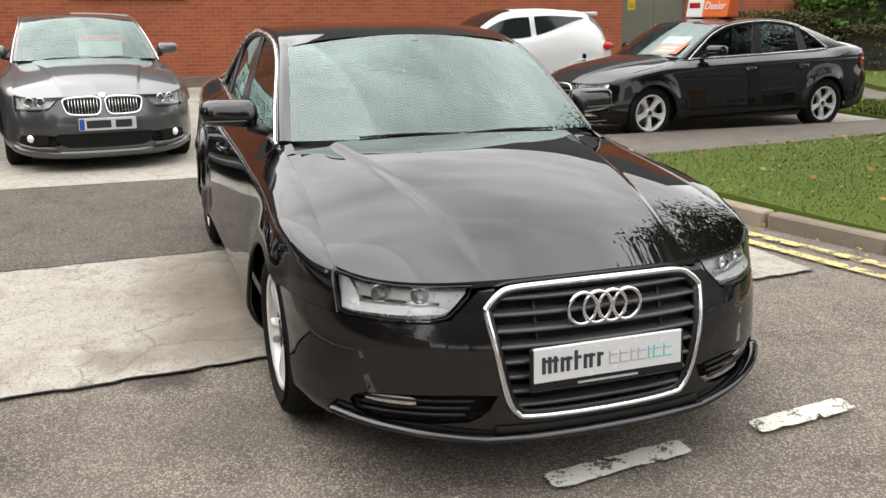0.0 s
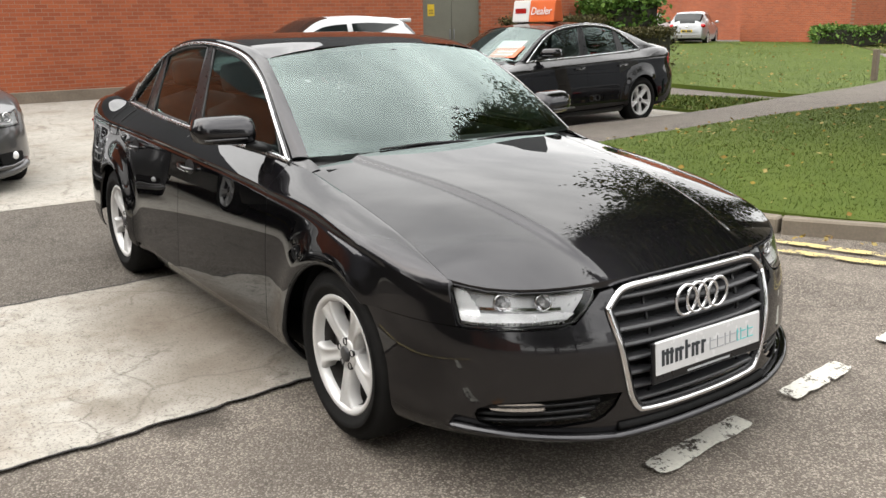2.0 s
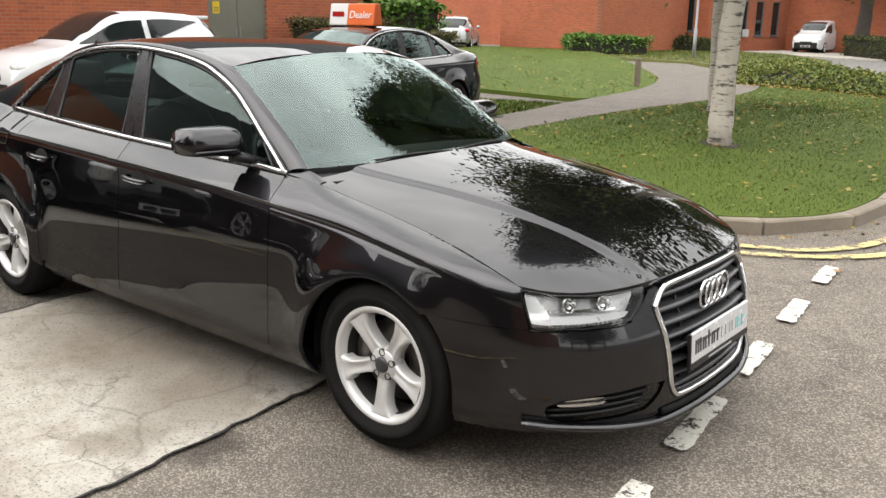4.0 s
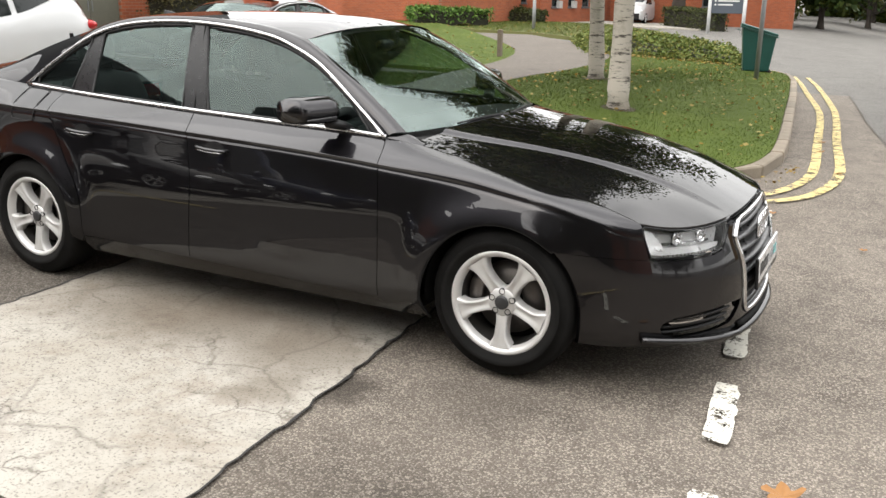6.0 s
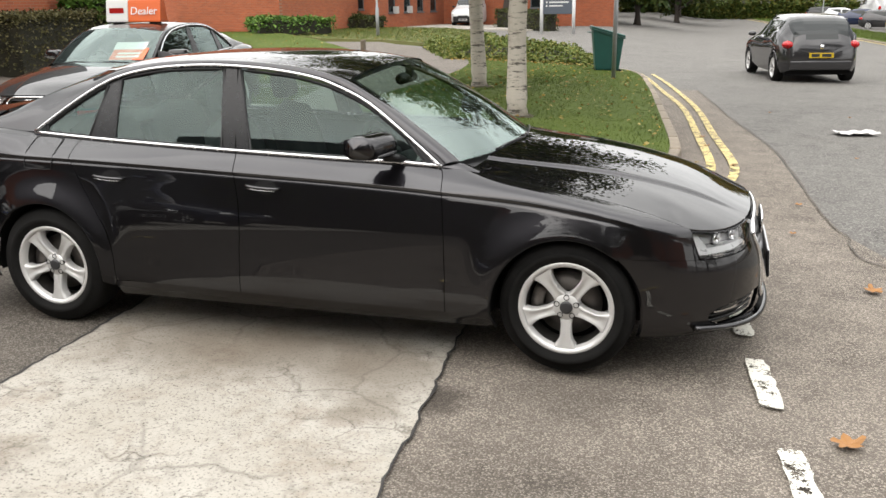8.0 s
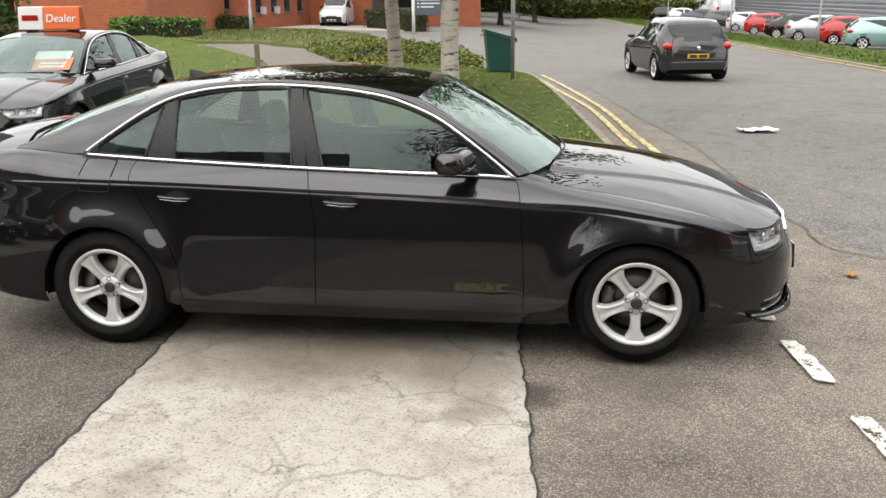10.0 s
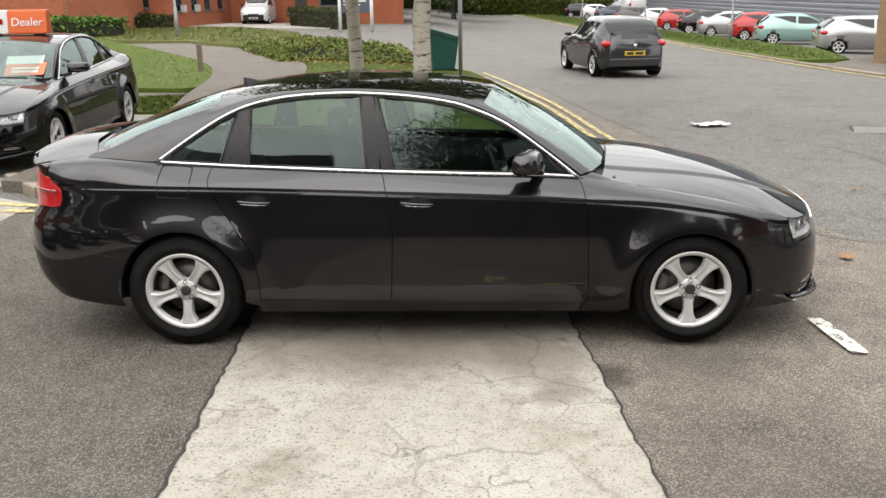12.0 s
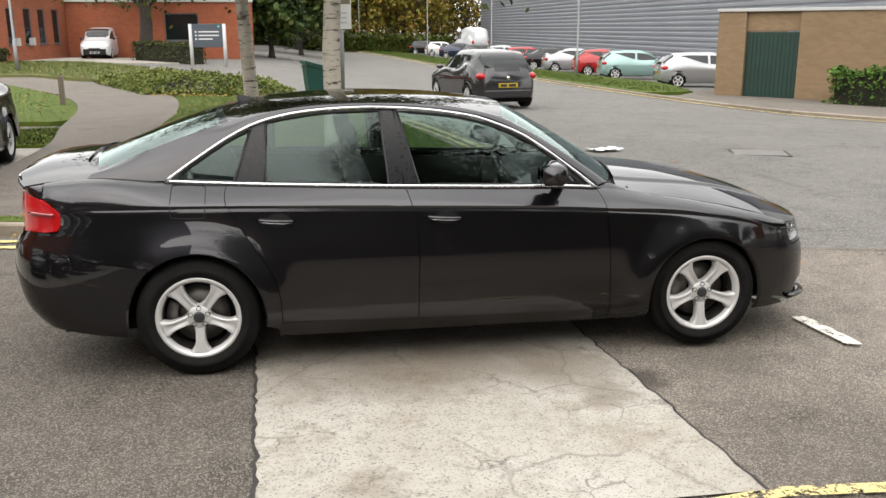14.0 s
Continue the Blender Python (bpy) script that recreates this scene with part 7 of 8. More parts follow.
# out of view: three dark cars added so the flank has something to mirror
for y, mt, lb in ((-4.3, M_BLACK_PAINT, "unseen black hatchback parked nose out in the yard, added for reflections"), (-7.0, M_CHARCOAL_PAINT, "unseen charcoal hatchback parked nose out in the yard, added for reflections"), (-9.8, M_BLUE_PAINT, "unseen dark blue hatchback parked nose out in the yard, added for reflections")):
    small_car("hatchback_car", lb, mt, stand(-7.1, y), 0.0, 4.3, 1.48, 1.78, group="cars in the yard")
ROW = (("hatchback_car", "silver five-door hatchback in the car park", M_SILVER_PAINT, 30.9, "hatch", 4.34), ("hatchback_car", "pale green hatchback in the car park", M_AQUA_PAINT, 39.0, "hatch", 4.1),
       ("hatchback_car", "red hatchback in the car park", M_RED_PAINT, 43.8, "hatch", 3.9), ("saloon_car", "silver saloon in the car park", M_SILVER_PAINT, 49.2, "saloon", 4.6),
       ("saloon_car", "black saloon in the car park", M_BLACK_PAINT, 54.5, "saloon", 4.6), ("hatchback_car", "bright red hatchback in the car park", M_RED_PAINT, 62.0, "hatch", 4.2),
       ("hatchback_car", "white hatchback in the car park", M_WHITE_PAINT, 68.0, "hatch", 4.0), ("hatchback_car", "charcoal hatchback in the car park", M_CHARCOAL_PAINT, 74.0, "hatch", 4.3),
       ("saloon_car", "dark blue saloon in the car park", M_BLUE_PAINT, 80.0, "saloon", 4.6), ("hatchback_car", "white hatchback in the car park", M_WHITE_PAINT, 86.0, "hatch", 4.0), ("hatchback_car", "black hatchback in the car park", M_BLACK_PAINT, 92.0, "hatch", 4.2))
for nm, lb, mt, y, tl, ln in ROW:
    x = 16.4 - max(0, y - 66) * 0.14
    small_car(nm, lb, mt, stand(x, y), -8.0, ln, 1.48, 1.78, tail=tl, group="cars in the car park")
small_car("panel_van", "tall white panel van in the car park", M_WHITE_PAINT, stand(16.0, 84.0), 100.0, 5.6, 2.7, 2.0, tail="van", wheel_r=0.34, category="van")

# ---- trees, hedges, grass ----
def leaves_mesh(name, centres, size, material, parent, seed, label="", per=1, spread=0.0, droop=0.0, flat=0.0):
    """Many small pointed leaves, each its own island, scattered about the centres."""
    r = np.random.RandomState(seed)
    c = np.repeat(np.array(centres, float), per, axis=0)
    n = len(c)
    c = c + r.normal(0, 1, (n, 3)) * spread
    a = r.normal(0, 1, (n, 3))
    a[:, 2] = a[:, 2] * (1 - flat) - droop
    a /= np.linalg.norm(a, axis=1)[:, None]
    b = np.cross(a, r.normal(0, 1, (n, 3)) + np.array((0, 0, 2.0 * flat)))
    b /= np.maximum(np.linalg.norm(b, axis=1)[:, None], 1e-6)
    s = size * r.uniform(0.6, 1.3, (n, 1))
    q = np.stack([c - a * s * 0.5, c + b * s * 0.32, c + a * s * 0.5, c - b * s * 0.32], axis=1).reshape(-1, 3)
    me = bpy.data.meshes.new(name)
    me.from_pydata(q.tolist(), [], np.arange(4 * n).reshape(-1, 4).tolist())
    me.materials.append(material)
    o = new(name, me)
    if parent:
        o.parent = parent
    return tagged(o, label)


def tree(name, label, at, height, girth, crown_from, spread, leaf_mat, bark, seed, leaf=0.09, count=9000, lean=(0.0, 0.0), twigs=70, group="", weep=0.0):
    """A tapered trunk, limbs, twigs and a crown of many separate leaves hung about the twigs' ends."""
    r = random.Random(seed)
    t = thing(name, label, "tree", group, at)
    axis = [Vector((lean[0] * (h / height) + 0.05 * math.sin(h * 1.3 + seed) * min(h, 1.0), lean[1] * (h / height) + 0.05 * math.cos(h * 1.1 + seed) * min(h, 1.0), h - 0.15)) for h in np.linspace(0, height, 16)]
    rad = [girth * (1.0 - 0.85 * (i / 15) ** 1.1) for i in range(16)]
    rad[0] = girth * 1.65
    rad[1] = girth * 1.05
    axis[1].z = 0.22
    v, f = tube(axis, rad, 12)
    link_mesh("trunk", v, f, bark, t)
    tips, lv, lf = [], [], []
    for i in range(twigs):
        h = crown_from + (height - crown_from) * (i / twigs) ** 0.9
        k = min(int(h / height * 15), 14)
        base = axis[k].lerp(axis[k + 1], h / height * 15 - k)
        a = i * 2.399 + r.uniform(-0.4, 0.4)
        reach = spread * (1.0 - 0.75 * ((h - crown_from) / (height - crown_from)) ** 1.5) * r.uniform(0.55, 1.1)
        rise = reach * r.uniform(0.15, 0.6)
        mid = base + Vector((math.cos(a) * reach * 0.5, math.sin(a) * reach * 0.5, rise * 0.8))
        end = base + Vector((math.cos(a + 0.2) * reach, math.sin(a + 0.2) * reach, rise - weep * reach * r.uniform(0.3, 1.0)))
        vv, ff = tube([base, mid, end], [max(0.012, rad[k] * 0.32), max(0.008, rad[k] * 0.18), 0.005], 5)
        lf += [tuple(q + len(lv) for q in w) for w in ff]
        lv += vv
        for s in range(7):
            u = r.uniform(0.35, 1.05)
            p = base.lerp(mid, u * 2) if u < 0.5 else mid.lerp(end, u * 2 - 1)
            tips.append(p + Vector((r.gauss(0, 1), r.gauss(0, 1), r.gauss(0, 1))) * reach * 0.10)
    link_mesh("branchwork", lv, lf, bark, t)
    leaves_mesh("crown", tips, leaf, leaf_mat, t, seed, per=max(1, count // len(tips)), spread=spread * 0.085 + 0.04, droop=0.3 + weep)
    return t


def lawn_z(x, y):
    return ground_z(x, y) + mound(x, y)


tree("birch_tree", "white-barked birch with green leaves on the lawn", (-0.42, 6.68, lawn_z(-0.42, 6.68)), 10.5, 0.135, 2.7, 2.6, M_BIRCH_LEAF, M_BIRCH, 3, 0.115, 60000, (0.25, 0.3), 90, "birches on the lawn", 0.5)
tree("birch_tree", "white-barked birch with green leaves on the lawn", (-1.67, 9.55, lawn_z(-1.67, 9.55)), 11.0, 0.125, 2.6, 2.7, M_BIRCH_LEAF, M_BIRCH, 8, 0.115, 60000, (-0.2, 0.2), 90, "birches on the lawn", 0.5)
tree("oak_tree", "dark spreading tree before the office building", (-9.6, 47.5, 0.0), 11.0, 0.42, 3.0, 4.2, M_TREE_LEAF, M_BARK, 11, 0.22, 9000, (0.3, 0.0), 80)
FAR = (("leafy_tree", -3.0, 58.0, 9.0, 3.4, 0), ("leafy_tree", -1.0, 74.0, 11.0, 4.5, 0), ("leafy_tree", -9.0, 78.0, 13.0, 5.5, 1), ("leafy_tree", -16.0, 70.0, 12.0, 5.0, 0), ("leafy_tree", -5.0, 108.0, 15.0, 7.0, 0), ("leafy_tree", 1.5, 122.0, 16.0, 7.0, 2),
       ("leafy_tree", 6.5, 112.0, 15.0, 7.5, 2), ("leafy_tree", 12.0, 108.0, 14.0, 6.5, 2), ("leafy_tree", -14.0, 112.0, 16.0, 8.0, 0), ("leafy_tree", -25.0, 90.0, 14.0, 7.0, 1), ("leafy_tree", 17.0, 116.0, 15.0, 7.0, 1), ("leafy_tree", -34.0, 74.0, 14.0, 7.0, 0),
       ("leafy_tree", -1.5, 92.0, 13.0, 5.5, 1), ("leafy_tree", 9.5, 118.0, 15.0, 7.0, 0), ("leafy_tree", 14.0, 122.0, 16.0, 7.0, 2), ("leafy_tree", 4.0, 128.0, 17.0, 8.0, 1), ("leafy_tree", -9.5, 96.0, 14.0, 6.5, 2), ("leafy_tree", 20.5, 112.0, 15.0, 7.0, 2))
for i, (nm, x, y, h, sp_, kind_) in enumerate(FAR):
    tree(nm, ("dark green tree beyond the road", "olive green tree beyond the road", "tree turning yellow beyond the car park")[kind_], stand(x, y), h, 0.22, 1.2, sp_, (M_TREE_LEAF, M_BIRCH_LEAF, M_AUTUMN_LEAF)[kind_], M_BARK, 20 + i, 0.50, 8500, twigs=70, group="trees beyond the road")
# trees behind the camera, which the bodywork and windows mirror
# the last three are added, unseen, to dim the horizon mirrored in black paint
for i, (x, y, h, sp_) in enumerate(((2.6, -18.5, 10.5, 4.2), (7.2, -16.0, 10.0, 4.0), (12.0, -12.5, 10.0, 4.2), (17.0, -4.0, 10.0, 4.2), (22.0, -9.5, 11.0, 4.6), (24.5, -1.5, 11.0, 4.6), (28.0, -6.0, 12.0, 5.0))):
    tree("leafy_tree", "unseen leafy tree across the road, for the bodywork to mirror", stand(x, y), h, 0.2, 1.6, sp_, M_TREE_LEAF, M_BARK, 50 + i, 0.24, 16000, twigs=90, group="trees across the road")

tree("leafy_tree", "leafy tree overhanging the near pavement", stand(1.6, -12.2), 10.5, 0.16, 2.6, 4.0, M_TREE_LEAF, M_BARK, 77, 0.13, 26000, twigs=80, group="trees across the road")


for x, y in ((-0.42, 6.68), (-1.67, 9.55)):
    ring = [(x + (0.36 + 0.05 * math.sin(3 * a + x)) * math.cos(a), y + (0.36 + 0.05 * math.cos(4 * a)) * math.sin(a)) for a in np.linspace(0, 2 * math.pi, 25)[:-1]]
    sheet("soil_ring", ring, lambda u, v, x=x, y=y: mound(u, v) + 0.016 - 0.30 * ((u - x) ** 2 + (v - y) ** 2), M_SOIL, 0.12, "bare dark soil round the foot of a birch", "soil")


def hedge(name, label, outline, base_h, z1, material, leaf, count, seed, lump=0.1, category="hedge", slope=0.0):
    """A dense core, coloured as inner shade, with leaves all over its top and sides, uneven in outline."""
    r = random.Random(seed)
    h = thing(name, label, category)
    xs, ys = [p[0] for p in outline], [p[1] for p in outline]

    def inside(x, y):
        c = False
        for i in range(len(outline)):
            (x1, y1), (x2, y2) = outline[i - 1], outline[i]
            if (y1 > y) != (y2 > y) and x < (x2 - x1) * (y - y1) / (y2 - y1) + x1:
                c = not c
        return c

    def height(x, y):
        n = noise.noise(Vector((x * 1.1, y * 1.1, seed))) + 0.5 * noise.noise(Vector((x * 3.1, y * 3.1, seed)))
        if slope:
            p, d = np.array((x, y)), 9.0
            for i in range(len(outline)):
                a, b = np.array(outline[i - 1]), np.array(outline[i])
                q = a + (b - a) * min(max(float((p - a).dot(b - a) / (b - a).dot(b - a)), 0.0), 1.0)
                d = min(d, float(np.linalg.norm(p - q)))
            n -= 0.75 * max(0.0, 1 - d / slope) ** 1.5 / max(lump, 0.01)
        return max(0.05, z1 * (1 + lump * n))
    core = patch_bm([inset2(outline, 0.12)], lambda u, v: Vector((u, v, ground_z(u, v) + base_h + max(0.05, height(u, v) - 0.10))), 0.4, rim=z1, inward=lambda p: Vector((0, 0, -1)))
    part("core", core, M_HEDGE_SHADE, h)
    pts = []
    while len(pts) < count:
        x, y = r.uniform(min(xs), max(xs)), r.uniform(min(ys), max(ys))
        if inside(x, y):
            pts.append((x, y, ground_z(x, y) + base_h + height(x, y) - abs(r.gauss(0, 0.05))))
    side = []
    for i in range(len(outline)):
        a, b = outline[i - 1], outline[i]
        n = int(math.hypot(b[0] - a[0], b[1] - a[1]) * z1 * count / 26) + 4
        for _ in range(n):
            t, z = r.random(), r.random() ** 0.8
            x, y = a[0] + (b[0] - a[0]) * t, a[1] + (b[1] - a[1]) * t
            side.append((x + r.gauss(0, 0.05), y + r.gauss(0, 0.05), ground_z(x, y) + base_h + z * height(x, y)))
    leaves_mesh("leaves", pts + side, leaf, material, h, seed, per=2, spread=0.05, flat=0.3)
    return h


# near-black colour paints the shade among a hedge's inner leaves
M_HEDGE_SHADE = surface("hedge_inner_shade", (0.012, 0.012, 0.006), (0.022, 0.02, 0.01), 3.0, 30.0, 0.95)
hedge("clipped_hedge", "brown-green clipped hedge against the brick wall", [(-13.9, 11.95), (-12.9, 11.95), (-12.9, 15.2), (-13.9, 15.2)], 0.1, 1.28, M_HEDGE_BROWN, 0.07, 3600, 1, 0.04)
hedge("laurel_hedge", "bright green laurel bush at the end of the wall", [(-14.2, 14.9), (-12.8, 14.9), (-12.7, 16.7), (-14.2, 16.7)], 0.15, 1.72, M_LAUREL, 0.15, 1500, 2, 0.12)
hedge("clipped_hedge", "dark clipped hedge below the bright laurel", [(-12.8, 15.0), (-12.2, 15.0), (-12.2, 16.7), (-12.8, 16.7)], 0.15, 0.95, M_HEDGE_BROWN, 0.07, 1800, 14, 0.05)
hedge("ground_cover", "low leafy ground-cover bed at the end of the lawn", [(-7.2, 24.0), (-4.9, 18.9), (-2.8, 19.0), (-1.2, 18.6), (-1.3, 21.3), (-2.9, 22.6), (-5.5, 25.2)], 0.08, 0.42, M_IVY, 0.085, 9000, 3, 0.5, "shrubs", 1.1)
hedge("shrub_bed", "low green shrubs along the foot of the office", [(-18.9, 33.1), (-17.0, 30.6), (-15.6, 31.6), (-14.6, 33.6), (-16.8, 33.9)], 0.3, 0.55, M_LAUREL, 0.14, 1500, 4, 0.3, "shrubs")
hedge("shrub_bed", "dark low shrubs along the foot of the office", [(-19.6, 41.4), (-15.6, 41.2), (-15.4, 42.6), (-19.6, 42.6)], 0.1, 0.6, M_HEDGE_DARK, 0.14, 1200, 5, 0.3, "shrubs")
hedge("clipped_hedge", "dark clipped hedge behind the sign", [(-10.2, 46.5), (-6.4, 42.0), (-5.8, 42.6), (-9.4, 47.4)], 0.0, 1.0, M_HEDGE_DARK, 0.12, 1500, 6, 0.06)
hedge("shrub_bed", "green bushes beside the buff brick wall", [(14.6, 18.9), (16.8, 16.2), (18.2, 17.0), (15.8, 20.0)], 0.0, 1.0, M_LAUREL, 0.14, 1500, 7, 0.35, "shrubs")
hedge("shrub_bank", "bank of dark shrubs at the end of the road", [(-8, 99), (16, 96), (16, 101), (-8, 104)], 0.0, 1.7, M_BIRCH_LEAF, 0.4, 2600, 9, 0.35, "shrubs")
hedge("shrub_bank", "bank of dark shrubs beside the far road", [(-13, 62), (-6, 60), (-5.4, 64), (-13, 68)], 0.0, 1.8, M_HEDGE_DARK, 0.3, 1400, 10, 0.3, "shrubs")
# out of view, added as a dark band for the car's side to mirror
hedge("clipped_hedge", "unseen dark hedge across the road, added for reflections", [(-13, -15.0), (9, -15.0), (9, -14.0), (-13, -14.0)], 0.0, 2.0, M_HEDGE_DARK, 0.16, 3000, 12, 0.15)


def grass(name, outline, height, count, blade, seed, label):
    r = random.Random(seed)
    xs, ys = [p[0] for p in outline], [p[1] for p in outline]
    px, py = np.array(xs), np.array(ys)
    rs = np.random.RandomState(seed)
    pts = np.empty((0, 2))
    while len(pts) < count:
        c = np.stack([rs.uniform(min(xs), max(xs), count), rs.uniform(min(ys), max(ys), count)], axis=1)
        odd = np.zeros(len(c), bool)
        for i in range(len(outline)):
            x1, y1, x2, y2 = px[i - 1], py[i - 1], px[i], py[i]
            hit = ((y1 > c[:, 1]) != (y2 > c[:, 1])) & (c[:, 0] < (x2 - x1) * (c[:, 1] - y1) / (y2 - y1 + 1e-12) + x1)
            odd ^= hit
        pts = np.concatenate([pts, c[odd]])
    pts = pts[:count]
    z = np.array([ground_z(x, y) + (height(x, y) if callable(height) else height) for x, y in pts])
    a = rs.uniform(0, 2 * np.pi, count)
    w, h = blade * 0.16 * rs.uniform(0.7, 1.3, count), blade * rs.uniform(0.5, 1.3, count)
    lean = rs.normal(0, 0.45, (count, 2)) * h[:, None]
    base = np.stack([pts[:, 0], pts[:, 1], z - 0.004], axis=1)
    d = np.stack([np.cos(a) * w, np.sin(a) * w, np.zeros(count)], axis=1)
    tip = base + np.stack([lean[:, 0], lean[:, 1], h], axis=1)
    q = np.stack([base - d, base + d, tip], axis=1).reshape(-1, 3)
    me = bpy.data.meshes.new(name)
    me.from_pydata(q.tolist(), [], np.arange(3 * count).reshape(-1, 3).tolist())
    me.materials.append(M_GRASS)
    lie = np.repeat(np.stack([lean[:, 0] / h * 0.5, lean[:, 1] / h * 0.5, np.ones(count)], axis=1), 3, axis=0)
    me.normals_split_custom_set_from_vertices((lie / np.linalg.norm(lie, axis=1)[:, None]).tolist())
    return tagged(new(name, me), label, "grass", kind="stuff")


def litter(name, outline, height, count, size, seed, label):
    r = random.Random(seed)
    xs, ys = [p[0] for p in outline], [p[1] for p in outline]
    pts = []
    while len(pts) < count:
        x, y = r.uniform(min(xs), max(xs)), r.uniform(min(ys), max(ys))
        c = False
        for i in range(len(outline)):
            (x1, y1), (x2, y2) = outline[i - 1], outline[i]
            if (y1 > y) != (y2 > y) and x < (x2 - x1) * (y - y1) / (y2 - y1 + 1e-12) + x1:
                c = not c
        if c:
            pts.append((x, y, ground_z(x, y) + (height(x, y) if callable(height) else height) + 0.02 + r.uniform(0, 0.015)))
    o = leaves_mesh(name, pts, size, M_LITTER, None, seed, flat=0.85)
    return tagged(o, label, "fallen leaves", kind="stuff")


grass("grass", LAWN, mound, 170000, 0.020, 1, "short green grass blades on the lawn")
grass("grass", WEDGE, 0.05, 7000, 0.06, 8, "rough grass blades beside the yard")
litter("leaf_litter", WEDGE, 0.05, 120, 0.06, 9, "yellow fallen leaves on the rough grass")
grass("grass", LAWN_2, lambda x, y: 0.09 + 0.014 * soft(y - 20), 150000, 0.030, 2, "short green grass blades on the far lawn")
grass("grass", LAWN_3, 0.12, 25000, 0.06, 22, "thin grass blades by the office")
litter("leaf_litter", LAWN_3, 0.12, 500, 0.09, 23, "brown fallen leaves on the thin grass")
grass("grass", VERGE_LINE, 0.12, 40000, 0.07, 21, "grass blades on the far verge")
litter("leaf_litter", LAWN, mound, 900, 0.055, 3, "yellow and brown fallen leaves on the grass")
litter("leaf_litter", LAWN_2, lambda x, y: 0.09 + 0.014 * soft(y - 20), 1100, 0.075, 4, "yellow fallen leaves on the far grass")
litter("leaf_litter", [(-5.6, 23.6), (-4.7, 18.2), (-1.2, 17.8), (-1.0, 18.6), (-3, 18.9), (-5.0, 19.1)], 0.12, 300, 0.07, 5, "brown fallen leaves along the shrub bed")
litter("leaf_litter", ribbon([(x + 0.12, y - 0.10) for x, y in KERB_LINE[10:60]], 0.2), 0.004, 160, 0.04, 6, "brown fallen leaves in the gutter")

# ---- street furniture and small things ----
# kerbside post with a pale notice
notice = thing("notice_post", "grey steel post with a pale notice board by the lawn's end", "sign post", at=on_ground(0.03, 14.28, 0.12))
rod("post", [(0, 0, -0.3), (0, 0, 2.62)], 0.045, M_POST, notice, sides=12)
nb = part("notice_panel", box_bm(-0.22, 0.22, -0.055, -0.04, 1.78, 2.55, 0.01, 2), M_CARD, notice, "pale notice panel", smooth=False)
part("notice_header", box_bm(-0.20, 0.20, -0.0585, -0.0553, 2.30, 2.52), M_LEDGE, nb, smooth=False)
for k in range(3):
    part("notice_bar", box_bm(-0.15, 0.12, -0.0585, -0.0553, 1.9 + 0.1 * k, 1.93 + 0.1 * k), M_GREY_INK, nb, smooth=False)

# wheeled bin, tipped back a little
bin_ = thing("wheeled_bin", "large dark teal wheeled bin beside the post", "bin", at=on_ground(-0.45, 17.2, 0.03), turn=12.0)
bm = box_bm(-0.42, 0.42, -0.36, 0.36, 0.12, 1.10, 0.05, 3)
for v in bm.verts:
    t = (v.co.z - 0.12) / 0.98
    v.co.x *= 0.78 + 0.26 * t
    v.co.y *= 0.78 + 0.26 * t
    v.co.z += 0.30 * (0.30 - v.co.x) * t
part("tub", bm, M_BIN, bin_, smooth=False)
bm = box_bm(-0.48, 0.48, -0.41, 0.41, 1.08, 1.13, 0.02, 2)
for v in bm.verts:
    v.co.z += 0.30 * (0.30 - v.co.x)
part("rim", bm, M_BIN, bin_, smooth=False)
lid = box_bm(-0.47, 0.47, -0.42, 0.40, 1.13, 1.20, 0.03, 3)
for v in lid.verts:
    v.co.z += 0.30 * (0.30 - v.co.x)
part("lid", lid, M_BIN, bin_, smooth=False)
for x in (-0.34, 0.34):
    for y in (-0.28, 0.28):
        v, f = lathe([(0.0, -0.03), (0.08, -0.03), (0.09, -0.015), (0.09, 0.015), (0.08, 0.03), (0.0, 0.03)], 16)
        o = link_mesh("bin_wheel", v, f, M_RUBBER, bin_)
        o.matrix_basis = pose(x, y, 0.06)
rod("bin_handle", [(-0.49, -0.3, 1.24), (-0.56, 0.0, 1.24), (-0.49, 0.3, 1.24)], 0.015, M_BIN, bin_)

bin_.scale = (0.84, 0.84, 0.80)

# site sign on two white posts
sg = thing("site_sign", "slate-blue site sign on two white posts", "sign", at=(-5.35, 39.4, 0.0), turn=-4.0)
for x in (-0.80, 0.80):
    rod("post", [(x, 0, -0.2), (x, 0, 2.02)], 0.085, M_POST_WHITE, sg, sides=12)
panel = part("panel", box_bm(-0.72, 0.72, -0.04, 0.04, 0.92, 2.02, 0.01, 1), M_SIGN_BLUE, sg, smooth=False)
for k in range(3):
    part("sign_bar", box_bm(-0.42, 0.55 - 0.3 * (k == 2), -0.047, -0.0405, 1.62 - 0.17 * k, 1.68 - 0.17 * k), M_CARD, panel, smooth=False)
    part("sign_arrow", box_bm(-0.58, -0.51, -0.047, -0.0405, 1.61 - 0.17 * k, 1.69 - 0.17 * k), M_CARD, panel, smooth=False)
part("sign_mark", box_bm(0.50, 0.60, -0.047, -0.0405, 1.86, 1.94), M_TEAL_INK, panel, smooth=False)

# lamp posts
def lamp_post(x, y, h, label, r0=0.075, base=0.1):
    p = thing("lamp_post", label, "lamp post", "lamp posts", on_ground(x, y, base))
    rod("column", [(0, 0, -0.3), (0, 0, 1.2), (0, 0, 1.21), (0, 0, h)], [r0, r0, r0 * 0.65, r0 * 0.45], M_POST, p, sides=12)
    part("lantern", box_bm(-0.12, 0.45, -0.10, 0.10, h - 0.05, h + 0.06, 0.04, 2), M_POST, p, smooth=False)
    return p


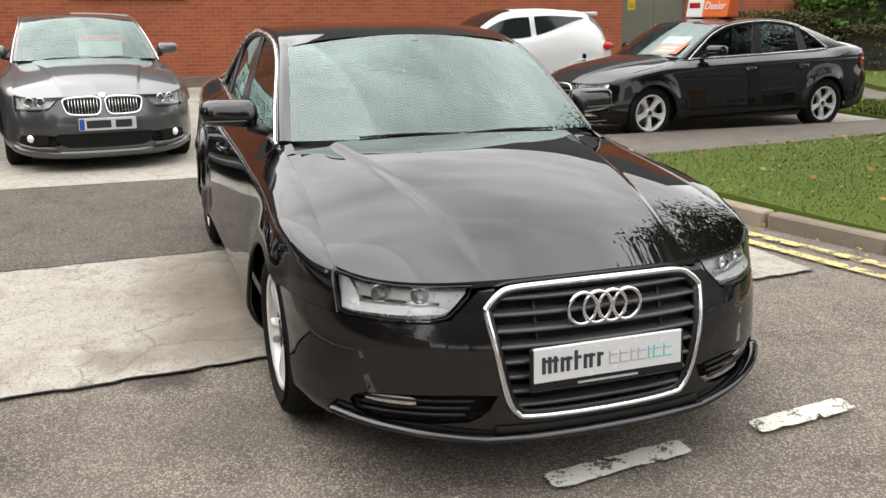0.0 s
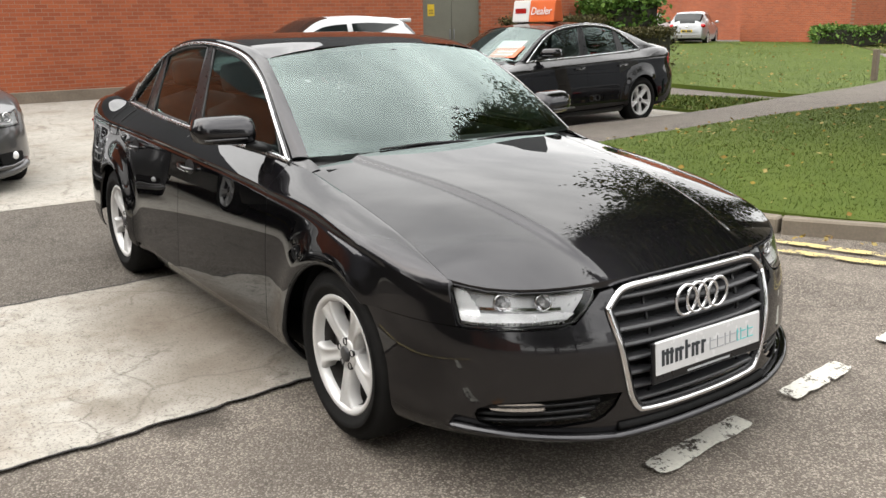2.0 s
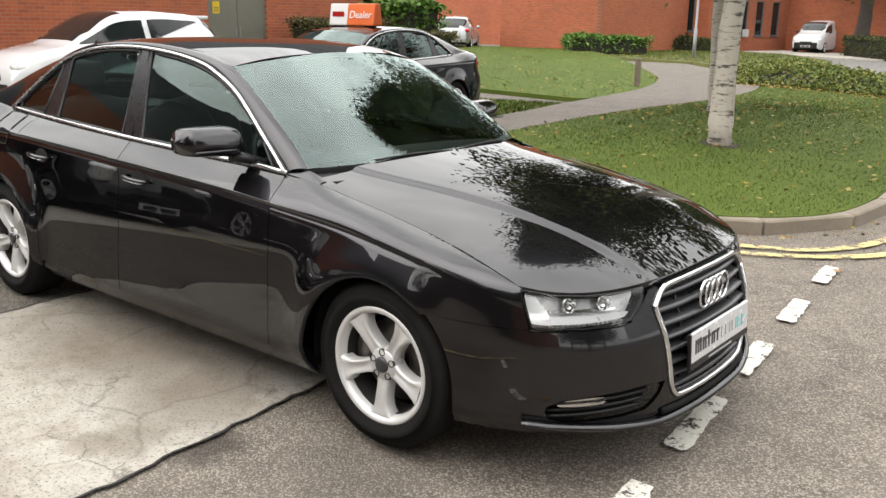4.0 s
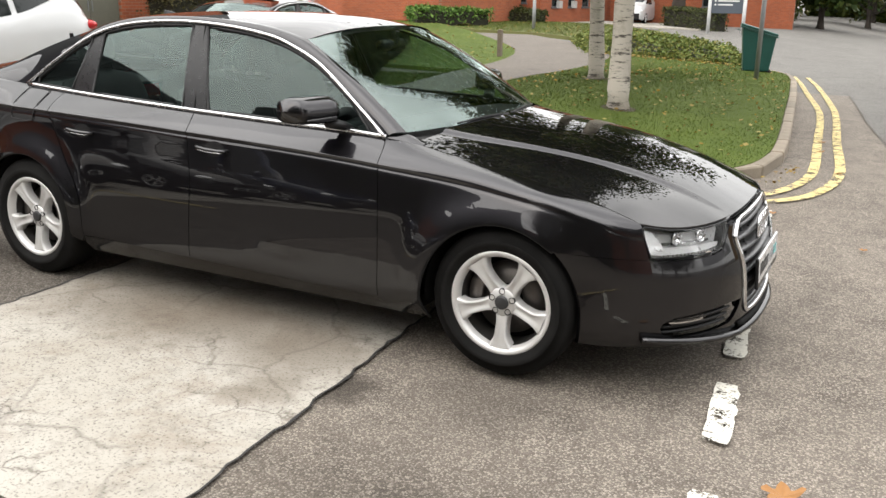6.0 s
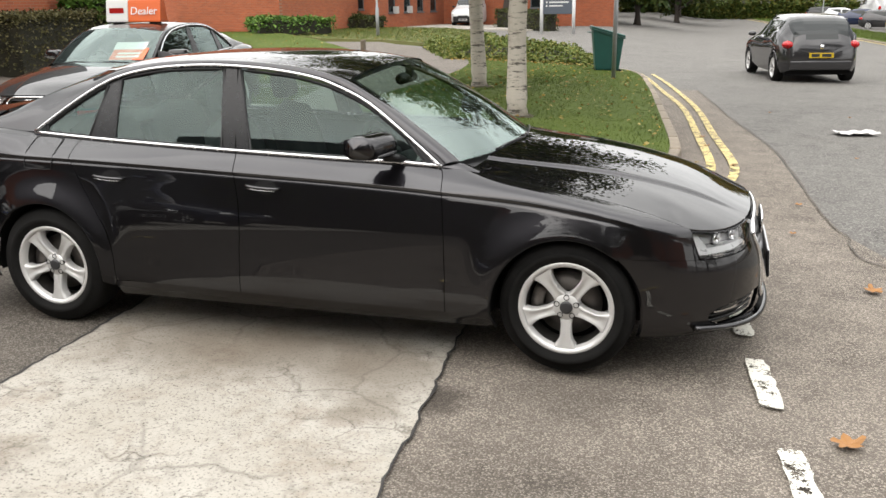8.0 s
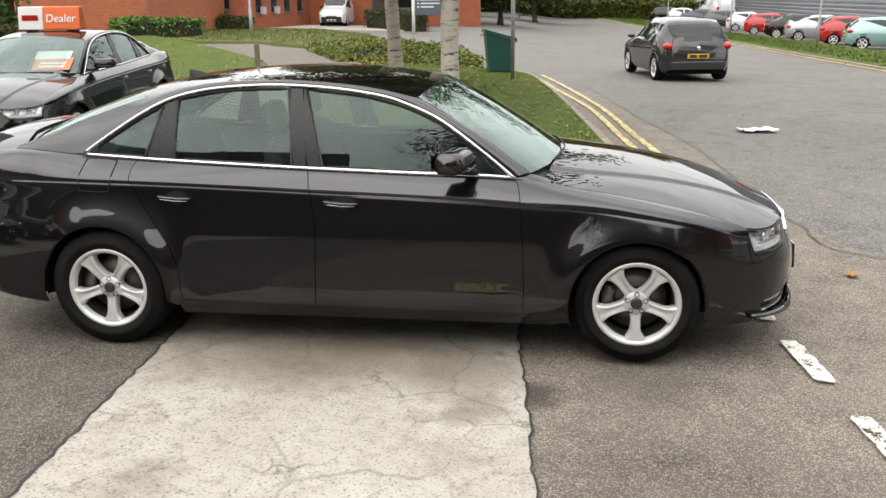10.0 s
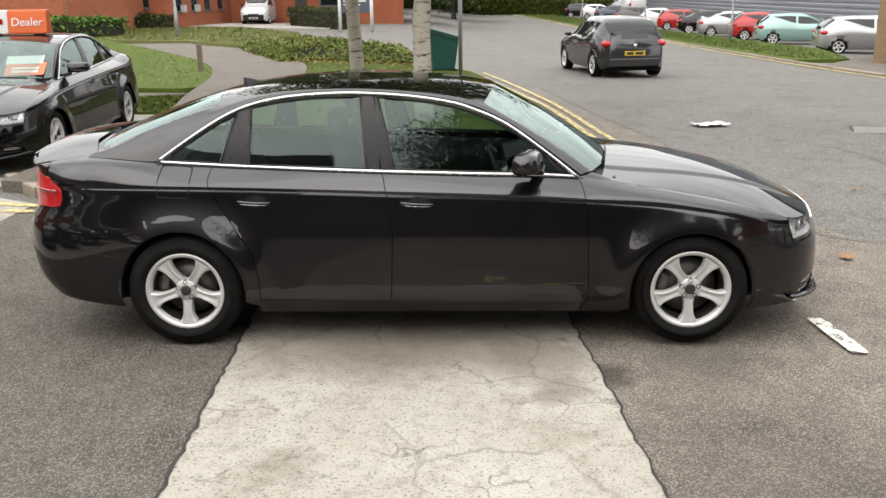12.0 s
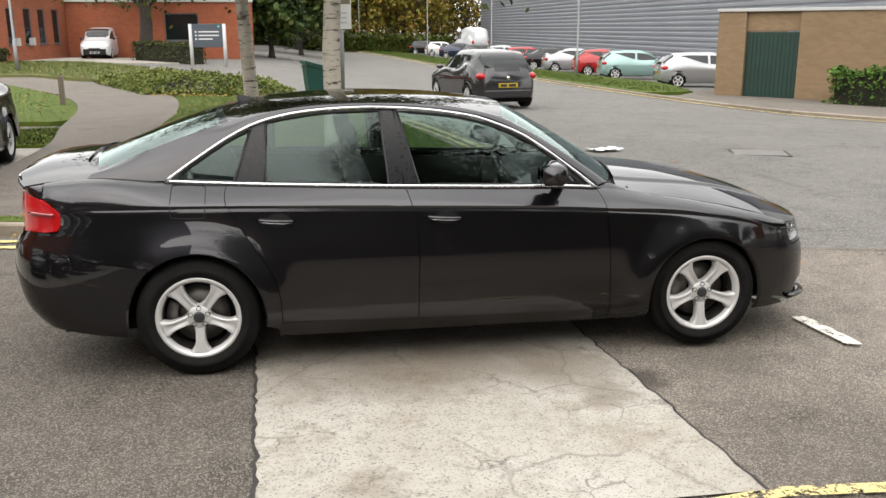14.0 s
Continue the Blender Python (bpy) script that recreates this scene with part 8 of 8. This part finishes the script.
lamp_post(-12.1, 32.4, 6.0, "slim grey lamp post on the lawn")
for x, y in ((13.4, 40.0), (12.6, 58.0), (11.0, 80.0), (6.0, 104.0)):
    lamp_post(x, y, 7.0, "tall slim lamp post in the verge")

# wooden bollard at the path's bend
bol = thing("bollard", "short grey wooden bollard in the grass", "bollard", at=on_ground(-6.35, 16.2, 0.12))
part("bollard_post", box_bm(-0.055, 0.055, -0.055, 0.055, -0.2, 0.62, 0.015, 2), M_LEDGE, bol, smooth=False)

# crumpled paper, drain cover and leaves on the road
r = random.Random(9)
bm = bmesh.new()
bmesh.ops.create_grid(bm, x_segments=9, y_segments=6, size=0.5)
for v in bm.verts:
    v.co = Vector((v.co.x * 0.52, v.co.y * 0.34, 0.012 + 0.05 * abs(noise.noise(v.co * 4.0)) + 0.05 * max(0.0, abs(v.co.x) * 2 - 0.6)))
pp = tagged(part("paper", bm, M_PAPER, None, smooth=False), "crumpled white paper lying on the road", "paper")
pp.matrix_basis = Matrix.Translation(on_ground(3.85, 7.9, 0.0)) @ pose(0, 0, 0, 0, 0, 15)
dc = thing("drain_cover", "square iron drain cover set in the road", "drain cover", at=on_ground(6.3, 7.55, -0.004), turn=-20)
part("frame", box_bm(-0.45, 0.45, -0.35, 0.35, -0.02, 0.003, 0.003, 1), M_JOINT, dc, smooth=False)
part("lid", box_bm(-0.40, 0.40, -0.30, 0.30, -0.015, 0.006, 0.003, 1), M_DISC, dc, smooth=False)


def dead_leaf(x, y, s, turn, label):
    pts, n = [], 28
    for i in range(n):
        a = 2 * math.pi * i / n
        q = s * (0.55 + 0.45 * abs(math.cos(2.5 * a)) ** 1.5)
        pts.append((q * math.cos(a), q * math.sin(a) * 0.8))
    verts = [(u, v, 0.012 + 0.25 * (u * u + v * v) / s * (1 + 0.5 * math.sin(9 * u / s))) for u, v in pts] + [(0, 0, 0.006)]
    o = link_mesh("dead_leaf", verts, [(i, (i + 1) % n, n) for i in range(n)], M_DEAD_LEAF, None, smooth=False)
    o.matrix_basis = Matrix.Translation(on_ground(x, y, 0.0)) @ pose(0, 0, 0, 0, 0, turn)
    return tagged(o, label, "leaf", "fallen leaves on the road")


dead_leaf(2.58, -1.25, 0.075, 30, "curled orange-brown fallen leaf on the asphalt")
dead_leaf(2.98, 0.80, 0.07, 100, "curled brown fallen leaf on the asphalt")
for i in range(14):
    dead_leaf(r.uniform(1.9, 5.5), r.uniform(2.0, 12.0), r.uniform(0.03, 0.05), r.uniform(0, 360), "small brown fallen leaf on the road")
